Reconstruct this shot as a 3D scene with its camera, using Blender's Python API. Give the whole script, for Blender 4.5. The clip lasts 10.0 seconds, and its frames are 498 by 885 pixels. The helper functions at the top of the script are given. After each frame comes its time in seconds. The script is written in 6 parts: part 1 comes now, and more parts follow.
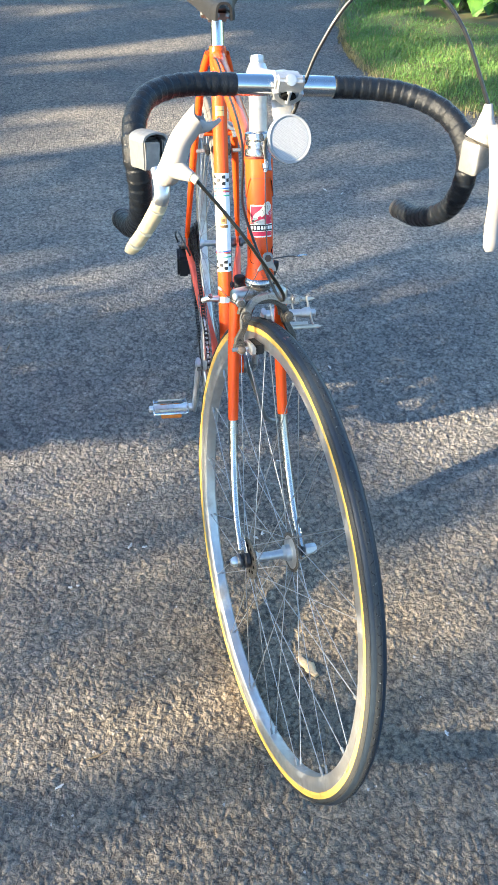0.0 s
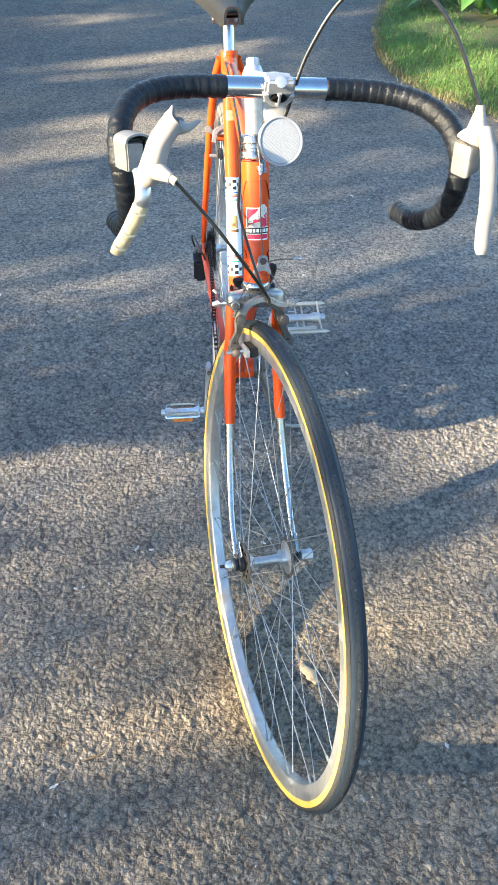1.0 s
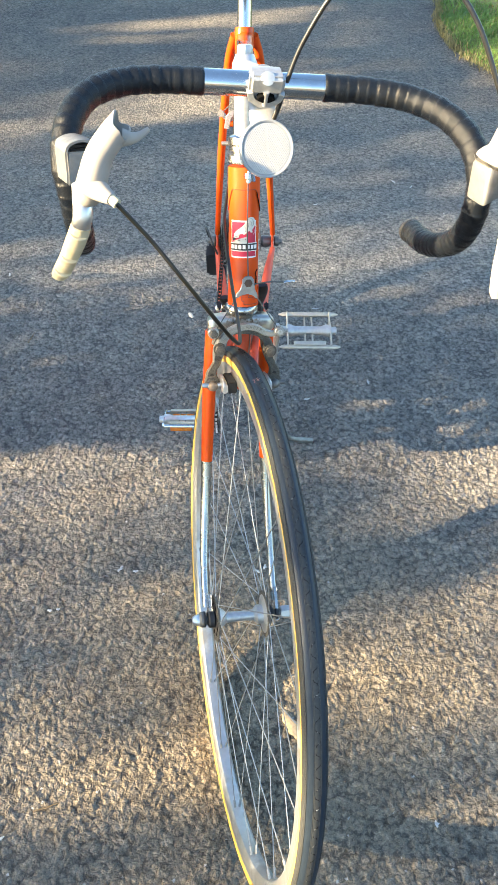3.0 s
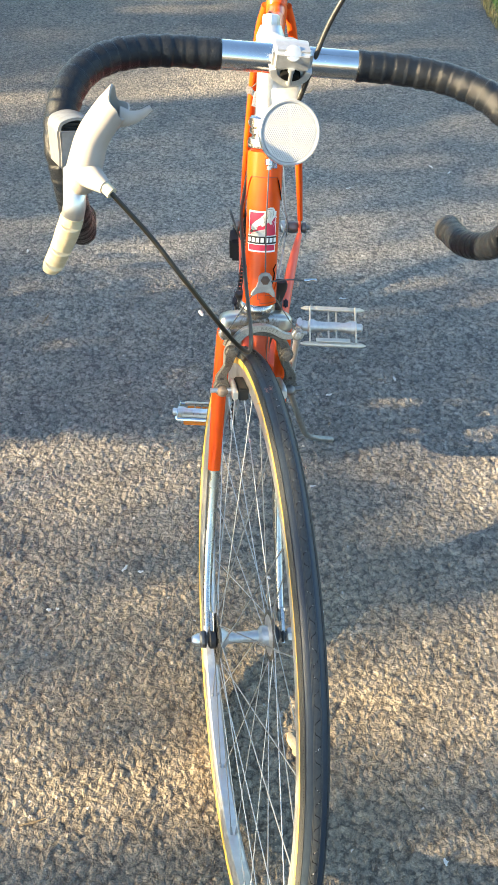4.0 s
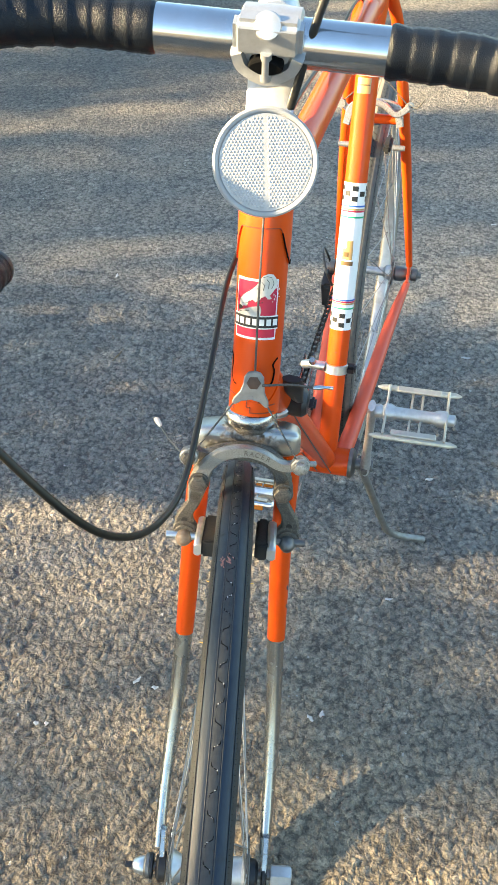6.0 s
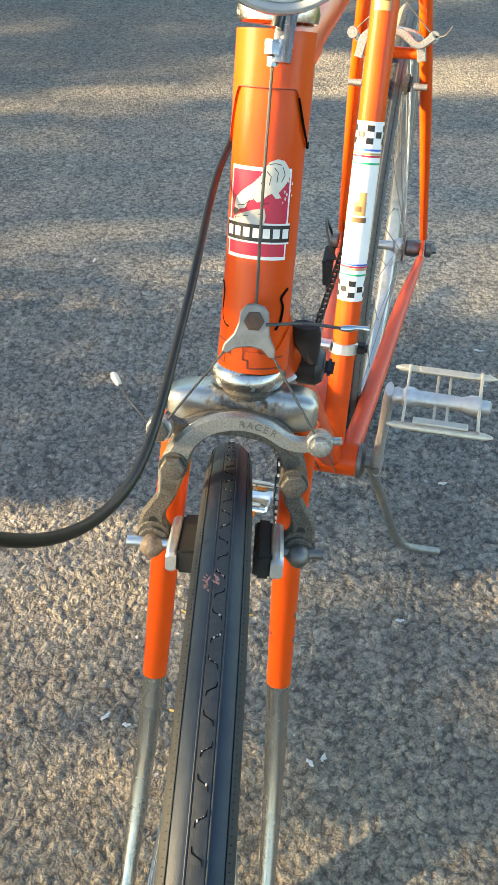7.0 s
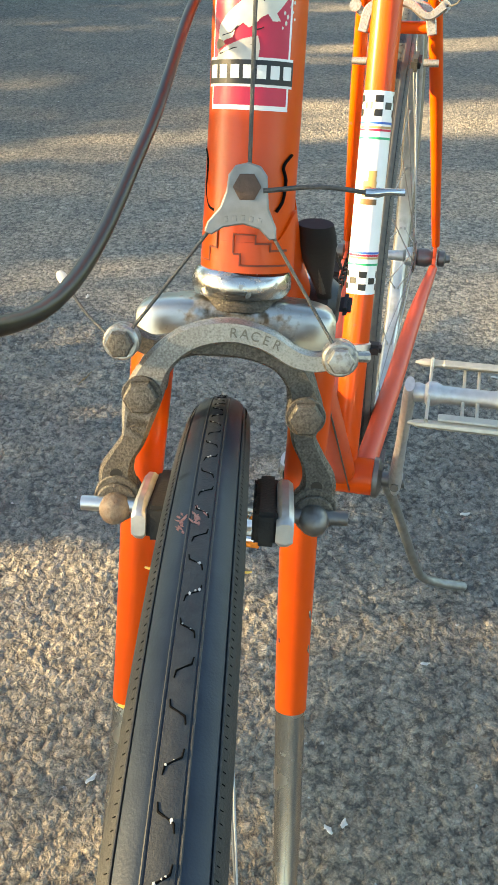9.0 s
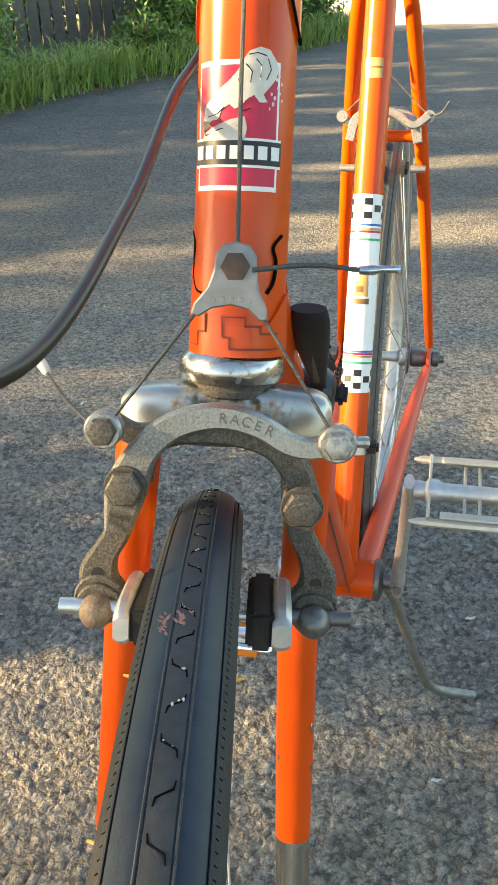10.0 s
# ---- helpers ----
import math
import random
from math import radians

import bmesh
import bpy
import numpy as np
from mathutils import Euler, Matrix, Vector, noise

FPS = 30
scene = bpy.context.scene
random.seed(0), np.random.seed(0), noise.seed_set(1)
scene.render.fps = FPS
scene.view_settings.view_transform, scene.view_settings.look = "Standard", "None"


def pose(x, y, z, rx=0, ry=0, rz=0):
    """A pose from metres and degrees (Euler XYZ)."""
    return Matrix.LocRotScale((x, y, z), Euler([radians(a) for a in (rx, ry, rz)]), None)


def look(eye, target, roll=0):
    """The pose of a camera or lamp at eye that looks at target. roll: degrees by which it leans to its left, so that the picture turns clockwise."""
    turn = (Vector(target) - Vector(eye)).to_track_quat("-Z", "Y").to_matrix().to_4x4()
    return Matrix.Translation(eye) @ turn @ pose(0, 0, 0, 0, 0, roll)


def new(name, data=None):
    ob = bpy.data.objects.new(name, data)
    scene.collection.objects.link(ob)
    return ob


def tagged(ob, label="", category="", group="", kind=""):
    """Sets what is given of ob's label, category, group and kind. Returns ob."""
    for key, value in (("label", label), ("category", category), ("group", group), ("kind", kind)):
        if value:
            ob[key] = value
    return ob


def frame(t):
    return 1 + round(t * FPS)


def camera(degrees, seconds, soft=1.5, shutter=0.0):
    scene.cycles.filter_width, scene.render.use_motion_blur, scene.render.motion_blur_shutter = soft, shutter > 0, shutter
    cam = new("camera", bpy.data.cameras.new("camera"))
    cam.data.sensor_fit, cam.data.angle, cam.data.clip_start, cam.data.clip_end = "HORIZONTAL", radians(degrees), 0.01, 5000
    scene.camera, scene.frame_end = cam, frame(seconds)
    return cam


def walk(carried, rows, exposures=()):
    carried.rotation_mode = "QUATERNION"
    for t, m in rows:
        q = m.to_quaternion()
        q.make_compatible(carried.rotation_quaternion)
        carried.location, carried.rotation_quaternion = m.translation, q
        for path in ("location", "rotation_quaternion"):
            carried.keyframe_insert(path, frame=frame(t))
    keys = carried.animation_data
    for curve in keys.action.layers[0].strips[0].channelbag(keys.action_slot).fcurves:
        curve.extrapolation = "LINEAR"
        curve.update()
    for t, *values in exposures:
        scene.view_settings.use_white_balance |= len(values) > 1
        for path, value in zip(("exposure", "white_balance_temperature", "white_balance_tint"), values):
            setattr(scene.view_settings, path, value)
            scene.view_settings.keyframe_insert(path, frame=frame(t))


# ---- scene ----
cam = camera(32.0, 10.0)
PATH = [
    (0, (-0.17, -0.109, 1.324), (0.046, 1.418, 0.05), 1.3),
    (0.5, (-0.135, -0.113, 1.321), (0.033, 1.428, 0.057), 0.7),
    (1, (-0.103, -0.115, 1.317), (0.021, 1.432, 0.055), -0.0),
    (1.5, (-0.068, -0.118, 1.32), (0.013, 1.429, 0.055), -0.5),
    (2, (-0.052, -0.086, 1.312), (0.028, 1.445, 0.028), 0.1),
    (2.5, (-0.023, -0.015, 1.31), (0.031, 1.507, 0.014), 0.5),
    (2.7, (-0.013, 0.022, 1.305), (0.026, 1.538, 0.001), 0.6),
    (4, (0.01, 0.159, 1.263), (-0.023, 1.628, -0.094), 1.8),
    (4.5, (0.057, 0.228, 1.253), (-0.053, 1.698, -0.099), 0.6),
    (4.8, (0.09, 0.285, 1.235), (-0.067, 1.753, -0.114), 0.0),
    (5, (0.113, 0.324, 1.222), (-0.099, 1.784, -0.129), -0.3),
    (5.5, (0.144, 0.41, 1.189), (-0.182, 1.861, -0.149), -0.9),
    (6, (0.123, 0.497, 1.132), (-0.253, 1.943, -0.198), -1.4),
    (6.2, (0.106, 0.532, 1.106), (-0.242, 1.976, -0.234), -0.9),
    (7.3, (0.083, 0.639, 0.954), (-0.27, 2.127, -0.334), -0.0),
    (7.5, (0.081, 0.649, 0.941), (-0.277, 2.151, -0.331), -0.3),
    (8, (0.079, 0.662, 0.918), (-0.281, 2.194, -0.316), -0.4),
    (8.5, (0.076, 0.668, 0.887), (-0.298, 2.211, -0.329), -0.9),
    (9, (0.075, 0.674, 0.864), (-0.306, 2.238, -0.323), -1.4),
    (9.5, (0.076, 0.677, 0.852), (-0.317, 2.302, -0.246), -1.8),
    (10, (0.073, 0.69, 0.846), (-0.326, 2.387, -0.134), -2.0),
]
EXPOSURES = [(0.0, 2.76, 5180, 4), (2.5, 2.89, 5720, 3), (4.5, 2.98, 6050, 2), (6.0, 2.97, 6180, 1), (7.5, 2.94, 6700, 1), (8.5, 2.98, 6950, 0), (9.5, 2.97, 7050, 0), (10.0, 2.82, 7050, 2)]
walk(cam, [(t, look(eye, target, roll)) for t, eye, target, roll in PATH], EXPOSURES)

# ---- light ----
SUN_WAY = Vector((2.50, 0.85, -1.0)).normalized()
world = bpy.data.worlds.new("sky")
scene.world = world
world.use_nodes = True
sky = world.node_tree.nodes.new("ShaderNodeTexSky")
sky.sky_type, sky.sun_disc = "NISHITA", False
sky.sun_elevation, sky.sun_rotation = radians(20.7), radians(251.2)
sky_back = world.node_tree.nodes["Background"]
sky_back.inputs["Strength"].default_value = 0.07
world.node_tree.links.new(sky.outputs["Color"], sky_back.inputs["Color"])
sun = new("sun", bpy.data.lights.new("sun", "SUN"))
sun.data.energy, sun.data.angle, sun.data.color = 5.0, radians(0.55), (1.0, 0.72, 0.41)
sun.rotation_mode = "QUATERNION"
sun.rotation_quaternion = SUN_WAY.to_track_quat("-Z", "Y")
sun.location = (-12, -2, 8)

# ---- materials ----
def material(name, colour, rough=0.5, metal=0.0, colour2=None, scale=60.0, detail=6.0, bump=0.0, bump_scale=None,
             coat=0.0, spread=0.18, rough2=None, dirt=None, dirt_scale=14.0, dirt_at=(0.52, 0.62), transmission=0.0, random_shade=0.0, spec=0.5, dirt_side=None, coat_rough=0.08):
    """Two scales of noise in colour and roughness, an optional patchy dirt layer and fine relief."""
    mat = bpy.data.materials.new(name)
    mat.use_nodes = True
    nt = mat.node_tree
    bsdf = nt.nodes["Principled BSDF"]
    bsdf.inputs["Metallic"].default_value = metal
    bsdf.inputs["Roughness"].default_value = rough
    bsdf.inputs["Specular IOR Level"].default_value = spec
    bsdf.inputs["Coat Weight"].default_value = coat
    bsdf.inputs["Coat Roughness"].default_value = coat_rough
    bsdf.inputs["Transmission Weight"].default_value = transmission
    coord = nt.nodes.new("ShaderNodeTexCoord")

    def noise_at(s, d=detail):
        n = nt.nodes.new("ShaderNodeTexNoise")
        n.inputs["Scale"].default_value, n.inputs["Detail"].default_value = s, d
        nt.links.new(coord.outputs["Object"], n.inputs["Vector"])
        return n.outputs["Fac"]

    def ramp(fac, lo, hi, a, b):
        r = nt.nodes.new("ShaderNodeValToRGB")
        r.color_ramp.elements[0].position, r.color_ramp.elements[1].position = lo, hi
        r.color_ramp.elements[0].color, r.color_ramp.elements[1].color = (*a, 1), (*b, 1)
        nt.links.new(fac, r.inputs["Fac"])
        return r.outputs["Color"]

    def mix(fac, a, b, kind="MIX"):
        m = nt.nodes.new("ShaderNodeMix")
        m.data_type, m.blend_type = "RGBA", kind
        for sock, v in ((m.inputs[0], fac), (m.inputs[6], a), (m.inputs[7], b)):
            if isinstance(v, (int, float)):
                sock.default_value = v
            elif isinstance(v, tuple):
                sock.default_value = (*v, 1)
            else:
                nt.links.new(v, sock)
        return m.outputs[2]

    c2 = colour2 or tuple(max(0.0, c * (1 - spread)) for c in colour)
    fine = noise_at(scale)
    col = ramp(fine, 0.35, 0.65, colour, c2)
    broad = noise_at(scale * 0.12, 4)
    col = mix(ramp(broad, 0.35, 0.7, (0, 0, 0), (0.5, 0.5, 0.5)), col, c2)
    if random_shade:
        info = nt.nodes.new("ShaderNodeObjectInfo")
        col = mix(random_shade, col, ramp(info.outputs["Random"], 0, 1, (0.35, 0.35, 0.35), (1.5, 1.5, 1.5)), "MULTIPLY")
    if dirt:
        spots = noise_at(dirt_scale, 8)
        if dirt_side:
            # grime gathers towards one end of the part
            away = nt.nodes.new("ShaderNodeVectorMath")
            away.operation = "DISTANCE"
            nt.links.new(coord.outputs["Object"], away.inputs[0])
            away.inputs[1].default_value = dirt_side[0]
            more = nt.nodes.new("ShaderNodeMapRange")
            more.inputs["From Min"].default_value, more.inputs["From Max"].default_value = dirt_side[1], dirt_side[2]
            more.inputs["To Min"].default_value, more.inputs["To Max"].default_value = 0.22, -0.06
            nt.links.new(away.outputs["Value"], more.inputs["Value"])
            both = nt.nodes.new("ShaderNodeMath")
            both.operation = "ADD"
            nt.links.new(spots, both.inputs[0])
            nt.links.new(more.outputs["Result"], both.inputs[1])
            spots = both.outputs[0]
        grime = ramp(spots, *dirt_at, (0, 0, 0), (1, 1, 1))
        col = mix(grime, col, dirt)
        r = nt.nodes.new("ShaderNodeMapRange")
        r.inputs["To Min"].default_value, r.inputs["To Max"].default_value = rough, 0.85
        nt.links.new(grime, r.inputs["Value"])
        nt.links.new(r.outputs["Result"], bsdf.inputs["Roughness"])
        if metal:
            q = nt.nodes.new("ShaderNodeMapRange")
            q.inputs["To Min"].default_value, q.inputs["To Max"].default_value = metal, metal * 0.35
            nt.links.new(grime, q.inputs["Value"])
            nt.links.new(q.outputs["Result"], bsdf.inputs["Metallic"])
    elif rough2 is not None:
        r = nt.nodes.new("ShaderNodeMapRange")
        r.inputs["From Min"].default_value, r.inputs["From Max"].default_value = 0.35, 0.65
        r.inputs["To Min"].default_value, r.inputs["To Max"].default_value = rough, rough2
        nt.links.new(fine, r.inputs["Value"])
        nt.links.new(r.outputs["Result"], bsdf.inputs["Roughness"])
    nt.links.new(col, bsdf.inputs["Base Color"])
    if bump:
        b = nt.nodes.new("ShaderNodeBump")
        b.inputs["Strength"].default_value, b.inputs["Distance"].default_value = bump, 0.001
        nt.links.new(noise_at(bump_scale or scale * 4, 4), b.inputs["Height"])
        nt.links.new(b.outputs["Normal"], bsdf.inputs["Normal"])
    return mat


ORANGE = material("orange_enamel", (0.63, 0.072, 0.002), 0.5, spec=0.05, coat=0.6, coat_rough=0.22, colour2=(0.58, 0.060, 0.002), scale=25, dirt=(0.16, 0.06, 0.03), dirt_scale=38, dirt_at=(0.68, 0.71), bump=0.05, bump_scale=900)
RED = material("faded_red_enamel", (0.66, 0.092, 0.030), 0.42, colour2=(0.58, 0.080, 0.033), scale=25, bump=0.05)
CHROME = material("worn_chrome", (0.50, 0.49, 0.48), 0.25, 1.0, scale=80, dirt=(0.12, 0.10, 0.08), dirt_scale=260, dirt_at=(0.60, 0.80), bump=0.05, bump_scale=700)
CHROME_DULL = material("satin_chrome", (0.46, 0.465, 0.455), 0.20, 1.0, scale=60, rough2=0.30, bump=0.05)
CHROME_CLEAN = material("clean_chrome", (0.66, 0.66, 0.66), 0.16, 1.0, scale=60, rough2=0.22)
ALLOY = material("polished_alloy", (0.75, 0.75, 0.74), 0.30, 1.0, scale=120, rough2=0.42, bump=0.05, bump_scale=1500)
ALLOY_DULL = material("oxidised_alloy", (0.42, 0.41, 0.39), 0.33, 0.85, colour2=(0.35, 0.34, 0.32), scale=500, dirt=(0.11, 0.097, 0.080), dirt_scale=480, dirt_at=(0.46, 0.78), bump=0.10, bump_scale=1100)
GRIMY = material("grimy_alloy", (0.170, 0.150, 0.122), 0.42, 0.5, colour2=(0.110, 0.096, 0.076), scale=500, dirt=(0.070, 0.060, 0.048), dirt_scale=1100, dirt_at=(0.40, 0.64), bump=0.5, bump_scale=1100)
RUST = material("rusty_steel", (0.15, 0.095, 0.062), 0.7, 0.3, colour2=(0.22, 0.18, 0.14), scale=260, bump=0.5, bump_scale=900)
BOLT_BROWN = material("browned_bolt", (0.070, 0.042, 0.030), 0.55, 0.3, colour2=(0.10, 0.062, 0.045), scale=300, bump=0.2)
STAND_STEEL = material("weathered_steel", (0.25, 0.245, 0.23), 0.42, 0.6, colour2=(0.19, 0.18, 0.16), scale=150, bump=0.2)
STEEL = material("dark_steel", (0.20, 0.19, 0.18), 0.45, 0.8, scale=150, bump=0.2)
BLACK = material("black_plastic", (0.018, 0.018, 0.020), 0.45, scale=90, bump=0.1)
CHAIN = material("oily_chain_steel", (0.05, 0.045, 0.04), 0.4, 0.7, scale=200)
TAPE = material("black_bar_tape", (0.0040, 0.0068, 0.0125), 0.31, spec=0.24, scale=120, colour2=(0.009, 0.010, 0.012), bump=0.5, bump_scale=1800, dirt=(0.030, 0.026, 0.022), dirt_scale=30, dirt_at=(0.74, 0.82))
WHITE_RUBBER = material("white_rubber", (0.33, 0.308, 0.285), 0.6, scale=50, spec=0.3, colour2=(0.285, 0.258, 0.23), bump=0.1)
CREAM_RUBBER = material("yellowed_rubber", (0.48, 0.435, 0.32), 0.6, spec=0.3, colour2=(0.40, 0.345, 0.22), scale=90, bump=0.4, bump_scale=500)
TREAD = material("black_tyre_tread", (0.014, 0.021, 0.032), 0.42, colour2=(0.020, 0.028, 0.040), scale=150, spec=0.3, dirt=(0.030, 0.029, 0.027), dirt_scale=60, dirt_at=(0.66, 0.82), bump=0.10, bump_scale=1500)
TREAD_DUSTY = material("dusty_tyre_tread", (0.14, 0.125, 0.105), 0.8, colour2=(0.10, 0.09, 0.08), scale=150)
TREAD_SIDE = material("greyed_tread_shoulder", (0.040, 0.040, 0.037), 0.60, colour2=(0.028, 0.029, 0.029), scale=260, spec=0.3, dirt=(0.075, 0.070, 0.060), dirt_scale=120, dirt_at=(0.60, 0.85), bump=0.3, bump_scale=1300)
TREAD_MID = material("worn_tread_strip", (0.043, 0.045, 0.046), 0.52, colour2=(0.030, 0.033, 0.035), scale=320, spec=0.3, bump=0.2, bump_scale=1500)
GROOVE = material("tread_groove", (0.005, 0.005, 0.005), 0.9, spec=0.05, scale=200)
GUM = material("yellow_gum_sidewall", (0.78, 0.50, 0.09), 0.5, colour2=(0.70, 0.42, 0.07), scale=60, dirt=(0.28, 0.20, 0.10), dirt_scale=50, dirt_at=(0.60, 0.76))
GUM_OLD = material("brown_gum_sidewall", (0.30, 0.24, 0.17), 0.7, colour2=(0.22, 0.18, 0.13), scale=60)
RIM = material("alloy_rim", (0.58, 0.58, 0.57), 0.42, 0.9, scale=60, dirt=(0.33, 0.31, 0.28), dirt_scale=25, dirt_at=(0.56, 0.74), bump=0.1)
SPOKE = material("galvanised_spoke", (0.38, 0.38, 0.37), 0.45, 0.8, scale=300)
REFLECT = material("clear_reflector", (0.42, 0.415, 0.41), 0.34, colour2=(0.38, 0.375, 0.37), scale=300, coat=0.25)
REFLECT_EDGE = material("white_plastic_rim", (0.40, 0.395, 0.39), 0.35, scale=60)
AMBER = material("amber_reflector", (0.55, 0.16, 0.01), 0.25, scale=300, coat=0.5)
SADDLE = material("dark_grey_saddle_vinyl", (0.017, 0.017, 0.018), 0.65, spec=0.25, scale=100, bump=0.2)
CABLE = material("black_cable_housing", (0.008, 0.009, 0.010), 0.36, scale=200, colour2=(0.020, 0.019, 0.017), coat=0.2)
CABLE_WORN = material("sun_bleached_housing", (0.006, 0.006, 0.006), 0.38, spec=0.35, scale=150, colour2=(0.014, 0.012, 0.007))
WIRE = material("braided_wire", (0.11, 0.11, 0.107), 0.5, 0.7, scale=900, colour2=(0.08, 0.08, 0.077), bump=0.6, bump_scale=2500)
PAINT_WHITE = material("white_decal", (0.85, 0.84, 0.80), 0.35, scale=60, spread=0.05)
PAINT_BLACK = material("black_decal", (0.012, 0.012, 0.012), 0.35, scale=60)
PAINT_RED = material("crimson_decal", (0.58, 0.015, 0.06), 0.35, scale=60)
PAINT_BLUE = material("blue_decal", (0.03, 0.12, 0.50), 0.35, scale=60)
PAINT_GREEN = material("green_decal", (0.02, 0.40, 0.16), 0.35, scale=60)
PAINT_GOLD = material("gold_decal", (0.46, 0.30, 0.11), 0.35, scale=60)
PAINT_GREY = material("silver_decal", (0.58, 0.56, 0.52), 0.4, colour2=(0.42, 0.40, 0.36), scale=220)
PAINT_PALE = material("cream_decal", (0.70, 0.66, 0.58), 0.4, colour2=(0.60, 0.56, 0.48), scale=220)
SCUFF = material("pink_paint_scuff", (0.42, 0.20, 0.15), 0.8, colour2=(0.26, 0.11, 0.085), scale=900)
SEAM = material("lug_seam_line", (0.20, 0.034, 0.010), 0.7, scale=200)
PAINT_BROWN = material("brown_decal", (0.16, 0.09, 0.03), 0.4, scale=60)
SHOE = material("pale_cast_alloy", (0.27, 0.267, 0.262), 0.40, 0.6, scale=140, rough2=0.55, bump=0.1)
STEM = material("pale_brushed_alloy", (0.58, 0.58, 0.575), 0.38, 0.8, scale=160, rough2=0.5, bump=0.08, bump_scale=1200)
PEDAL_PALE = material("bright_pedal_plate", (0.60, 0.55, 0.45), 0.38, 0.6, scale=160, bump=0.1)
PAD_RUBBER = material("brake_block_rubber", (0.008, 0.008, 0.008), 0.7, scale=200, bump=0.3)
LEAF = material("green_leaf", (0.14, 0.21, 0.035), 0.5, colour2=(0.09, 0.16, 0.028), scale=9, spread=0.3)
LEAF_SHRUB = material("shrub_leaf", (0.22, 0.34, 0.065), 0.5, colour2=(0.15, 0.26, 0.05), scale=6)
LONG_GRASS = material("fresh_long_grass", (0.20, 0.32, 0.055), 0.55, colour2=(0.27, 0.33, 0.08), scale=5)
LEAF_BROAD = material("broad_leaf", (0.12, 0.24, 0.035), 0.42, colour2=(0.08, 0.17, 0.03), scale=30, bump=0.3, bump_scale=120)
GRASS = material("lawn_grass", (0.125, 0.225, 0.032), 0.6, colour2=(0.09, 0.165, 0.026), scale=6)
GRASS_DRY = material("dry_grass", (0.28, 0.24, 0.10), 0.6, colour2=(0.20, 0.17, 0.07), scale=8)
TURF = material("trodden_turf", (0.085, 0.120, 0.028), 0.9, colour2=(0.11, 0.095, 0.045), scale=22, bump=0.8, bump_scale=110)
SOIL = material("brown_soil", (0.13, 0.095, 0.055), 0.9, colour2=(0.09, 0.07, 0.04), scale=20, bump=0.8, bump_scale=90)
BARK = material("grey_bark", (0.16, 0.13, 0.10), 0.85, colour2=(0.09, 0.075, 0.06), scale=18, bump=0.9, bump_scale=60)
TIMBER = material("weathered_timber", (0.20, 0.17, 0.14), 0.8, colour2=(0.13, 0.11, 0.09), scale=14, bump=0.4)
CONCRETE = material("pale_concrete", (0.62, 0.58, 0.50), 0.85, colour2=(0.52, 0.49, 0.43), scale=3, bump=0.3)
CHIP_WOOD = material("pale_wood_chip", (0.62, 0.46, 0.26), 0.7, colour2=(0.48, 0.34, 0.18), scale=200, bump=0.4)
TWIG = material("dry_twig", (0.24, 0.17, 0.09), 0.8, colour2=(0.15, 0.10, 0.05), scale=300)
CHIP_PALE = material("pale_petal", (0.55, 0.53, 0.49), 0.6, scale=200)


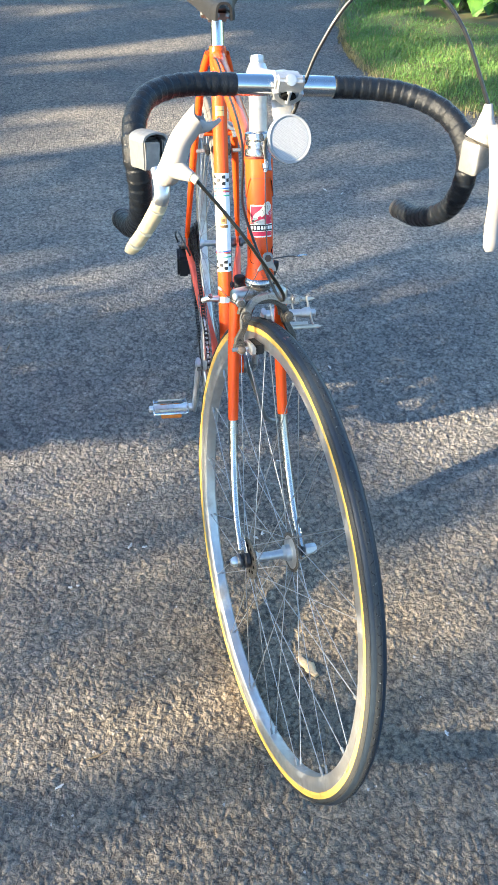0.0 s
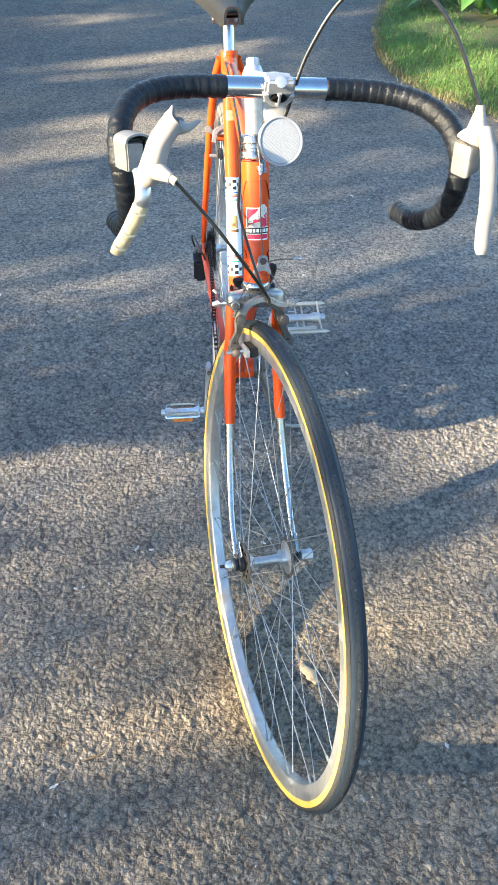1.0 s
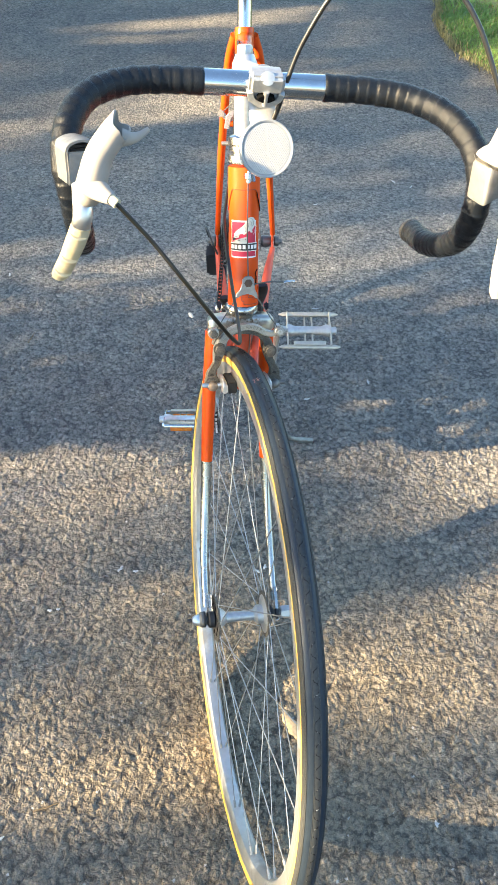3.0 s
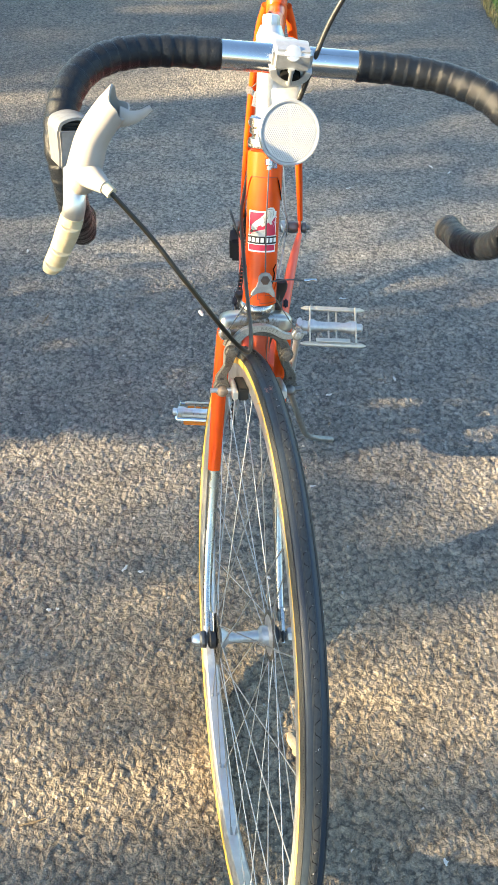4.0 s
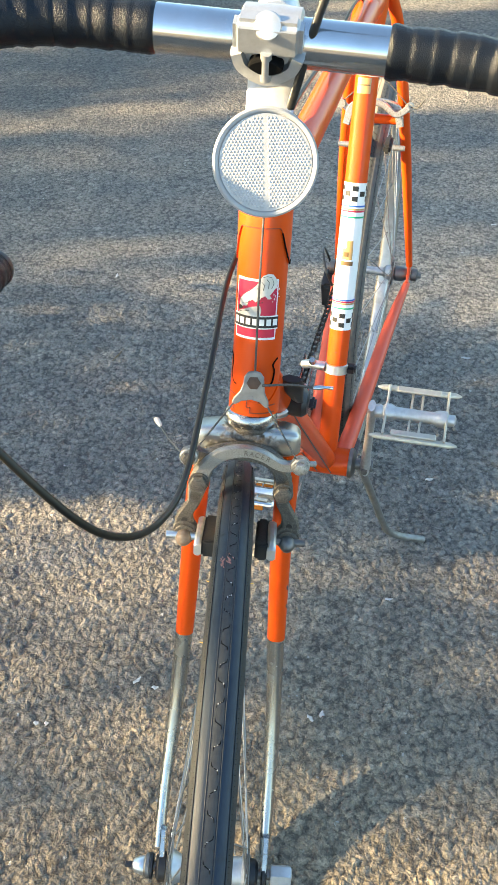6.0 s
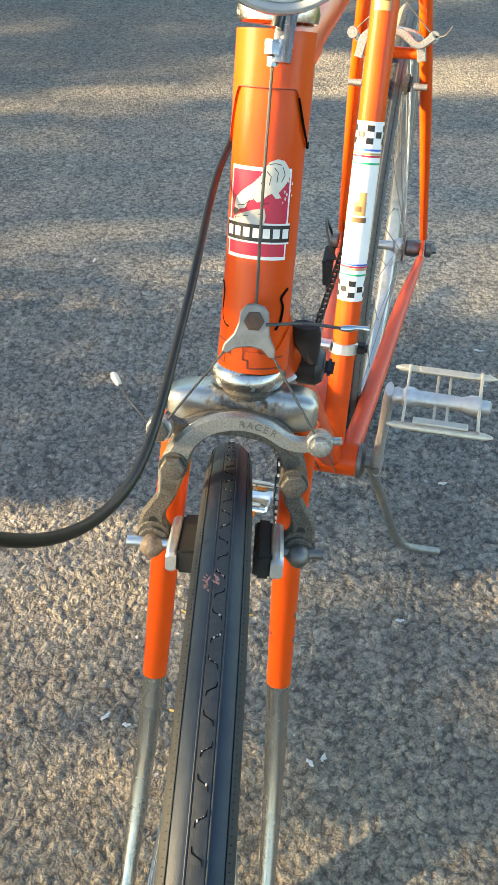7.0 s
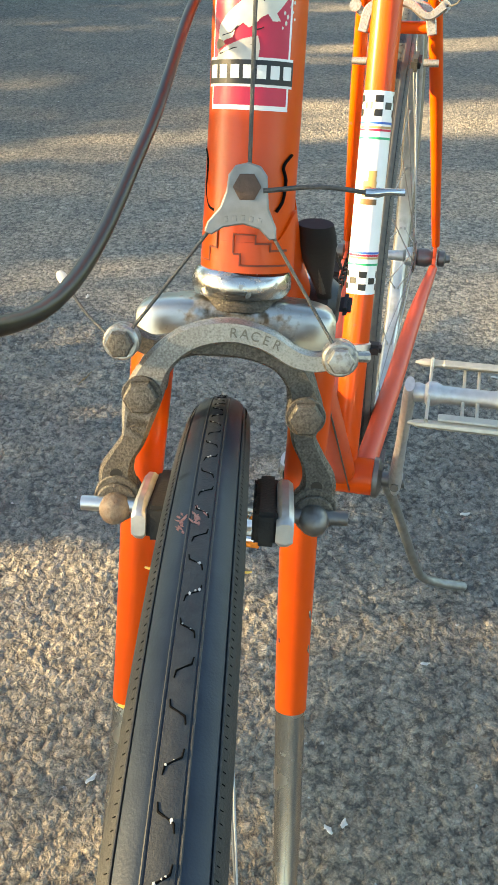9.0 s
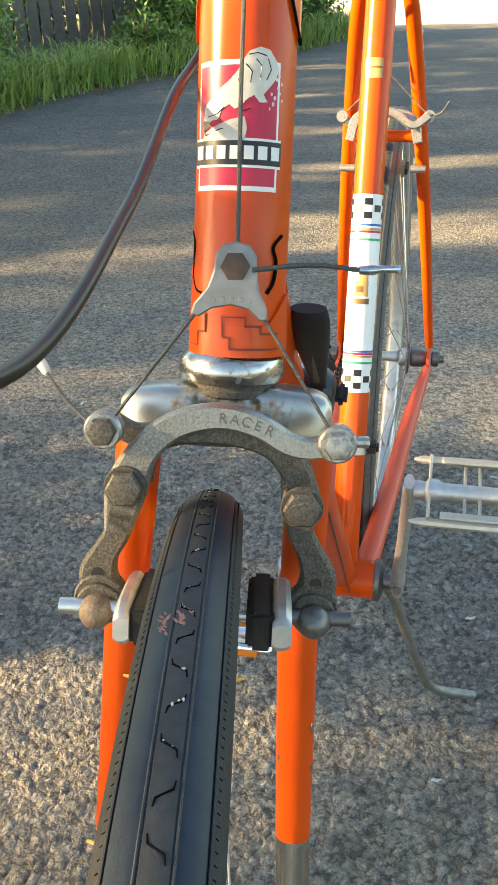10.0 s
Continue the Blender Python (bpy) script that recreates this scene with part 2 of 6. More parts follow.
def asphalt_material():
    mat = bpy.data.materials.new("worn_asphalt")
    mat.use_nodes = True
    nt = mat.node_tree
    bsdf = nt.nodes["Principled BSDF"]
    coord = nt.nodes.new("ShaderNodeTexCoord")

    def node(kind, **values):
        n = nt.nodes.new(kind)
        for k, v in values.items():
            n.inputs[k].default_value = v
        if "Vector" in n.inputs and kind.startswith("ShaderNodeTex"):
            nt.links.new(coord.outputs["Object"], n.inputs["Vector"])
        return n

    def ramp(fac, stops):
        r = nt.nodes.new("ShaderNodeValToRGB")
        e = r.color_ramp.elements
        while len(e) < len(stops):
            e.new(0.5)
        for el, (p, c) in zip(e, stops):
            el.position, el.color = p, (*c, 1)
        nt.links.new(fac, r.inputs["Fac"])
        return r.outputs["Color"]

    def mix(fac, a, b, kind="MIX"):
        m = nt.nodes.new("ShaderNodeMix")
        m.data_type, m.blend_type = "RGBA", kind
        for sock, v in ((m.inputs[0], fac), (m.inputs[6], a), (m.inputs[7], b)):
            if isinstance(v, (int, float)):
                sock.default_value = v
            elif isinstance(v, tuple):
                sock.default_value = (*v, 1)
            else:
                nt.links.new(v, sock)
        return m.outputs[2]

    stones = node("ShaderNodeTexVoronoi", Scale=72.0, Randomness=1.0)
    cells = nt.nodes.new("ShaderNodeSeparateColor")
    nt.links.new(stones.outputs["Color"], cells.inputs["Color"])
    base = ramp(cells.outputs["Red"], [(0.0, (0.120, 0.115, 0.106)), (0.6, (0.138, 0.131, 0.119)), (0.95, (0.155, 0.147, 0.134)), (1.0, (0.185, 0.175, 0.160))])
    fine = node("ShaderNodeTexNoise", Scale=420.0, Detail=5.0, Roughness=0.7)
    base = mix(1.0, base, ramp(fine.outputs["Fac"], [(0.36, (0.74, 0.74, 0.75)), (0.5, (0.98, 0.98, 0.98)), (0.64, (1.28, 1.27, 1.25))]), "MULTIPLY")
    blotch = node("ShaderNodeTexNoise", Scale=9.0, Detail=8.0, Roughness=0.65)
    base = mix(1.0, base, ramp(blotch.outputs["Fac"], [(0.36, (0.86, 0.87, 0.89)), (0.64, (1.14, 1.13, 1.10))]), "MULTIPLY")
    pits = node("ShaderNodeTexNoise", Scale=150.0, Detail=4.0, Roughness=0.6)
    base = mix(1.0, base, ramp(pits.outputs["Fac"], [(0.34, (0.72, 0.72, 0.74)), (0.46, (0.98, 0.98, 0.98)), (0.64, (1.10, 1.09, 1.07))]), "MULTIPLY")
    # brightness of the shaded ground behind the bicycle, painted in as a paler patch
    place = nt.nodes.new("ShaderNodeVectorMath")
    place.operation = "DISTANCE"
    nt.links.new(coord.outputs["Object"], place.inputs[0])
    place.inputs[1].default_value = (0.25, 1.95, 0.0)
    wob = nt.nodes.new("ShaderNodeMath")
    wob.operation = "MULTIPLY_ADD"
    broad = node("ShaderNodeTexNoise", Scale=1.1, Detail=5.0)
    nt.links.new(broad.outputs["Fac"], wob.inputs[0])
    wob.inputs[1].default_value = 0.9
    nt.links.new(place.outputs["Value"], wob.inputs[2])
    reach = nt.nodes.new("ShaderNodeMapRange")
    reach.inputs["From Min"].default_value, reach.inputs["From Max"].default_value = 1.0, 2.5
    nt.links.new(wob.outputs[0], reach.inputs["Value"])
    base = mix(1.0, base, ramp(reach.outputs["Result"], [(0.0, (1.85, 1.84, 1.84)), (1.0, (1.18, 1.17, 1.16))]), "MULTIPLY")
    edge = ramp(stones.outputs["Distance"], [(0.25, (1, 1, 1)), (0.75, (0.35, 0.35, 0.35))])
    base = mix(0.35, base, edge, "MULTIPLY")
    dust = node("ShaderNodeTexNoise", Scale=1.3, Detail=7.0, Roughness=0.6)
    base = mix(1.0, base, ramp(dust.outputs["Fac"], [(0.33, (0.86, 0.83, 0.80)), (0.68, (1.27, 1.19, 1.06))]), "MULTIPLY")
    # brown soil dust trodden into the near stretch
    near = nt.nodes.new("ShaderNodeVectorMath")
    near.operation = "DISTANCE"
    nt.links.new(coord.outputs["Object"], near.inputs[0])
    near.inputs[1].default_value = (0.05, 0.85, 0.0)
    wave = nt.nodes.new("ShaderNodeMath")
    wave.operation = "MULTIPLY_ADD"
    nt.links.new(dust.outputs["Fac"], wave.inputs[0])
    wave.inputs[1].default_value = 0.6
    nt.links.new(near.outputs["Value"], wave.inputs[2])
    base = mix(1.0, base, ramp(wave.outputs[0], [(0.45, (1.10, 0.99, 0.80)), (1.0, (1.0, 1.0, 1.0))]), "MULTIPLY")
    speck = node("ShaderNodeTexVoronoi", Scale=260.0, Randomness=1.0)
    sp = nt.nodes.new("ShaderNodeSeparateColor")
    nt.links.new(speck.outputs["Color"], sp.inputs["Color"])
    grit = ramp(sp.outputs["Green"], [(0.9975, (0, 0, 0)), (0.999, (1, 1, 1))])
    m = nt.nodes.new("ShaderNodeRGB")
    m.outputs[0].default_value = (0.42, 0.40, 0.36, 1)
    base = mix(grit, base, m.outputs[0])
    # bitumen-dark cracks between the stones
    def maths(op, a, b, c=None):
        n = nt.nodes.new("ShaderNodeMath")
        n.operation = op
        for k, v in enumerate((a, b, c)):
            if v is None:
                continue
            if isinstance(v, (int, float)):
                n.inputs[k].default_value = v
            else:
                nt.links.new(v, n.inputs[k])
        return n.outputs[0]

    def warped(vector, scale, reach):
        w = node("ShaderNodeTexNoise", Scale=scale, Detail=3.0)
        n = nt.nodes.new("ShaderNodeVectorMath")
        n.operation = "MULTIPLY_ADD"
        nt.links.new(w.outputs["Color"], n.inputs[0])
        n.inputs[1].default_value = (reach, reach, 0.0)
        nt.links.new(vector, n.inputs[2])
        return n.outputs["Vector"]

    bent = warped(warped(coord.outputs["Object"], 45.0, 0.016), 150.0, 0.004)
    lumps = []
    for scale in (112.0, 270.0):
        v = nt.nodes.new("ShaderNodeTexVoronoi")
        v.feature = "SMOOTH_F1"
        v.inputs["Scale"].default_value, v.inputs["Smoothness"].default_value = scale, 0.35
        nt.links.new(bent, v.inputs["Vector"])
        tone = nt.nodes.new("ShaderNodeSeparateColor")
        nt.links.new(v.outputs["Color"], tone.inputs["Color"])
        # a stone is domed, and stands higher or lower than its neighbours
        lumps.append(maths("MULTIPLY", maths("SUBTRACT", 1.0, v.outputs["Distance"]), maths("MULTIPLY_ADD", tone.outputs["Red"], 0.6, 0.5)))
    pile = maths("MULTIPLY_ADD", lumps[1], 0.5, lumps[0])
    base = mix(1.0, base, ramp(pile, [(0.34, (0.44, 0.44, 0.45)), (0.60, (1.03, 1.03, 1.03)), (1.0, (1.22, 1.21, 1.20))]), "MULTIPLY")
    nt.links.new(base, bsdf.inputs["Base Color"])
    grain = node("ShaderNodeTexNoise", Scale=190.0, Detail=8.0, Roughness=0.66)
    bsdf.inputs["Roughness"].default_value = 0.85
    b = node("ShaderNodeBump", Strength=1.0, Distance=0.0050)
    nt.links.new(maths("MULTIPLY_ADD", grain.outputs["Fac"], 0.50, pile), b.inputs["Height"])
    nt.links.new(b.outputs["Normal"], bsdf.inputs["Normal"])
    return mat


ASPHALT = asphalt_material()

# ---- shaping helpers ----
def finish(bm, name, mat, sharp=35.0):
    bmesh.ops.recalc_face_normals(bm, faces=bm.faces)
    me = bpy.data.meshes.new(name)
    bm.to_mesh(me)
    bm.free()
    me.materials.append(mat)
    me.shade_smooth()
    me.set_sharp_from_angle(angle=radians(sharp))
    return me


def base_of(ob):
    while ob.parent:
        ob = ob.parent
    return Matrix.Translation(ob.location)


def thing(name, place, label, category, group=""):
    ob = new(name)
    ob.empty_display_size = 0.1
    ob.location = place
    return tagged(ob, label, category, group)


def part(name, bm, mat, parent, label="", m=None, sharp=35.0):
    """One bmesh, modelled in world places, as one mesh under a thing or a part."""
    if m is not None:
        bmesh.ops.transform(bm, matrix=m, verts=bm.verts)
    bmesh.ops.transform(bm, matrix=base_of(parent).inverted(), verts=bm.verts)
    ob = new(name, finish(bm, name, mat, sharp))
    ob.parent = parent
    return tagged(ob, label)


def piece(name, me, parent, m):
    """A repeat of a shared mesh, at the world pose m, under a thing or a part."""
    ob = new(name, me)
    ob.parent = parent
    ob.matrix_basis = base_of(parent).inverted() @ m
    return ob


def smooth(points, n=6):
    """A soft curve through the points."""
    p = [Vector(q) for q in points]
    p = [2 * p[0] - p[1], *p, 2 * p[-1] - p[-2]]
    out = []
    for a, b, c, d in zip(p, p[1:], p[2:], p[3:]):
        for i in range(n):
            t = i / n
            out.append(0.5 * (2 * b + (c - a) * t + (2 * a - 5 * b + 4 * c - d) * t * t + (3 * b - a - 3 * c + d) * t ** 3))
    return out + [p[-2]]


def rings(bm, loops, closed=True, caps=True):
    vs = [[bm.verts.new(q) for q in loop] for loop in loops]
    n = len(vs[0])
    for a, b in zip(vs, vs[1:]):
        for i in range(n if closed else n - 1):
            bm.faces.new((a[i], a[(i + 1) % n], b[(i + 1) % n], b[i]))
    if caps and closed:
        bm.faces.new(vs[0][::-1])
        bm.faces.new(vs[-1])
    return bm


def sweep(points, radius, seg=12, bm=None, up=None, flat=1.0, caps=True):
    """A tube along points. radius: one or one a point; flat: its thickness along `up` to its width."""
    bm = bm or bmesh.new()
    p = [Vector(q) for q in points]
    r = list(radius) if hasattr(radius, "__len__") else [radius] * len(p)
    if len(r) != len(p):
        r = [r[min(int(i * (len(r) - 1) / (len(p) - 1)), len(r) - 2)] + (r[min(int(i * (len(r) - 1) / (len(p) - 1)), len(r) - 2) + 1] - r[min(int(i * (len(r) - 1) / (len(p) - 1)), len(r) - 2)]) * ((i * (len(r) - 1) / (len(p) - 1)) - min(int(i * (len(r) - 1) / (len(p) - 1)), len(r) - 2)) for i in range(len(p))]
    ways = [((p[min(i + 1, len(p) - 1)] - p[max(i - 1, 0)]).normalized()) for i in range(len(p))]
    u = Vector(up) if up else Vector((0.31, 0.17, 0.93))
    loops = []
    for q, w, s in zip(p, ways, r):
        a = (u - w * u.dot(w)).normalized()
        b = w.cross(a)
        u = Vector(up) if up else a
        loops.append([q + s * (math.cos(k) * b + flat * math.sin(k) * a) for k in (2 * math.pi * i / seg for i in range(seg))])
    return rings(bm, loops, caps=caps)


def lathe(profile, place, way, seg=24, bm=None, caps=True):
    """Profile rows (radius, height) turned round an axis through place along way."""
    bm = bm or bmesh.new()
    m = Matrix.Translation(place) @ Vector(way).to_track_quat("Z", "Y").to_matrix().to_4x4()
    loops = [[m @ Vector((max(r, 1e-5) * math.cos(k), max(r, 1e-5) * math.sin(k), h)) for k in (2 * math.pi * i / seg for i in range(seg))] for r, h in profile]
    return rings(bm, loops, caps=caps)


def hexbolt(place, way, r, h, bm=None, dome=0.25):
    return lathe([(r * 0.96, 0), (r, h * 0.15), (r, h * 0.8), (r * 0.88, h), (r * 0.5, h * (1 + dome * 0.4))], place, way, 6, bm)


def rbox(size, m, bevel=0.002, bm=None, seg=2):
    b = bmesh.new()
    bmesh.ops.create_cube(b, size=1.0, matrix=Matrix.Diagonal((*size, 1)))
    if bevel:
        bmesh.ops.bevel(b, geom=b.edges[:], offset=bevel, segments=seg, affect="EDGES")
    bmesh.ops.transform(b, matrix=m, verts=b.verts)
    return join(bm, b)


def join(bm, b):
    if bm is None:
        return b
    me = bpy.data.meshes.new("joined")
    b.to_mesh(me)
    b.free()
    bm.from_mesh(me)
    bpy.data.meshes.remove(me)
    return bm


def plate(outline, thick, m, bevel=0.0008, hole=None, bm=None):
    """A flat plate with rounded rims, from an outline in its own x, y; hole: (x, y, r, sides)."""
    b = bmesh.new()
    n = len(outline)
    rows = []
    cx, cy = sum(q[0] for q in outline) / n, sum(q[1] for q in outline) / n
    for z, inset in ((0, bevel), (bevel, 0), (thick - bevel, 0), (thick, bevel)):
        row = []
        for i, (x, y) in enumerate(outline):
            (ax, ay), (bx, by) = outline[i - 1], outline[(i + 1) % n]
            t = Vector((bx - ax, by - ay)).normalized()
            row.append(b.verts.new((x - t.y * inset, y + t.x * inset, z)))
        rows.append(row)
    for a, c in zip(rows, rows[1:]):
        for i in range(n):
            b.faces.new((a[i], a[(i + 1) % n], c[(i + 1) % n], c[i]))
    if hole:
        hx, hy, hr, hn = hole
        holes = [[b.verts.new((hx + hr * math.cos(2 * math.pi * k / hn), hy + hr * math.sin(2 * math.pi * k / hn), z)) for k in range(hn)] for z in (0, thick)]
        for k in range(hn):
            b.faces.new((holes[0][k], holes[1][k], holes[1][(k + 1) % hn], holes[0][(k + 1) % hn]))
        for row, h in ((rows[0], holes[0]), (rows[-1], holes[1])):
            edges = [b.edges.get((row[i], row[(i + 1) % n])) for i in range(n)] + [b.edges.get((h[k], h[(k + 1) % hn])) for k in range(hn)]
            bmesh.ops.triangle_fill(b, edges=edges, use_beauty=True)
    else:
        for row in (rows[0], rows[-1]):
            edges = [b.edges.get((row[i], row[(i + 1) % n])) for i in range(n)]
            bmesh.ops.triangle_fill(b, edges=edges, use_beauty=True)
    bmesh.ops.transform(b, matrix=m, verts=b.verts)
    return join(bm, b)


def strap(points, widths, thick, m, bm=None, n=6, crown=0.3):
    """A forged arm: a soft line through points in the plane x, y of m, as wide as widths, thick along z, with rounded sides."""
    line = smooth([(x, y, 0) for x, y in points], n)
    w = [v.x for v in smooth([(x, 0, 0) for x in widths], n)]
    loops = []
    for i, (q, s) in enumerate(zip(line, w)):
        t = (line[min(i + 1, len(line) - 1)] - line[max(i - 1, 0)]).normalized()
        side = Vector((-t.y, t.x, 0))
        h, e = s / 2, thick * crown
        loops.append([q + side * a + Vector((0, 0, c)) for a, c in ((-h, e), (-h, thick - e), (-h * 0.75, thick), (h * 0.75, thick), (h, thick - e), (h, e), (h * 0.75, 0), (-h * 0.75, 0))])
    b = rings(bmesh.new(), loops)
    bmesh.ops.transform(b, matrix=m, verts=b.verts)
    return join(bm, b)


def frame_on(p0, p1, side=(1, 0, 0)):
    """Axes on a tube from p0 to p1: z along it, x towards side."""
    z = (Vector(p1) - Vector(p0)).normalized()
    x = Vector(side)
    x = (x - z * x.dot(z)).normalized()
    y = z.cross(x)
    return Matrix.Translation(p0) @ Matrix((x, y, z)).transposed().to_4x4()


def wrap(m, r, a0, a1, z0, z1, thick=0.0003, n=14, bm=None):
    """A thin decal on a tube of radius r about m's z, from angle a0 to a1 and height z0 to z1 (angles in degrees from m's x)."""
    b = bmesh.new()
    rows = []
    for rr in (r, r + thick):
        for z in (z0, z1):
            rows.append([b.verts.new(m @ Vector((rr * math.cos(radians(a)), rr * math.sin(radians(a)), z))) for a in (a0 + (a1 - a0) * i / n for i in range(n + 1))])
    for i in range(n):
        for p, q in ((2, 3), (0, 1), (0, 2), (1, 3)):
            b.faces.new((rows[p][i], rows[p][i + 1], rows[q][i + 1], rows[q][i]))
    for i in (0, n):
        b.faces.new((rows[0][i], rows[1][i], rows[3][i], rows[2][i]))
    return join(bm, b)

# ---- ground ----
def stone_height(x, y, cell, seed):
    """Rounded stones on a jittered grid: height 0..1."""
    gx, gy = np.floor(x / cell), np.floor(y / cell)
    best = np.full(x.shape, 9.0)
    second = np.full(x.shape, 9.0)
    tone = np.zeros(x.shape)
    for i in (-1, 0, 1):
        for j in (-1, 0, 1):
            cx, cy = gx + i, gy + j
            h1 = np.modf(np.abs(np.sin(cx * 127.1 + cy * 311.7 + seed) * 43758.5453))[0]
            h2 = np.modf(np.abs(np.sin(cx * 269.5 + cy * 183.3 + seed) * 24634.6345))[0]
            h3 = np.modf(np.abs(np.sin(cx * 91.7 + cy * 47.3 + seed) * 15731.743))[0]
            dist = np.hypot(x / cell - cx - h1, y / cell - cy - h2)
            nearer = dist < best
            second = np.where(nearer, best, np.minimum(second, dist))
            tone = np.where(nearer, h3, tone)
            best = np.where(nearer, dist, best)
    return np.clip((second - best) * 4.2, 0, 1) ** 0.8, tone


def sheet(name, xs, ys, height, mat, sharp=None):
    gx, gy = np.meshgrid(xs, ys)
    z = height(gx, gy)
    n, m = len(xs), len(ys)
    me = bpy.data.meshes.new(name)
    idx = np.arange(n * m).reshape(m, n)
    quads = np.stack([idx[:-1, :-1], idx[:-1, 1:], idx[1:, 1:], idx[1:, :-1]], -1).reshape(-1, 4)
    me.vertices.add(n * m)
    me.vertices.foreach_set("co", np.stack([gx, gy, z], -1).astype(np.float32).ravel())
    me.loops.add(quads.size)
    me.loops.foreach_set("vertex_index", quads.astype(np.int32).ravel())
    me.polygons.add(len(quads))
    me.polygons.foreach_set("loop_start", np.arange(0, quads.size, 4, dtype=np.int32))
    me.update(calc_edges=True)
    me.validate()
    me.materials.append(mat)
    me.shade_smooth()
    return new(name, me)


NEAR_X, NEAR_Y = (-0.95, 1.05), (0.22, 2.3)


def driveway_height(x, y):
    wx, wy = 0.004 * np.sin(y * 140 + 3 * np.sin(x * 61)), 0.004 * np.sin(x * 120 + 3 * np.sin(y * 53))
    big, tone = stone_height(x + wx, y + wy, 0.0145, 3.0)
    mid, tone2 = stone_height(x - wy, y + wx, 0.0072, 11.0)
    grit = np.random.default_rng(2).normal(size=x.shape)
    edge = np.clip(np.minimum(np.minimum(x - NEAR_X[0], NEAR_X[1] - x), np.minimum(y - NEAR_Y[0], NEAR_Y[1] - y)) / 0.15, 0, 1)
    dip = -0.027 * np.exp(-((x - 0.10) / 0.40) ** 2 - ((y - 0.72) / 0.33) ** 2)
    return dip + edge * (0.0034 * big * (0.4 + 1.0 * tone) + 0.0014 * mid * (0.5 + 0.8 * tone2) + 0.00022 * grit - 0.0040) - 0.0005


def axis_steps(lo, hi, near_lo, near_hi, step):
    out = list(np.arange(near_lo, near_hi, step)) + [near_hi]
    d, v = step * 8, near_hi
    while v < hi:
        d *= 1.25
        v += d
        out.append(min(v, hi))
    d, v = step * 8, near_lo
    while v > lo:
        d *= 1.25
        v -= d
        out.insert(0, max(v, lo))
    return np.array(out)


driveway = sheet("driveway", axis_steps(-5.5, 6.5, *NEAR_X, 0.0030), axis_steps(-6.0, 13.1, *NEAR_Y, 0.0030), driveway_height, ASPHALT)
tagged(driveway, "worn grey asphalt driveway with coarse aggregate", "driveway", kind="structure")


def ground_height(x, y):
    return -0.06 - 0.02 * np.sin(x * 0.4) * np.sin(y * 0.3)


ground = sheet("ground", np.array([-900.0, -200, -60, -30, -15, -8, -4, 0, 4, 8, 15, 30, 60, 200, 900]), np.array([-900.0, -200, -60, -30, -15, -6, 0, 6, 12, 20, 40, 80, 200, 900]), ground_height, SOIL)
tagged(ground, "brown soil ground reaching the horizon", "ground", kind="structure")
road = new("road", finish(rbox((60.0, 9.0, 0.05), pose(0, 17.65, -0.020), 0.01), "road", CONCRETE))
tagged(road, "pale sunlit concrete road beyond the driveway", "road", kind="structure")


# ---- greenery ----
def leaf_cards(centres, sizes, mat, name, rng, spread=1.0, ratio=0.45, lean=None):
    """Many small folded leaves, each of two quads, as one mesh."""
    verts, faces = [], []
    for c, s in zip(centres, sizes):
        d = Vector(rng.normal(size=3))
        if lean is not None:
            d = d * 0.5 + Vector(lean)
        d.normalize()
        a = d.cross(Vector(rng.normal(size=3))).normalized()
        nrm = d.cross(a)
        c = Vector(c)
        k = len(verts)
        tip, mid, w = c + d * s, c + d * s * 0.45, a * s * ratio * 0.5
        fold = nrm * s * 0.10
        verts += [c, mid + w + fold, tip, mid - w + fold, mid]
        faces += [(k, k + 1, k + 4), (k + 1, k + 2, k + 4), (k + 2, k + 3, k + 4), (k + 3, k, k + 4)]
    me = bpy.data.meshes.new(name)
    me.from_pydata([tuple(v) for v in verts], [], faces)
    me.materials.append(mat)
    me.shade_smooth()
    return me


def verge(name, edge, far_x, rise, mat, label):
    """A raised bank beside the driveway, from its edge line out to far_x."""
    line = smooth([(x, y, 0) for x, y in edge], 8)
    cols = [0.0, 0.02, 0.06, 0.14, 0.3, 0.6, 1.0, 1.6, 2.4, 3.5, 5.0, 8.0, 12.0]
    side = 1 if far_x > 0 else -1
    bm = bmesh.new()
    rows = []
    for q in line:
        row = []
        for c in cols:
            bump = 0.03 * noise.noise(Vector((q.x + side * c, q.y, 0.0)) * 2.3) * min(1.0, c * 3)
            row.append(Vector((q.x + side * c, q.y, (-0.015 if c == 0 else rise * (1 - math.exp(-c / 0.08)) + 0.05 * c ** 0.6) + bump)))
        rows.append(row)
    rings(bm, rows, closed=False)
    ob = new(name, finish(bm, name, mat))
    return tagged(ob, label, "lawn", kind="structure"), line


LAWN_EDGE = [(5.5, 2.6), (3.2, 2.95), (2.1, 3.25), (1.38, 3.66), (1.145, 3.96), (1.0, 4.27), (0.96, 4.61), (0.99, 4.88), (1.10, 5.40), (1.45, 6.4), (2.2, 8.2), (3.2, 10.5), (4.4, 13.0)]
lawn, lawn_line = verge("lawn", LAWN_EDGE, 8, 0.025, TURF, "sunny grass verge with bare soil along the driveway")
BANK_EDGE = [(-3.0, -6.0), (-2.95, -1.0), (-2.9, 3.0), (-2.82, 4.6), (-2.70, 6.05), (-2.52, 7.05), (-2.06, 8.19), (-1.47, 9.7), (-1.10, 11.0), (-0.9, 13.0)]
bank, bank_line = verge("bank", BANK_EDGE, -8, 0.03, SOIL, "shady soil bank under the shrubs")


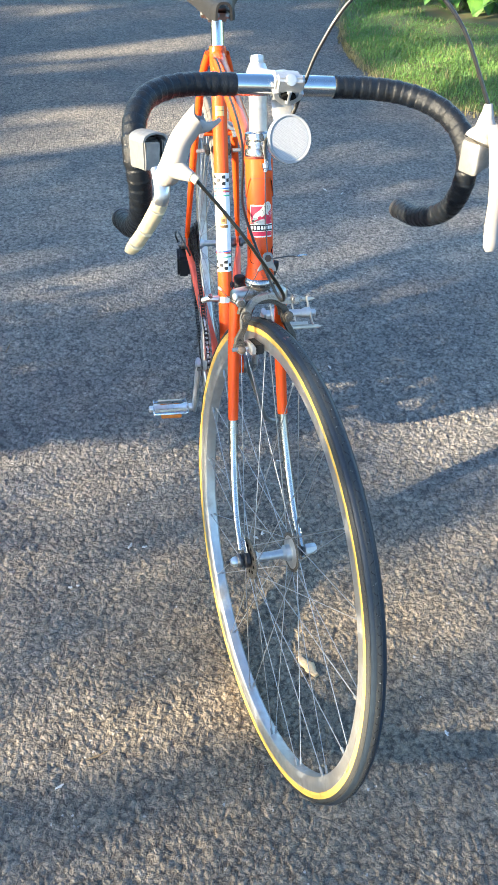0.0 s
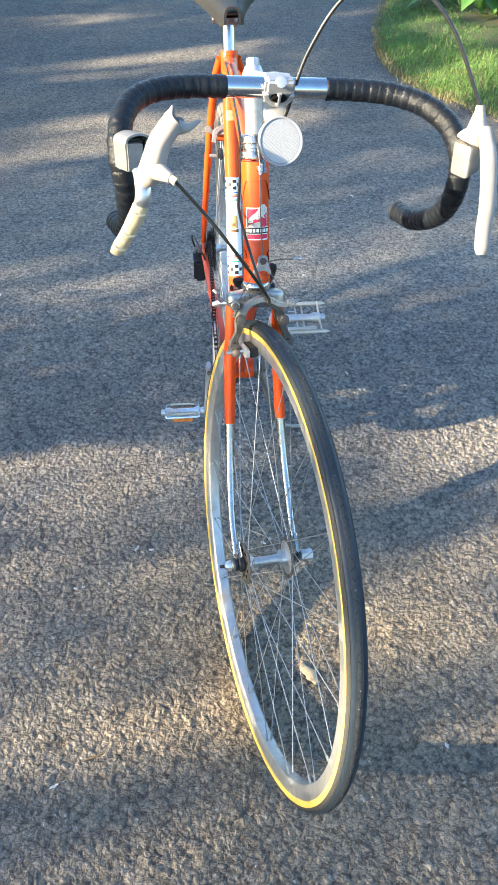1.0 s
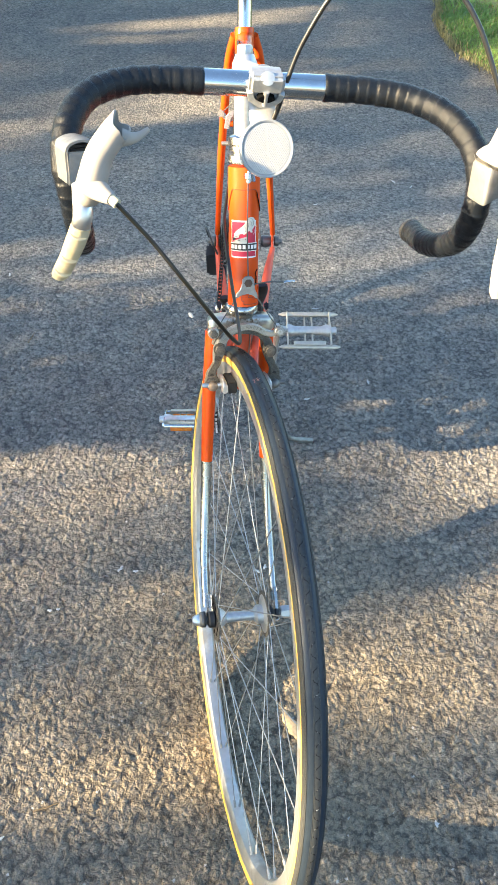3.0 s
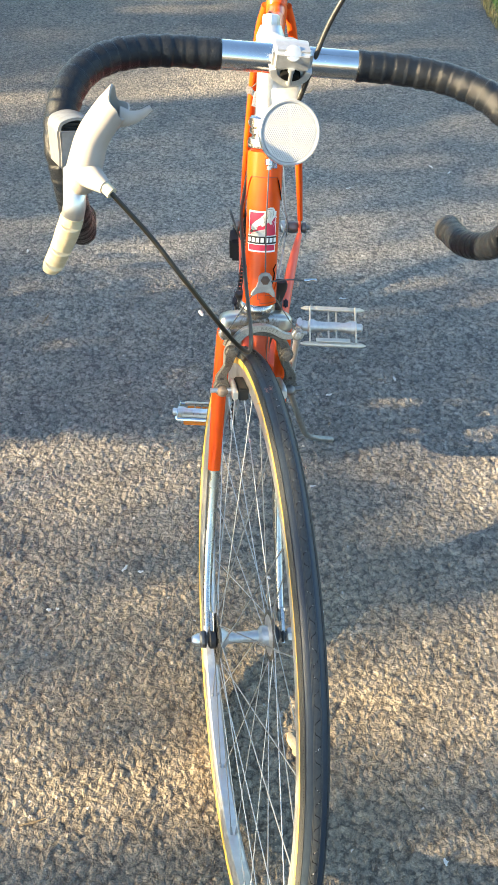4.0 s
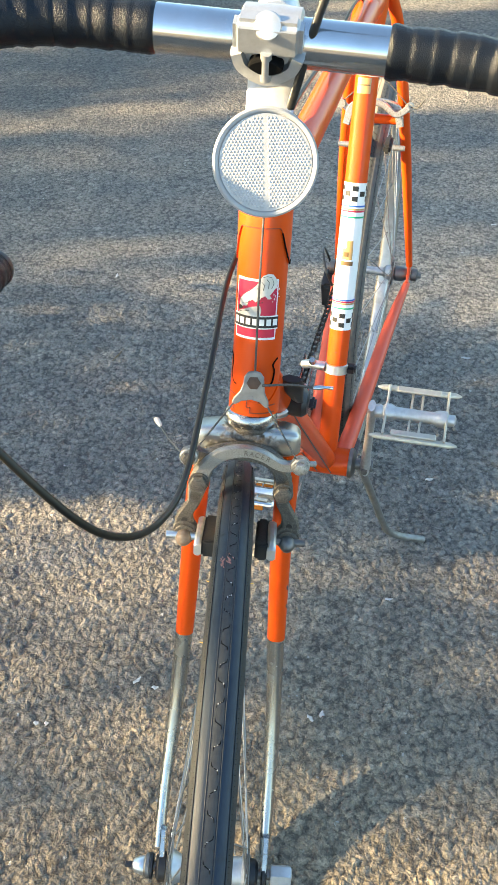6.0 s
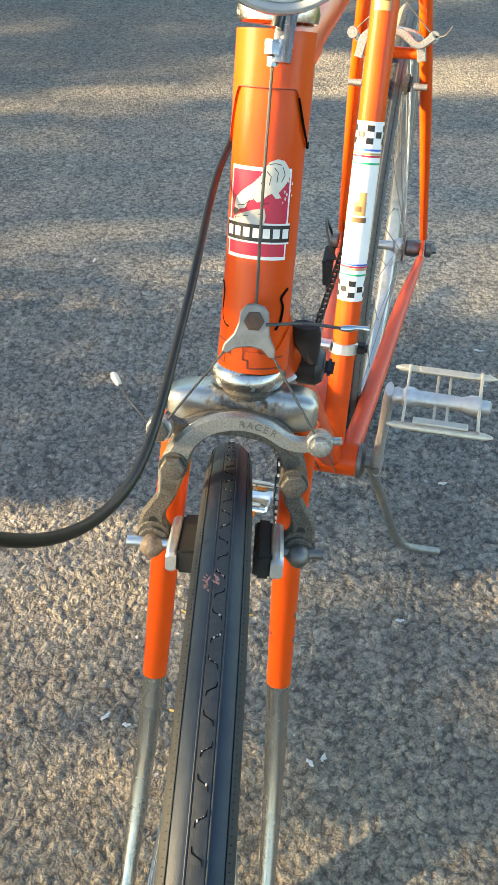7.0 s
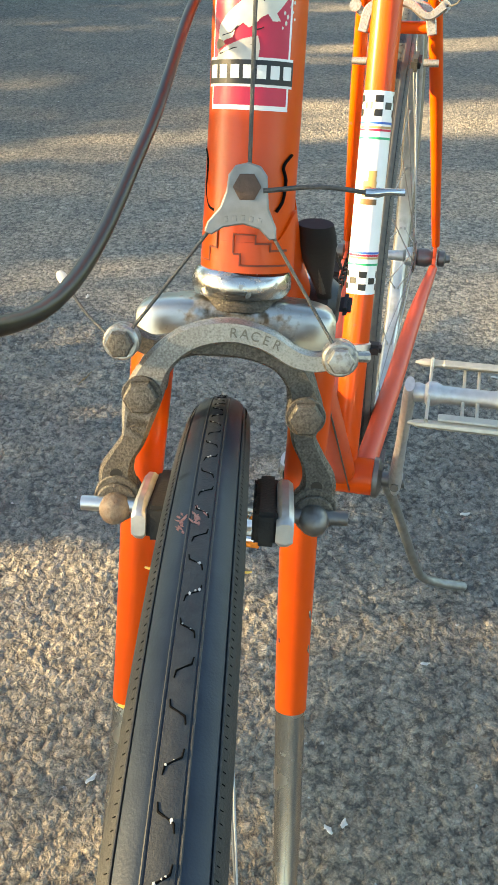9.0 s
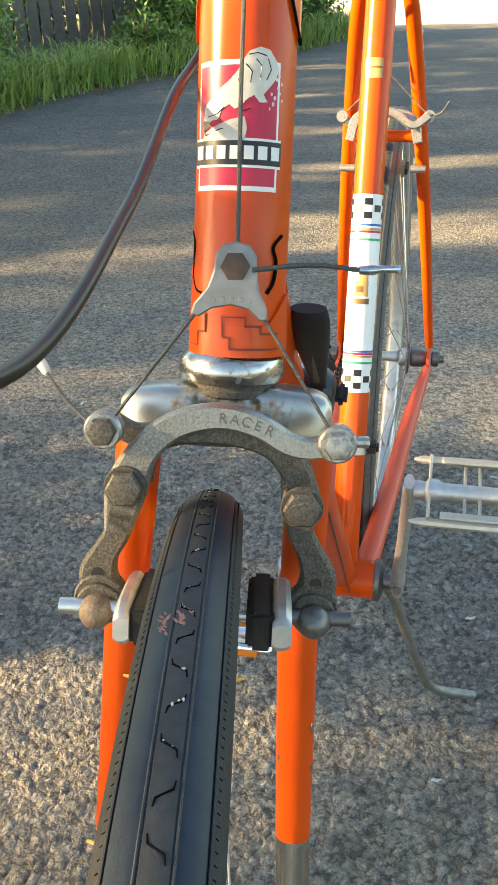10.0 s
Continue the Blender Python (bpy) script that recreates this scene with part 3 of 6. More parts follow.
def blades(name, spots, mat, rng, tall, label, wide=0.0042, droop=0.45):
    verts, faces = [], []
    for x, y, z in spots:
        h = tall * rng.uniform(0.45, 1.1)
        a = rng.uniform(0, 2 * math.pi)
        lean = h * droop * rng.uniform(0.2, 1.4)
        side = Vector((-math.sin(a), math.cos(a), 0)) * wide * rng.uniform(0.6, 1.2)
        way = Vector((math.cos(a), math.sin(a), 0)) * lean
        b, k = Vector((x, y, z - 0.005)), len(verts)
        m = b + way * 0.35 + Vector((0, 0, h * 0.6))
        t = b + way + Vector((0, 0, h * (1 - 0.25 * droop)))
        verts += [b - side * 0.5, b + side * 0.5, m + side * 0.4, m - side * 0.4, t]
        faces += [(k, k + 1, k + 2, k + 3), (k + 3, k + 2, k + 4)]
    me = bpy.data.meshes.new(name)
    me.from_pydata([tuple(v) for v in verts], [], faces)
    me.materials.append(mat)
    return tagged(new(name, me), label, "grass", kind="stuff")


def bank_top(x, edge_x, side, rise):
    c = max(0.0, (x - edge_x) * side)
    return rise * (1 - math.exp(-c / 0.08)) + 0.05 * c ** 0.6


rng = np.random.default_rng(5)
spots, dry = [], []
while len(spots) < 60000:
    q = lawn_line[rng.integers(8, len(lawn_line) - 14)]
    c = abs(rng.normal()) * 0.75 if rng.random() < 0.7 else rng.uniform(0, 2.6)
    x, y = q.x + c, q.y + rng.uniform(-0.12, 0.12)
    bare = noise.noise(Vector((x * 1.7, y * 1.7, 3.0)))
    if bare > 0.28 and c > 0.5:
        continue
    (dry if (c < 0.035 or rng.random() < 0.04) else spots).append((x, y, bank_top(x, q.x, 1, 0.025)))
blades("grass", spots, GRASS, rng, 0.034, "short green lawn grass, patchy and uneven", wide=0.0034, droop=1.0)
blades("dry_grass", dry, GRASS_DRY, rng, 0.036, "dry yellowed grass along the lawn's rim")
spots = []
for _ in range(5200):
    q = bank_line[rng.integers(24, len(bank_line) - 2)]
    c = abs(rng.normal()) * 0.35
    spots.append((q.x - c, q.y + rng.uniform(-0.15, 0.15), bank_top(q.x - c, q.x, -1, 0.03)))
blades("long_grass", spots, LONG_GRASS, rng, 0.34, "long arching grass at the foot of the shrubs", wide=0.011, droop=1.0)


def broadleaf_plant(x, y, z, n, size, r2):
    """A low clump of big ovate leaves on stalks."""
    plant = thing("broadleaf_plant", (x, y, z), "low garden plant with broad green leaves on the lawn", "plant", "broad-leaved plants on the lawn")
    for _ in range(n):
        a, el = r2.uniform(0, 2 * math.pi), r2.uniform(0.35, 1.2)
        d = Vector((math.cos(a) * math.cos(el), math.sin(a) * math.cos(el), math.sin(el)))
        reach = size * r2.uniform(0.8, 1.7)
        base = Vector((x, y, z)) + d * reach
        out = Vector((math.cos(a), math.sin(a), r2.uniform(-0.5, 0.1))).normalized()
        sd = Vector((-math.sin(a), math.cos(a), 0))
        up = sd.cross(out) * -1
        s = size * r2.uniform(0.7, 1.2)
        bm = bmesh.new()
        rows = []
        for t, w in ((0.0, 0.02), (0.12, 0.30), (0.35, 0.42), (0.6, 0.36), (0.85, 0.16), (1.0, 0.01)):
            c = base + out * s * t + up * s * (0.10 * math.sin(t * 3.0) - 0.25 * t * t)
            rows.append([c - sd * s * w + up * s * w * 0.30, c - sd * s * w * 0.5 + up * s * w * 0.08, c, c + sd * s * w * 0.5 + up * s * w * 0.08, c + sd * s * w + up * s * w * 0.30])
        rings(bm, rows, closed=False)
        leaf = part("leaf", bm, LEAF_BROAD, plant)
        part("stalk", sweep([Vector((x, y, z - 0.01)), Vector((x, y, z)) + d * reach * 0.6, base], 0.004, 6), LEAF, leaf)
    return plant


r2 = np.random.default_rng(9)
for x, y, n, s in ((1.62, 5.42, 10, 0.17), (1.84, 5.22, 11, 0.18), (2.06, 5.08, 11, 0.18), (2.30, 4.98, 10, 0.18), (2.02, 5.45, 10, 0.20), (2.34, 5.30, 10, 0.20), (1.50, 5.75, 9, 0.16)):
    broadleaf_plant(x, y, 0.06, n, s, r2)


def shrub(x, y, rad, tall, n, r3, mat=LEAF_SHRUB, size=0.075):
    ob = thing("shrub", (x, y, 0.02), "dense leafy green shrub beside the driveway", "shrub", "shrubs along the driveway")
    stems = bmesh.new()
    tips = []
    for _ in range(14):
        a, rr = r3.uniform(0, 2 * math.pi), rad * math.sqrt(r3.uniform(0, 1))
        tip = Vector((x + rr * math.cos(a), y + rr * math.sin(a), tall * r3.uniform(0.5, 1.0) * (1 - 0.35 * (rr / rad) ** 2)))
        base = Vector((x + 0.15 * rr * math.cos(a), y + 0.15 * rr * math.sin(a), 0.0))
        sweep(smooth([base, base.lerp(tip, 0.5) + Vector((0, 0, 0.1)), tip], 4), [0.014, 0.010, 0.004], 6, stems)
        tips.append((base, tip))
    part("branchwork", stems, BARK, ob)
    cs, ss = [], []
    for _ in range(n):
        b, t = tips[r3.integers(len(tips))]
        q = b.lerp(t, r3.uniform(0.05, 1.05)) + Vector(r3.normal(size=3)) * rad * 0.20
        q.z = max(q.z, 0.05)
        cs.append(q)
        ss.append(size * r3.uniform(0.6, 1.3))
    me = leaf_cards([c - Vector((x, y, 0.02)) for c in cs], ss, mat, "foliage", r3, ratio=0.42)
    f = new("foliage", me)
    f.parent = ob
    return ob


r3 = np.random.default_rng(21)
for k, (x, y, rad, tall) in enumerate(((-3.65, 5.2, 0.60, 1.2), (-3.45, 6.25, 0.60, 1.2), (-3.48, 7.20, 0.52, 1.2), (-2.45, 8.30, 0.32, 0.42), (-2.18, 9.30, 0.42, 0.9), (-1.95, 10.2, 0.5, 1.1), (-1.60, 11.3, 0.5, 1.0), (-4.3, 6.9, 0.7, 1.6), (-4.6, 8.3, 0.6, 1.6), (-2.75, 9.9, 0.45, 1.4))):
    shrub(x, y, rad, tall, 4600, r3, LEAF_SHRUB if k % 3 else LEAF, 0.062)
r3b = np.random.default_rng(22)
for x, y in ((-5.3, 9.4), (-4.5, 10.3), (-3.8, 11.2)):
    shrub(x, y, 0.7, 1.7, 3600, r3b, LEAF, 0.085)
for x, y in ((3.2, 7.4), (4.0, 9.2)):
    shrub(x, y, 0.7, 1.1, 1500, r3b)

# slatted fence behind the shrubs
fence = thing("fence", (-4.2, 9.0, 0.0), "weathered grey timber slat fence behind the shrubs", "fence")
f0, f1 = Vector((-5.9, 7.2, 0.0)), Vector((-2.4, 11.4, 0.0))
slat = rbox((0.115, 0.022, 1.55), pose(0, 0, 0.82), 0.004, seg=1)
slat_me = finish(slat, "slat", TIMBER)
turn = math.degrees(math.atan2(f1.y - f0.y, f1.x - f0.x))
for k in range(40):
    q = f0.lerp(f1, k / 39)
    piece("slat", slat_me, fence, pose(q.x, q.y, 0.012 * math.sin(k * 2.1), 0, 0.5 * math.sin(k * 1.3), turn))
for z in (0.4, 1.25):
    part("rail", sweep([f0 + Vector((-0.03, 0.03, z)), f1 + Vector((-0.03, 0.03, z))], 0.035, 4), TIMBER, fence)


# ---- shade trees between the sun and the driveway ----
def sunlit(x, y):
    """The share of sun that reaches a spot of the driveway between the crowns, 0 to 1."""
    n1, n2 = noise.noise(Vector((x * 2.2, y * 2.2, 1.0))) * 0.10, noise.noise(Vector((x * 5.5, y * 5.5, 7.0))) * 0.05
    u, v = x + n1, y + n1 + n2
    if y > 11.5:
        return 1.0
    if 0.80 < u < 1.90 and 1.0 < v < 1.72:
        return 0.03
    if u > 0.75 and 0.40 + 0.25 * max(0.0, u - 0.1) < v < 1.36 + 0.40 * u + 0.55 * max(0.0, u - 0.75) + (0.25 if u > 0.95 else 0.0) and u < 3.4:
        return 1.0
    if ((u - 0.50) / 0.37) ** 2 + ((v - 2.62) / 0.26) ** 2 < 1:
        return 0.62
    if -0.75 < u < 0.55 and abs(v - 3.72 - 0.2 * u) < 0.22:
        return 0.95
    if -0.75 < u < 0.45 and abs(v - 4.80 - 0.35 * u) < 0.20:
        return 0.85
    if -1.7 < u < -0.8 and abs(v - 3.22 - 0.25 * (u + 1.1)) < 0.12:
        return 0.85
    if 0.2 < u < 1.1 and 1.4 < v < 2.3:
        return 0.05
    if -1.0 < u < -0.2 and 1.6 < v < 2.5:
        return 0.26
    if -0.2 <= u < 0.2 and 1.58 < v < 2.5:
        return 0.22
    if u > 1.15 and 3.2 < v < 8:
        return float(noise.noise(Vector((x * 3.0, y * 3.0, 4.0))) > -0.02)
    if -4.0 < u < 0.4 and 6.6 < v < 11.5:
        return float(noise.noise(Vector((x * 1.8, y * 1.8, 9.0))) > (-0.05 if u < -0.8 else 0.25))
    if 5.2 < v < 11.5:
        return float(noise.noise(Vector((x * 0.8, y * 4.5, 2.0))) > 0.33)
    return 0.0


def light_near(x, y):
    """The share of sun on the driveway round the bicycle, or None further off."""
    if not (-1.0 < x < 0.82 and 0.2 < y < 2.3):
        return None
    n = noise.noise(Vector((x * 6.0, y * 6.0, 2.0))) * 0.035
    u, v = x + n, y + n
    if v > 1.53 + 0.12 * max(0.0, u - 0.3):
        return 0.095
    if u > 0.27 and v > 1.15 + 0.42 * (u - 0.27):
        return (0.65 if u > 0.42 else 0.11) if v > 1.22 + 0.42 * (u - 0.27) else 0.09
    if u > -0.02 and v > 1.02 + 0.35 * max(0.0, u):
        return 0.06
    if u > 0.02 and v <= 1.12:
        return 0.32 if v > 0.70 else 0.12
    if u < -0.12 and v > 1.22 - 0.35 * (u + 0.50):
        return 0.62 if u < -0.28 else 0.28
    if v > 1.02:
        return 0.17
    if ((u + 0.04) / 0.33) ** 2 + ((v - 0.74) / 0.19) ** 2 < 1:
        return 0.50
    return 0.29 if v > 0.60 else 0.26


def tree(x, y, name, label):
    ob = thing("tree", (x, y, 0.0), label, "tree", "shade trees beside the driveway")
    trunk = sweep(smooth([(x, y, -0.1), (x + 0.1, y, 1.2), (x - 0.05, y + 0.1, 2.6), (x, y, 4.0), (x + 0.1, y, 6.0)], 6), [0.30, 0.24, 0.20, 0.15, 0.06], 14)
    for k in range(9):
        a = k * 2.4
        z = 2.3 + 0.4 * k
        tip = Vector((x + 1.3 * math.cos(a), y + 1.3 * math.sin(a), z + 1.5))
        sweep(smooth([Vector((x, y, z)), Vector((x, y, z)).lerp(tip, 0.5) + Vector((0, 0, 0.25)), tip], 5), [0.09, 0.06, 0.02], 8, trunk)
    part("trunk", trunk, BARK, ob, "grey bark trunk with limbs")
    return ob


TREES = [(-14.5, -6.0), (-11.6, -4.4), (-10.5, 1.5), (-11.0, 5.5), (-13.0, 2.5), (-8.0, -5.0)]
tree_obs = [tree(x, y, "tree", "leafy shade tree with a broad open crown") for x, y in TREES]
groups = {k: ([], []) for k in range(len(TREES))}
r4 = np.random.default_rng(33)
SX, SY = 2.50, 0.85
for _ in range(88000):
    gx, gy = r4.uniform(-5.5, 6.0), r4.uniform(-2.5, 12.0)
    if gx > 3.0 and r4.random() < 0.5:
        continue
    s = r4.uniform(3.6, 5.6)
    near = light_near(gx, gy)
    if near is not None:
        if near == 0.095:
            near = 0.24 if gy > 1.8 else 0.6
        if r4.random() > -math.log(near) / 3.0:
            continue
    elif r4.random() < sunlit(gx, gy):
        continue
    p = Vector((gx - SX * s, gy - SY * s, s))
    k = min(range(len(TREES)), key=lambda i: (p.x - TREES[i][0]) ** 2 + (p.y - TREES[i][1]) ** 2)
    groups[k][0].append(p - Vector((*TREES[k], 0)))
    groups[k][1].append(r4.uniform(0.08, 0.15))
for k, (cs, ss) in groups.items():
    if cs:
        f = new("crown", leaf_cards(cs, ss, LEAF, "crown", r4, ratio=0.6))
        f.parent = tree_obs[k]

# unseen tall shrub, added so its low leaves cast crisp shade behind the bicycle
screen = thing("shrub", (-4.0, 0.6, 0.0), "unseen tall thin-stemmed leafy shrub added to shade the driveway", "shrub", "shrubs along the driveway")
stems = bmesh.new()
for k in range(12):
    a = 2.1 * k
    tip = Vector((-3.6 + 0.9 * math.cos(a) * (k + 3) / 15, 0.75 + 0.5 * math.sin(a), 1.1 + 0.04 * k))
    sweep(smooth([Vector((-4.0 + 0.08 * math.cos(a), 0.6 + 0.08 * math.sin(a), 0.0)), Vector((-3.95, 0.62, 0.5)).lerp(tip, 0.35), tip], 5), [0.012, 0.008, 0.003], 6, stems)
part("branchwork", stems, BARK, screen)
cs, ss = [], []
for _ in range(26000):
    gx, gy, s = r4.uniform(-1.0, 0.82), r4.uniform(1.48, 2.3), r4.uniform(1.05, 1.60)
    if light_near(gx, gy) != 0.095 or r4.random() > (0.13 if gx < 0.15 else 0.08) * min(1.0, (2.3 - gy) / 0.5):
        continue
    cs.append(Vector((gx - SX * s, gy - SY * s, s)) - screen.location)
    ss.append(r4.uniform(0.045, 0.08))
f = new("foliage", leaf_cards(cs, ss, LEAF, "foliage", r4, ratio=0.6))
f.parent = screen

# ---- bicycle ----
P0 = Vector((-0.002, 0.878, 0.340))
AXIS = Vector((0.0, 0.304, 0.9527)).normalized()
FWD = Vector((1, 0, 0)).cross(AXIS)
HEAD = Matrix.Translation(P0) @ Matrix(((1, 0, 0), AXIS, FWD)).transposed().to_4x4()
FORK = HEAD @ pose(-0.004, 0, 0, 0, 10.6, 0)
BARS = HEAD @ pose(0, 0, 0, 0, 6.0, 0)
TURN_BARS = BARS @ HEAD.inverted()


def on(m, *p):
    return m @ Vector(p)


bike = thing("bicycle", (0.0, 1.3, 0.0), "old orange steel road bicycle with drop handlebar standing on its kickstand", "bicycle")

BB = Vector((-0.003, 1.430, 0.263))
REAR = Vector((0.004, 1.853, 0.336))
SEAT_WAY = Vector((0.003, 0.324, 0.946)).normalized()
SEAT_TOP = BB + SEAT_WAY * 0.624


def tube_wheel(m, tread_mat, side_tread, side_mat, name, spoke_turn, tube_r=0.0155, far=0.345, flange=0.0215):
    """A wheel with its axle along m's x: tyre, rim, hub, 36 spokes."""
    way = (m.to_3x3() @ Vector((1, 0, 0)))
    place = m.translation
    mid = far - tube_r

    def prof(a0, a1, n, extra=0.0):
        return [(mid + (tube_r + extra) * math.cos(a), (tube_r + extra) * math.sin(a)) for a in (radians(a0 + (a1 - a0) * i / n) for i in range(n + 1))]

    # rim
    w, k = 0.0118, far / 0.339
    rim_shape = [(k * 0.3215, w), (k * 0.3205, w - 0.002), (k * 0.312, w - 0.002), (k * 0.309, 0.004), (k * 0.309, -0.004), (k * 0.312, -w + 0.002), (k * 0.3205, -w + 0.002), (k * 0.3215, -w),
                 (k * 0.318, -w - 0.0002), (k * 0.306, -w + 0.001), (k * 0.3025, -w + 0.004), (k * 0.3015, 0.0), (k * 0.3025, w - 0.004), (k * 0.306, w - 0.001), (k * 0.318, w + 0.0002), (k * 0.3215, w)]
    whole = part(name, lathe(rim_shape, place, way, 128, caps=False), RIM, bike)
    # tread: stepped crown with side ribs
    shape = []
    for i in range(33):
        a = -76 + 152 * i / 32
        step = 0.0006 if abs(a) < 15 else (0.0 if abs(a) < 19 else (0.0009 if abs(a) < 46 else (0.0002 if abs(a) < 50 else 0.0006)))
        shape.append((mid + (tube_r + step) * math.cos(radians(a)), (tube_r + step) * math.sin(radians(a))))
    inner = [(mid + (tube_r - 0.002) * math.cos(radians(a)), (tube_r - 0.002) * math.sin(radians(a))) for a in (76, 40, 0, -40, -76)]
    part("tyre", lathe(shape + inner + shape[:1], place, way, 160, caps=False), tread_mat, whole, "black tyre tread with side ribs")
    for s in (1, -1):
        wall = prof(74 * s, 140 * s, 8) + [(q[0], q[1]) for q in prof(140 * s, 74 * s, 8, -0.002)]
        part("sidewall", lathe(wall + wall[:1], place, way, 128, caps=False), side_mat, whole, "gum rubber sidewall")
        edge = [(mid + (tube_r + e) * math.cos(radians(a * s)), (tube_r + e) * math.sin(radians(a * s))) for a, e in ((47.5, 0.0003), (48.5, 0.0009), (54, 0.0009), (60, 0.0009), (68, 0.0009), (75, 0.0008), (77, 0.0003))]
        part("tread_shoulder", lathe(edge, place, way, 160, caps=False), side_tread, whole, "dusty grey shoulder of the tread")
    strip = [(mid + (tube_r + e) * math.cos(radians(a)), (tube_r + e) * math.sin(radians(a))) for a, e in ((-13, 0.0005), (-12, 0.0009), (-6, 0.0009), (0, 0.001), (6, 0.0009), (12, 0.0009), (13, 0.0005))]
    part("tread_strip", lathe(strip, place, way, 160, caps=False), TREAD_MID, whole, "worn grey centre strip of the tread")
    # zigzag cuts in the centre strip
    bm = bmesh.new()
    turn = way.to_track_quat("Z", "Y").to_matrix().to_4x4()
    count = 190
    for j in range(count):
        a0 = 2 * math.pi * j / count
        pts = []
        for da, x in ((-0.0095, -0.0022), (-0.0040, -0.0019), (0.0022, 0.0016), (0.0075, 0.0019)):
            sx = x if j % 2 else -x
            a = a0 + da
            rr = mid + math.sqrt(max(1e-8, (tube_r + 0.00092) ** 2 - sx * sx))
            pts.append(Matrix.Translation(place) @ turn @ Vector((rr * math.cos(a), rr * math.sin(a), sx)))
        sweep(pts, [0.00018, 0.00031, 0.00031, 0.00018], 5, bm)
    for a, rr in ((15.5, 0.00035), (-15.5, 0.00035), (47.5, 0.0003), (-47.5, 0.0003)):
        ring = [(mid + (tube_r + 0.0007 + rr * math.cos(t)) * math.cos(radians(a + 57.3 * rr * math.sin(t) / tube_r)), (tube_r + 0.0007 + rr * math.cos(t)) * math.sin(radians(a + 57.3 * rr * math.sin(t) / tube_r))) for t in (k2 * math.pi / 3 for k2 in range(7))]
        part("tread_rib", lathe(ring, place, way, 160, caps=False), TREAD_MID, whole)
    # fine serrated ridge on either shoulder
    for j in range(800):
        a = 2 * math.pi * j / 800
        for sg in (1, -1):
            pts = []
            for deg in (51, 53, 55):
                t = radians(deg) * sg
                rr = mid + (tube_r + 0.0009) * math.cos(t)
                pts.append(Matrix.Translation(place) @ turn @ Vector((rr * math.cos(a), rr * math.sin(a), (tube_r + 0.0009) * math.sin(t))))
            sweep(pts, 0.00016, 4, bm)
    part("tread_pattern", bm, GROOVE, whole, "dark zigzag cuts of the tread", sharp=60)
    # hub and spokes
    fl = 0.034
    hub = lathe([(0.011, -fl + 0.003), (flange, -fl - 0.0012), (flange + 0.0005, -fl), (flange, -fl + 0.0012), (0.015, -fl + 0.003), (0.0115, -0.024), (0.0075, -0.020), (0.0068, 0.0), (0.0075, 0.018), (0.0125, 0.022), (0.0135, fl - 0.004), (flange, fl - 0.0012), (flange + 0.0005, fl), (flange, fl + 0.0012), (0.013, fl + 0.003)], place, way, 32)
    part("hub", hub, STEM, whole, "silver alloy hub with dull flanges")
    for sd in (-1, 1):
        part("hub_flange", lathe([(0.0130, fl + 0.0008), (flange - 0.0010, fl + 0.0016), (flange + 0.0008, fl + 0.0010), (flange + 0.0008, fl - 0.0016), (flange - 0.0010, fl - 0.0020), (0.0130, fl - 0.0018)], place, way * sd, 32), GRIMY, whole, "dull grimy hub flange")
    for side in (1, -1):
        for kind in (1, -1):
            a_rim = math.radians(40) * kind
            b = sweep([Vector((side * fl, flange - 0.003, 0.0)), Vector((side * 0.003, k * 0.303 * math.cos(a_rim), k * 0.303 * math.sin(a_rim)))], 0.0007, 6)
            sweep([Vector((side * 0.0045, k * 0.291 * math.cos(a_rim), k * 0.291 * math.sin(a_rim))), Vector((side * 0.003, k * 0.304 * math.cos(a_rim), k * 0.304 * math.sin(a_rim)))], 0.0019, 6, b)
            me = finish(b, "spoke", SPOKE)
            for j in range(9):
                a = 40 * j + (20 if side < 0 else 0) + (10 if kind < 0 else -10) + spoke_turn
                piece("spoke", me, whole, m @ pose(0, 0, 0, a, 0, 0))
    return whole


front_m = FORK @ pose(-0.0111, -0.0268, 0.0736, 0.28, 1.24, -1.23)
FAR, TUBE = 0.3645, 0.0131
front_wheel = tube_wheel(front_m, TREAD, TREAD_SIDE, GUM, "front_wheel", 6, TUBE, FAR, 0.0310)
rear_m = pose(*REAR)
rear_wheel = tube_wheel(rear_m, TREAD_DUSTY, TREAD_DUSTY, GUM_OLD, "rear_wheel", 15, 0.0148, 0.335)
tagged(front_wheel, "spoked front wheel with yellow gumwall tyre")
tagged(rear_wheel, "spoked rear wheel with brown gumwall tyre")

# pale grit caught in the cuts
TURN = (front_m.to_3x3() @ Vector((1, 0, 0))).to_track_quat("Z", "Y").to_matrix().to_4x4()
grit = bmesh.new()
r6 = np.random.default_rng(41)
for k in range(190):
    for _ in range(int(r6.integers(0, 4))):
        f = r6.uniform(-1, 1)
        u = (0.0018 if k % 2 else -0.0018) * f + r6.normal() * 0.0002
        t = 2 * math.pi * k / 190 - 0.001 + 0.0036 * f
        rr = FAR - TUBE + math.sqrt((TUBE + 0.00105) ** 2 - u * u)
        spin = front_m.to_3x3().to_4x4()
        at = Matrix.Translation(front_m.translation) @ TURN @ Vector((rr * math.cos(t), rr * math.sin(t), u))
        bmesh.ops.create_icosphere(grit, subdivisions=1, radius=r6.uniform(0.00015, 0.00042), matrix=Matrix.Translation(at) @ spin @ pose(0, 0, 0, math.degrees(r6.uniform(0, 6)), 0, 0) @ Matrix.Diagonal((1.0, 1.7, 0.6, 1)))
tagged(part("tread_grit", grit, CHIP_PALE, front_wheel, "pale grit caught in the tread cuts"), kind="stuff")
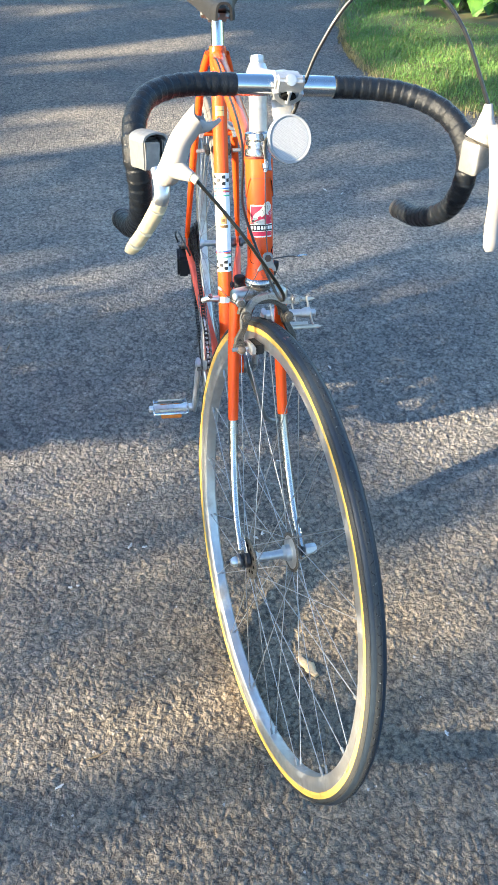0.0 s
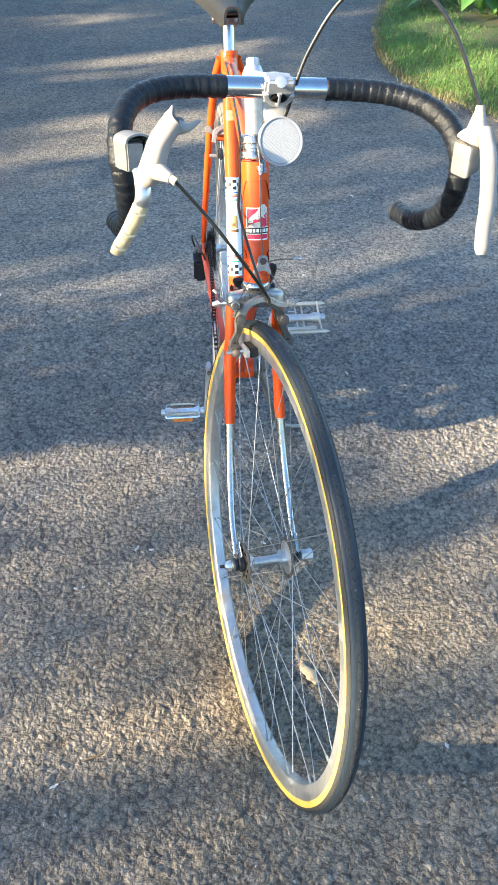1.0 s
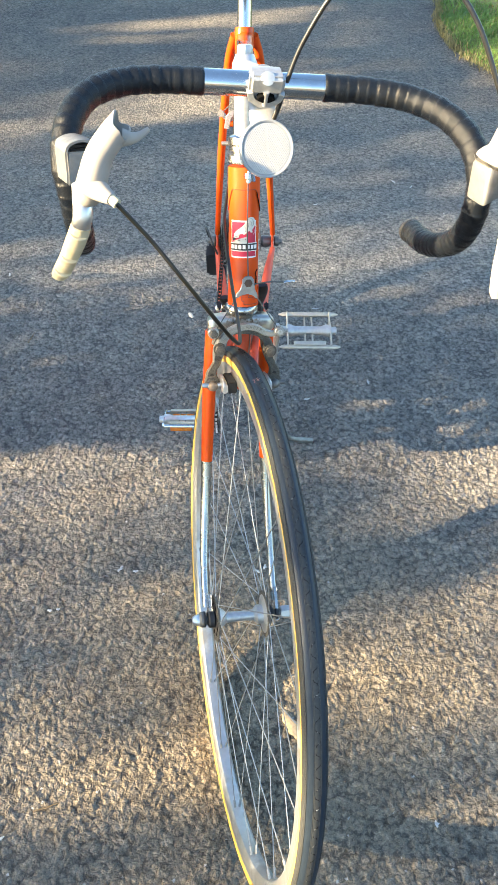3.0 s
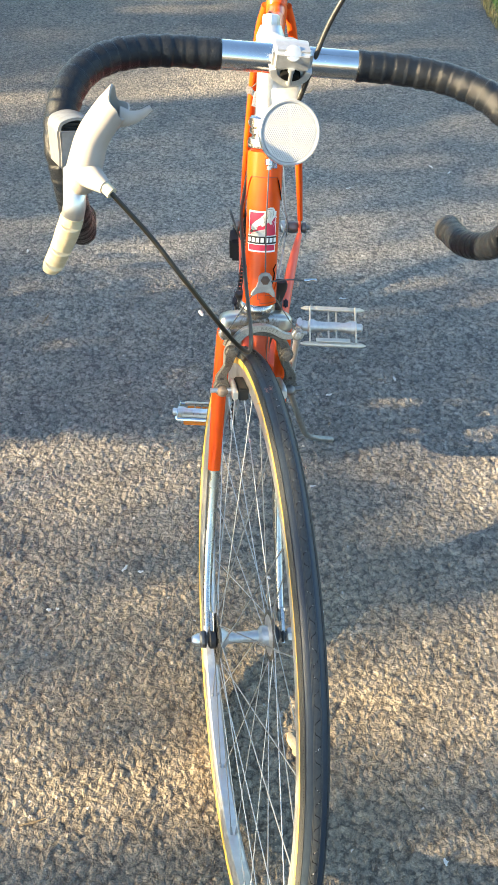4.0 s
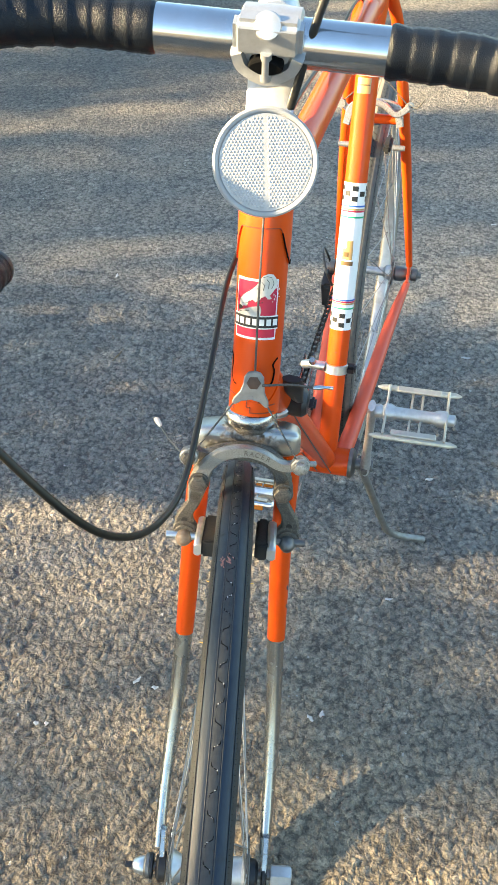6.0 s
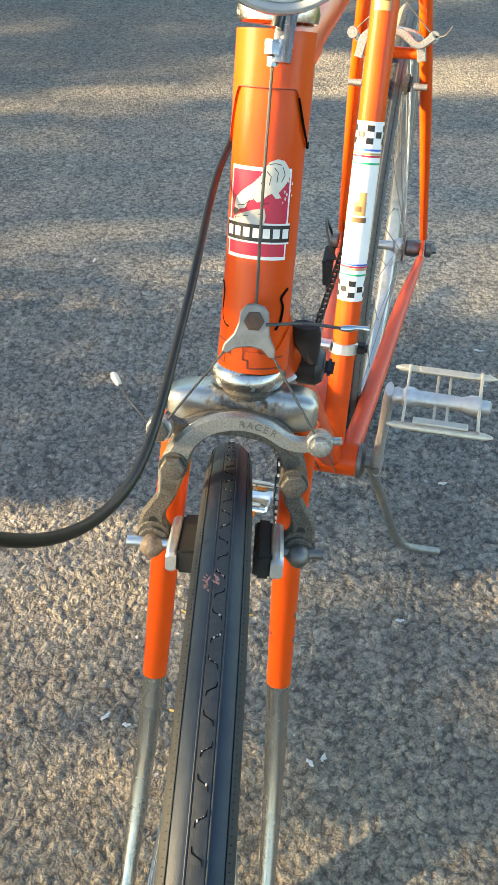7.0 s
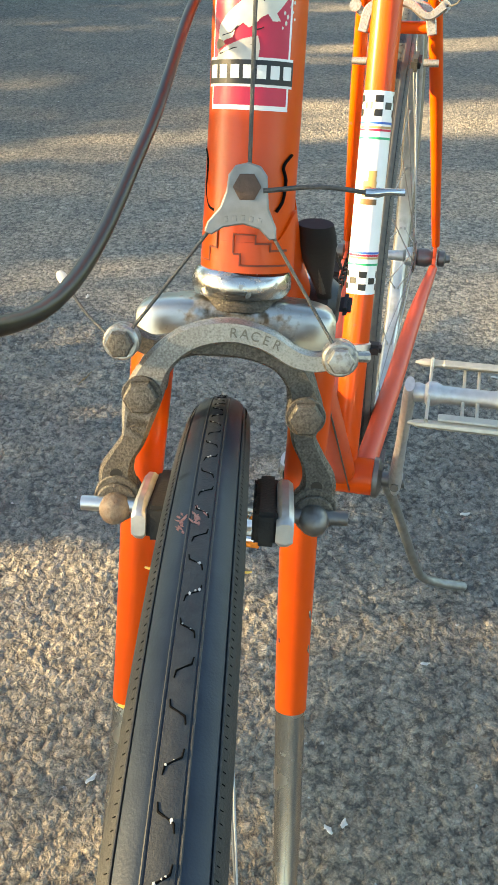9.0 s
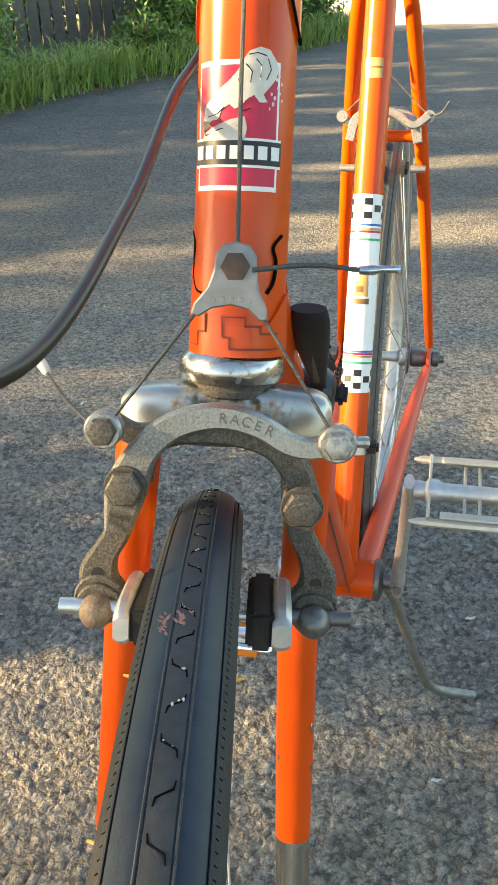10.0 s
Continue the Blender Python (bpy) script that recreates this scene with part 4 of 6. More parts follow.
# holes and a paint scuff on the front wheel
for side in (-1, 1):
    for k in range(9):
        a = 2 * math.pi * (k + 0.5) / 9
        part("flange_hole", lathe([(0.0030, 0.0), (0.0030, 0.0003)], front_m @ Vector((side * 0.0353, 0.0205 * math.cos(a), 0.0205 * math.sin(a))), front_m.to_3x3() @ Vector((side, 0, 0)), 12), GROOVE, front_wheel)
for u0, a0, spread in ((-0.0061, 9.3, 0.0011), (-0.0015, 8.9, 0.0012)):
    for _ in range(14):
        u, a, ln, lean = u0 + r6.normal() * spread * 0.6, a0 + r6.normal() * 0.45, r6.uniform(0.0012, 0.0035), r6.uniform(-0.5, 0.8)
        row = []
        for k in (-1, 0, 1):
            x = u + lean * 0.5 * ln * k
            t = radians(a) + 0.5 * ln * k / 0.36
            rr = FAR - TUBE + math.sqrt((TUBE + 0.00092) ** 2 - x * x)
            row.append(front_m @ Vector((x, rr * math.cos(t), rr * math.sin(t))))
        part("scuff", sweep(row, [0.00015, 0.0005, 0.00015], 6, up=tuple(front_m.to_3x3() @ Vector((0, 1, 0))), flat=0.25), SCUFF, front_wheel, "pink paint scuff on the tread")

for side, a in ((-1, 10.2), (1, 10.0), (-1, 18.3)):
    t = radians(a)
    q = [front_m @ Vector((side * u, (FAR - TUBE) * math.cos(t) , (FAR - TUBE) * math.sin(t) - 0.0006 * k)) for k, u in ((0, TUBE - 0.0010), (0, TUBE + 0.0012), (1, TUBE + 0.0024))]
    part("rubber_nib", sweep(q, [0.0005, 0.00042, 0.0003], 6), GUM, front_wheel, "short yellow rubber nib on the tyre")
red = [front_m @ Vector((-(TUBE + 0.0003) * math.sin(radians(ph)), (FAR - TUBE + (TUBE + 0.0003) * math.cos(radians(ph))) * math.cos(radians(a)), (FAR - TUBE + (TUBE + 0.0003) * math.cos(radians(ph))) * math.sin(radians(a)))) for a, ph in ((112.2, 98), (112.2, 122), (114.6, 122), (114.6, 98), (112.2, 98))]
part("sidewall_mark", sweep(red, 0.0005, 5), PAINT_RED, front_wheel, "small red printed mark on the sidewall")
bit = front_m @ Vector((TUBE * 0.90, (FAR - TUBE * 0.72) * math.cos(radians(49)), (FAR - TUBE * 0.72) * math.sin(radians(49))))
part("tyre_fleck", rbox((0.0022, 0.0045, 0.0050), Matrix.Translation(bit) @ pose(0, 0, 0, 35, 20, 10), 0.0008), CHIP_PALE, front_wheel, "pale fleck stuck to the tyre shoulder")
# front axle hardware
WAYX = (front_m.to_3x3() @ Vector((1, 0, 0)))
fa = front_m
part("axle", sweep([on(fa, -0.066, 0, 0), on(fa, 0.062, 0, 0)], 0.0045, 10), STEEL, front_wheel)
part("cone_nut", lathe([(0.0105, 0.035), (0.0125, 0.037), (0.0120, 0.043), (0.009, 0.0455)], fa.translation, -WAYX, 20), BLACK, front_wheel)
part("cone_nut", lathe([(0.0105, 0.035), (0.0125, 0.037), (0.0120, 0.042), (0.009, 0.0445)], fa.translation, WAYX, 20), BLACK, front_wheel)
for sgn in (-1, 1):
    part("lock_washer", lathe([(0.0095, 0.0478), (0.0108, 0.0485), (0.0108, 0.0505), (0.0080, 0.0520)], fa.translation, WAYX * sgn, 20), BLACK, front_wheel, "black lock washer")
part("axle_nut", lathe([(0.0100, 0.050), (0.0108, 0.0515), (0.0104, 0.0545), (0.0088, 0.0560)], fa.translation, -WAYX, 20), STEEL, front_wheel, "dark steel flange nut")
part("axle_tip", lathe([(0.0026, 0.064), (0.0026, 0.0725), (0.0012, 0.0735)], fa.translation, -WAYX, 12), BLACK, front_wheel)
part("axle_nut", lathe([(0.0080, 0.0560), (0.0082, 0.0570), (0.0074, 0.0610), (0.0050, 0.0655), (0.0030, 0.0665)], fa.translation, -WAYX, 18), ALLOY, front_wheel, "conical silver axle nut")
part("axle_nut", lathe([(0.0082, 0.056), (0.0090, 0.057), (0.0090, 0.0720), (0.0080, 0.0742), (0.003, 0.0750)], fa.translation, WAYX, 6), STEM, front_wheel, "hexagonal silver axle nut")

# ---- frame ----
def fixed(name, bm, mat, label="", parent=None):
    return part(name, bm, mat, parent or bike, label)


head_top, head_low = on(HEAD, 0, 0.552, 0), on(HEAD, 0, 0.388, 0)
frame_set = part("frame", lathe([(0.017, -0.034), (0.0205, -0.034), (0.0205, 0.034), (0.017, 0.034)], BB, (1, 0, 0), 32), ORANGE, bike, "orange enamelled lugged steel frame")
part("head_tube", sweep([on(HEAD, x, v, 0) for x, v in ((-0.0010, 0.388), (-0.0007, 0.41), (0, 0.45), (0, 0.49), (0, 0.525), (0, 0.552))], [0.0186, 0.0183, 0.0180, 0.0180, 0.0180, 0.0182], 40), ORANGE, frame_set, "orange head tube")
HT = frame_on(on(HEAD, 0, 0, 0), on(HEAD, 0, 1, 0))
# lugs, with a shaped lower rim
def lug_skirt(v0, v1, r, wave, name):
    bm = bmesh.new()
    seg = 56
    lo, hi = [], []
    for i in range(seg):
        a = 2 * math.pi * i / seg
        c = math.cos(a + math.pi / 2)
        v = v1 + wave(a)
        lo.append((a, v0))
        hi.append((a, v))
    loops = []
    for rr, row in ((r, lo), (r, hi), (r - 0.0012, hi)):
        loops.append([on(HEAD, rr * math.cos(a), v, rr * math.sin(a)) for a, v in row])
    rings(bm, loops, caps=False)
    return part(name, bm, ORANGE, frame_set, "shaped orange lug", sharp=50)


lug_skirt(0.552, 0.5275, 0.0190, lambda a: -0.026 * max(0.0, math.cos(2 * a)) ** 1.5 * (1 if math.cos(a) ** 2 > 0.4 else 0), "upper_lug")
lug_skirt(0.388, 0.400, 0.0188, lambda a: 0.012 * max(0.0, math.cos(2 * a)) ** 1.5, "lower_lug")
# dark seam round the lug rim
seam = bmesh.new()
sweep([on(HEAD, 0.01905 * math.cos(a), 0.5273 - 0.026 * max(0.0, math.cos(2 * a)) ** 1.5 * (1 if math.cos(a) ** 2 > 0.4 else 0), 0.01905 * math.sin(a)) for a in [radians(38 + i * 154 / 60) for i in range(61)]], 0.0003, 6, seam)
part("lug_seam", seam, SEAM, frame_set, "dark line along the lug rim")
seam = bmesh.new()
sweep([on(HEAD, 0.01905 * math.cos(a), 0.5273 - 0.026 * max(0.0, math.cos(2 * a)) ** 1.5 + 0.0012 * math.sin(9 * a), 0.01905 * math.sin(a)) for a in [radians(-12 + i * 50 / 24) for i in range(25)]], 0.0006, 6, seam)
part("lug_seam", seam, GROOVE, frame_set, "dark line along the lug rim")
# lower lug: stepped window's relief shade drawn as dark strips, curled tips as lines
steps = bmesh.new()
for a0, a1, v0, v1 in ((-97.5, -69.7, 0.4027, 0.4032), (-71.5, -69.7, 0.3997, 0.4030), (-71.5, -51, 0.3993, 0.4000), (-53, -51, 0.3970, 0.3998), (-53, -27, 0.3966, 0.3974), (-97.5, -95.5, 0.3955, 0.4030), (-96, -87, 0.3950, 0.3957), (-89, -87, 0.3912, 0.3955), (-89, -27, 0.3908, 0.3915),
                       (-152, -118, 0.4032, 0.4039), (-120, -118, 0.3970, 0.4036), (-131, -118, 0.3968, 0.3975), (-132.5, -130.7, 0.3918, 0.3973), (-155, -131, 0.3914, 0.3921)):
    wrap(HT, 0.0190, a0, a1, v0, v1, 0.0004, 6, steps)
part("lug_window", steps, SEAM, frame_set, "stepped window of the lower lug, its relief shade drawn dark")
for row in (((-24, 0.4329), (-38, 0.4285), (-33, 0.4234), (-36, 0.4161), (-45, 0.4118)), ((-160, 0.4335), (-148, 0.4290), (-150, 0.4180), (-140, 0.4125), (-128, 0.4112))):
    tips = bmesh.new()
    sweep(smooth([HT @ Vector((0.0184 * math.cos(radians(a)), 0.0184 * math.sin(radians(a)), v)) for a, v in row], 6), 0.00065, 6, tips)
    part("lug_tip", tips, GROOVE, frame_set, "dark line along the curled lug tip")
seat_low = BB
part("seat_tube", sweep([BB, SEAT_TOP], 0.0144, 32), ORANGE, frame_set, "orange seat tube")
tt0, tt1 = on(HEAD, 0, 0.536, -0.010), SEAT_TOP - SEAT_WAY * 0.018
part("top_tube", sweep([tt0, tt1], 0.0130, 28), ORANGE, frame_set, "orange top tube")
dt0 = on(HEAD, 0, 0.410, -0.010)
part("down_tube", sweep([dt0, BB], 0.0145, 28), ORANGE, frame_set, "orange down tube")
for a, b, r, name in ((dt0, BB, 0.0160, "down_tube_lug"), (tt0, tt1, 0.0145, "top_tube_lug"), (tt1, tt0, 0.0145, "seat_lug")):
    w = (b - a).normalized()
    part(name, sweep([a, a + w * 0.02, a + w * 0.045, a + w * 0.052], [r + 0.001, r, r, r - 0.0013], 24), ORANGE, frame_set)
part("seat_cluster", sweep([SEAT_TOP - SEAT_WAY * 0.045, SEAT_TOP - SEAT_WAY * 0.03, SEAT_TOP - SEAT_WAY * 0.004, SEAT_TOP], [0.0146, 0.0163, 0.0165, 0.0155], 28), ORANGE, frame_set)
part("seat_bolt", sweep([SEAT_TOP + Vector((-0.017, 0.016, -0.012)), SEAT_TOP + Vector((0.017, 0.016, -0.012))], 0.0055, 12), CHROME, frame_set)
BRIDGE = Vector((0.003, 1.690, 0.668))
for s in (-1, 1):
    drop = REAR + Vector((0.062 * s, 0, 0))
    top = SEAT_TOP + Vector((0.0165 * s, 0.012, -0.016))
    part("seat_stay", sweep(smooth([top, top.lerp(drop, 0.12) + Vector((0.007 * s, 0, 0)), top.lerp(drop, 0.5) + Vector((0.007 * s, 0, 0)), drop + Vector((0, -0.012, 0.025))], 8), [0.0075, 0.0078, 0.0078, 0.0055], 16), ORANGE, frame_set, "slim orange seat stay")
    part("chain_stay", sweep(smooth([BB + Vector((0.022 * s, 0.012, 0.002)), BB.lerp(drop, 0.35) + Vector((0.014 * s, 0, 0)), BB.lerp(drop, 0.7) + Vector((0.006 * s, 0, 0)), drop + Vector((0, -0.026, -0.004))], 8), [0.0125, 0.0115, 0.010, 0.006], 18), RED, frame_set, "faded red chain stay")
    part("dropout", plate([(-0.03, -0.008), (0.012, -0.014), (0.016, 0.004), (0.004, 0.016), (-0.008, 0.03), (-0.016, 0.026), (-0.014, 0.006), (-0.032, 0.004)], 0.005, Matrix.Translation(drop - Vector((0.0025, 0, 0))) @ Matrix(((0, 1, 0), (0, 0, 1), (1, 0, 0))).transposed().to_4x4(), 0.0008), RED, frame_set)
part("stay_bridge", sweep([BRIDGE + Vector((-0.034, 0, 0)), BRIDGE + Vector((0.034, 0, 0))], 0.0065, 14), ORANGE, frame_set)

# decals
tag = frame_on(on(HEAD, 0, 0, 0), on(HEAD, 0, 1, 0))     # x right, z along the tube; the front is at -90 degrees
badge = part("badge", wrap(tag, 0.0181, -142, -38, 0.4480, 0.4920), PAINT_WHITE, bike, "crimson maker's badge with a pale figure")
part("badge_field", wrap(tag, 0.0182, -139, -41, 0.4497, 0.4903), PAINT_RED, badge, "crimson field")
part("badge_band", wrap(tag, 0.0184, -146, -34, 0.4560, 0.4660), PAINT_WHITE, badge)
part("badge_bar", wrap(tag, 0.0186, -146, -34, 0.4569, 0.4651), PAINT_BLACK, badge, "black band across the badge")
for i in range(7):
    a = -140 + i * 15.4
    part("letter_bar", wrap(tag, 0.0188, a, a + 10.5, 0.4588, 0.4634, n=3), PAINT_WHITE, badge, "plain white bar in place of a letter")
def inside(q, poly):
    hit = False
    for (ax, ay), (bx, by) in zip(poly, poly[1:] + poly[:1]):
        if (ay > q[1]) != (by > q[1]) and q[0] < ax + (bx - ax) * (q[1] - ay) / (by - ay):
            hit = not hit
    return hit


def badge_shape(points, mat, name, lift):
    """A thin printed patch on the head tube, cell by cell inside its outline (degrees, height)."""
    b = bmesh.new()
    lo, hi = min(p[1] for p in points), max(p[1] for p in points)
    known = {}

    def corner(i, k):
        if (i, k) not in known:
            a = radians(i * 0.6 - 90)
            known[i, k] = b.verts.new(tag @ Vector(((0.0183 + lift) * math.cos(a), (0.0183 + lift) * math.sin(a), k * 0.00018)))
        return known[i, k]

    for i in range(-110, 110):
        for k in range(int(lo / 0.00018) - 1, int(hi / 0.00018) + 2):
            if inside(((i + 0.5) * 0.6, (k + 0.5) * 0.00018), points):
                b.faces.new([corner(i, k), corner(i + 1, k), corner(i + 1, k + 1), corner(i, k + 1)])
    return part(name, b, mat, badge)


badge_shape([(-43, 0.4650), (-39, 0.4677), (-23, 0.4700), (-5, 0.4721), (11, 0.4732), (14, 0.4696), (12, 0.4650)], PAINT_GREY, "badge_rock", 0.0004)
badge_shape([(-40, 0.4723), (-38, 0.4767), (-25, 0.4807), (-8, 0.4847), (2, 0.4881), (8, 0.4917), (14, 0.4947), (26, 0.4963), (37, 0.4956), (45, 0.4923), (49, 0.4892), (45, 0.4861), (39, 0.4837), (31, 0.4807), (36, 0.4783), (27, 0.4780), (21, 0.4803), (14, 0.4792), (7, 0.4767), (-0, 0.4757), (-6, 0.4772), (-15, 0.4754), (-19, 0.4723), (-28, 0.4718), (-36, 0.4700)], PAINT_PALE, "badge_figure", 0.0005)
for row in (((-33, 0.4732), (-20, 0.4741), (-12, 0.4763)), ((11, 0.4905), (18, 0.4881), (16, 0.4843)), ((22, 0.4923), (28, 0.4901), (27, 0.4856)), ((35, 0.4927), (39, 0.4892), (34, 0.4856)), ((14, 0.4936), (23, 0.4943), (33, 0.4936)), ((3, 0.4856), (8, 0.4825), (5, 0.4790)), ((-37, 0.4670), (-17, 0.4689), (8, 0.4703)), ((-39, 0.4714), (-41, 0.4687), (-35, 0.4670)), ((8, 0.4750), (14, 0.4755), (17, 0.4760))):
    part("badge_stroke", sweep([tag @ Vector((0.0188 * math.cos(radians(a - 90)), 0.0188 * math.sin(radians(a - 90)), v)) for a, v in row], 0.00022, 5), PAINT_BLACK, badge)

for a, v, g in ((41, 0.4812, 0.0005), (45, 0.4800, 0.0006), (49, 0.4835, 0.0005), (52, 0.4818, 0.0004), (47, 0.4862, 0.0005), (54, 0.4850, 0.0005), (43, 0.4779, 0.0006), (39, 0.4762, 0.0004), (51, 0.4875, 0.0004), (55, 0.4795, 0.0004)):
    fleck = bmesh.new()
    bmesh.ops.create_icosphere(fleck, subdivisions=1, radius=g, matrix=tag @ Matrix.Translation((0.0186 * math.cos(radians(a - 90)), 0.0186 * math.sin(radians(a - 90)), v)) @ pose(0, 0, 0, 0, 0, a) @ Matrix.Diagonal((1.0, 0.3, 1.5, 1)))
    part("badge_chip", fleck, PAINT_PALE, badge, "pale chip in the red print")
badge_shape([(-44, 0.4702), (-40, 0.4722), (-33, 0.4716), (-28, 0.4703), (-34, 0.4690), (-41, 0.4684)], PAINT_BLACK, "badge_shade", 0.0006)

ST = frame_on(BB, SEAT_TOP)
sleeve = part("seat_tube_band", wrap(ST, 0.01445, -180, 176, 0.200, 0.394, n=40), PAINT_WHITE, bike, "white decal band with check pattern and coloured stripes")
for z0 in (0.204, 0.371):
    for j in range(3):
        for i in range(9):
            if (i + j) % 2 == 0:
                a = -180 + i * 40
                part("check", wrap(ST, 0.01475, a + 3, a + 34, z0 + j * 0.0064, z0 + (j + 1) * 0.0064, n=3), PAINT_BLACK, sleeve)
for z, mat in ((0.2290, PAINT_GREEN), (0.2355, PAINT_GOLD), (0.2380, PAINT_RED), (0.2405, PAINT_BLUE), (0.3500, PAINT_GREEN), (0.3575, PAINT_RED), (0.3600, PAINT_GOLD), (0.3640, PAINT_BLUE)):
    part("stripe", wrap(ST, 0.01475, -180, 176, z, z + 0.0021, n=40), mat, sleeve)
part("seat_badge", wrap(ST, 0.01478, -116, -62, 0.296, 0.311, n=8), PAINT_GOLD, sleeve, "gold badge on the white band")
part("seat_badge_top", wrap(ST, 0.01478, -96, -64, 0.311, 0.321, n=6), PAINT_GOLD, sleeve)
part("seat_badge_mark", wrap(ST, 0.0150, -108, -82, 0.300, 0.306, n=6), PAINT_BROWN, sleeve)
part("seat_badge_bar", wrap(ST, 0.0150, -120, -56, 0.2885, 0.2940, n=8), PAINT_BROWN, sleeve, "dark bar under the gold badge")
part("seat_label", wrap(ST, 0.01445, -130, -60, 0.500, 0.518, n=8), PAINT_GOLD, frame_set, "small gold label")
part("seat_label_bar", wrap(ST, 0.0148, -126, -64, 0.5090, 0.5105, n=8), PAINT_BROWN, frame_set)

# ---- headset, fork ----
part("lower_headset", lathe([(0.0165, 0.3768), (0.0192, 0.3775), (0.0205, 0.3800), (0.0207, 0.3830), (0.0200, 0.3860), (0.0186, 0.3880), (0.0172, 0.3886)], P0 + Vector((-0.0025, 0, 0)), AXIS, 40), CHROME, bike, "worn chrome lower headset cup")
part("crown_race", lathe([(0.0150, 0.3715), (0.0172, 0.3722), (0.0175, 0.3745), (0.0160, 0.3768)], P0 + Vector((-0.0020, 0, 0)), AXIS, 36), GRIMY, bike, "grimy crown race under the headset cup")
upper = part("upper_headset", lathe([(0.0172, 0.5545), (0.0190, 0.5555), (0.0197, 0.5595), (0.0185, 0.5645), (0.0150, 0.5655), (0.0150, 0.5685), (0.0178, 0.5695), (0.0178, 0.5745), (0.0160, 0.5755), (0.0185, 0.5765), (0.0185, 0.5845), (0.0165, 0.5865), (0.0115, 0.5875)], P0, AXIS, 36), CHROME, bike, "worn chrome upper headset")
CROWN = material("grimy_chrome", (0.50, 0.485, 0.45), 0.33, 1.0, scale=90, dirt=(0.105, 0.082, 0.055), dirt_scale=260, dirt_at=(0.58, 0.84), bump=0.04, bump_scale=700, dirt_side=(tuple(on(FORK, 0.0, 0.3640, 0.012) - Vector((0.0, 1.3, 0.0))), 0.012, 0.034))
crown, loops = bmesh.new(), []
for k in range(25):
    e = -math.pi / 2 + math.pi * k / 24
    u, full = math.sin(e), max(0.12, abs(math.cos(e))) ** 0.28
    loops.append([on(FORK, 0.0002 + 0.0412 * u, 0.3612 + (0.0152 if a < math.pi else 0.0095) * full * math.copysign(abs(math.sin(a)) ** 0.42, math.sin(a)), 0.0008 + 0.0148 * full * math.copysign(abs(math.cos(a)) ** 0.42, math.cos(a))) for a in (2 * math.pi * i / 40 for i in range(40))])
rings(crown, loops)
fork = part("fork", crown, CROWN, bike, "orange fork with dull chromed crown and bright lower blades", sharp=70)
for s in (-1, 1):
    line = smooth([(0.0345 * s, 0.355, 0.0), (0.0375 * s - 0.001, 0.265, 0.0), (0.0405 * s - 0.002, 0.177, 0.003), (0.044 * s - 0.003, 0.105, 0.014), (0.047 * s - 0.005, 0.038, 0.036), (0.048 * s - 0.0062, -0.014, 0.0625)], 10)
    cut = 20
    rad = [0.0104 - 0.0052 * (i / (len(line) - 1)) ** 1.1 for i in range(len(line))]
    pts = [on(FORK, q.x - (0.0035 if s > 0 else 0.0020) * min(1.0, (0.355 - q.y) / 0.08), q.y, q.z) for q in line]
    part("fork_blade", sweep(pts[:cut + 1], [r * 0.90 for r in rad[:cut + 1]], 20), ORANGE, fork, "orange upper fork blade")
    part("fork_blade_tip", sweep(pts[cut:], [r * 0.885 for r in rad[cut:]], 20), CHROME_DULL, fork, "chromed lower fork blade")
    part("fork_end", plate([(-0.006, 0.034), (0.005, 0.034), (0.010, 0.008), (0.009, -0.010), (0.003, -0.012), (-0.003, -0.004), (-0.008, 0.008)], 0.005, FORK @ Matrix.Translation((0.0455 * s - 0.0090, -0.028, 0.0700)) @ Matrix(((0, 0, 1), (0, 1, 0), (1, 0, 0))).transposed().to_4x4() @ pose(0, 0, 0, 0, 0, 20), 0.0008), CHROME, fork, "chrome fork end")

for v, a, ln in ((0.213, -58, 0.0040), (0.226, -62, 0.0026), (0.212, 60, 0.0030), (0.230, 56, 0.0026)):
    chip = bmesh.new()
    bmesh.ops.create_icosphere(chip, subdivisions=2, radius=1.0, matrix=FORK @ Matrix.Translation((0.0343 + 0.0079 * math.sin(radians(a)), v, 0.0008 + 0.0079 * math.cos(radians(a)))) @ pose(0, 0, 0, 0, a, 8) @ Matrix.Diagonal((0.0010, ln, 0.00025, 1)))
    part("paint_chip", chip, CHROME_DULL, fork, "bare metal where the paint is chipped")
# ---- front brake: centre-pull caliper on the fork crown ----
def fork_pt(u, v, w):
    return on(FORK, u, v, w)


def mix_way(m, *d):
    return (m.to_3x3() @ Vector(d)).normalized()


F_U, F_V, F_W = mix_way(FORK, 1, 0, 0), mix_way(FORK, 0, 1, 0), mix_way(FORK, 0, 0, 1)
ARCH = material("arch_alloy", (0.35, 0.335, 0.31), 0.34, 0.85, colour2=(0.31, 0.295, 0.27), scale=500, dirt=(0.15, 0.138, 0.118), dirt_scale=1300, dirt_at=(0.40, 0.85), bump=0.10, bump_scale=1100, dirt_side=(tuple(on(FORK, -0.036, 0.330, 0.040) - bike.location), 0.020, 0.060))
arm_a = [(-0.0425, 0.3000), (-0.0432, 0.3095), (-0.0405, 0.3180), (-0.0362, 0.3262), (-0.0330, 0.3426), (-0.0270, 0.3560), (-0.0160, 0.3658), (-0.0010, 0.3696), (0.0130, 0.3670), (0.0243, 0.3608), (0.0333, 0.3594), (0.0412, 0.3622)]
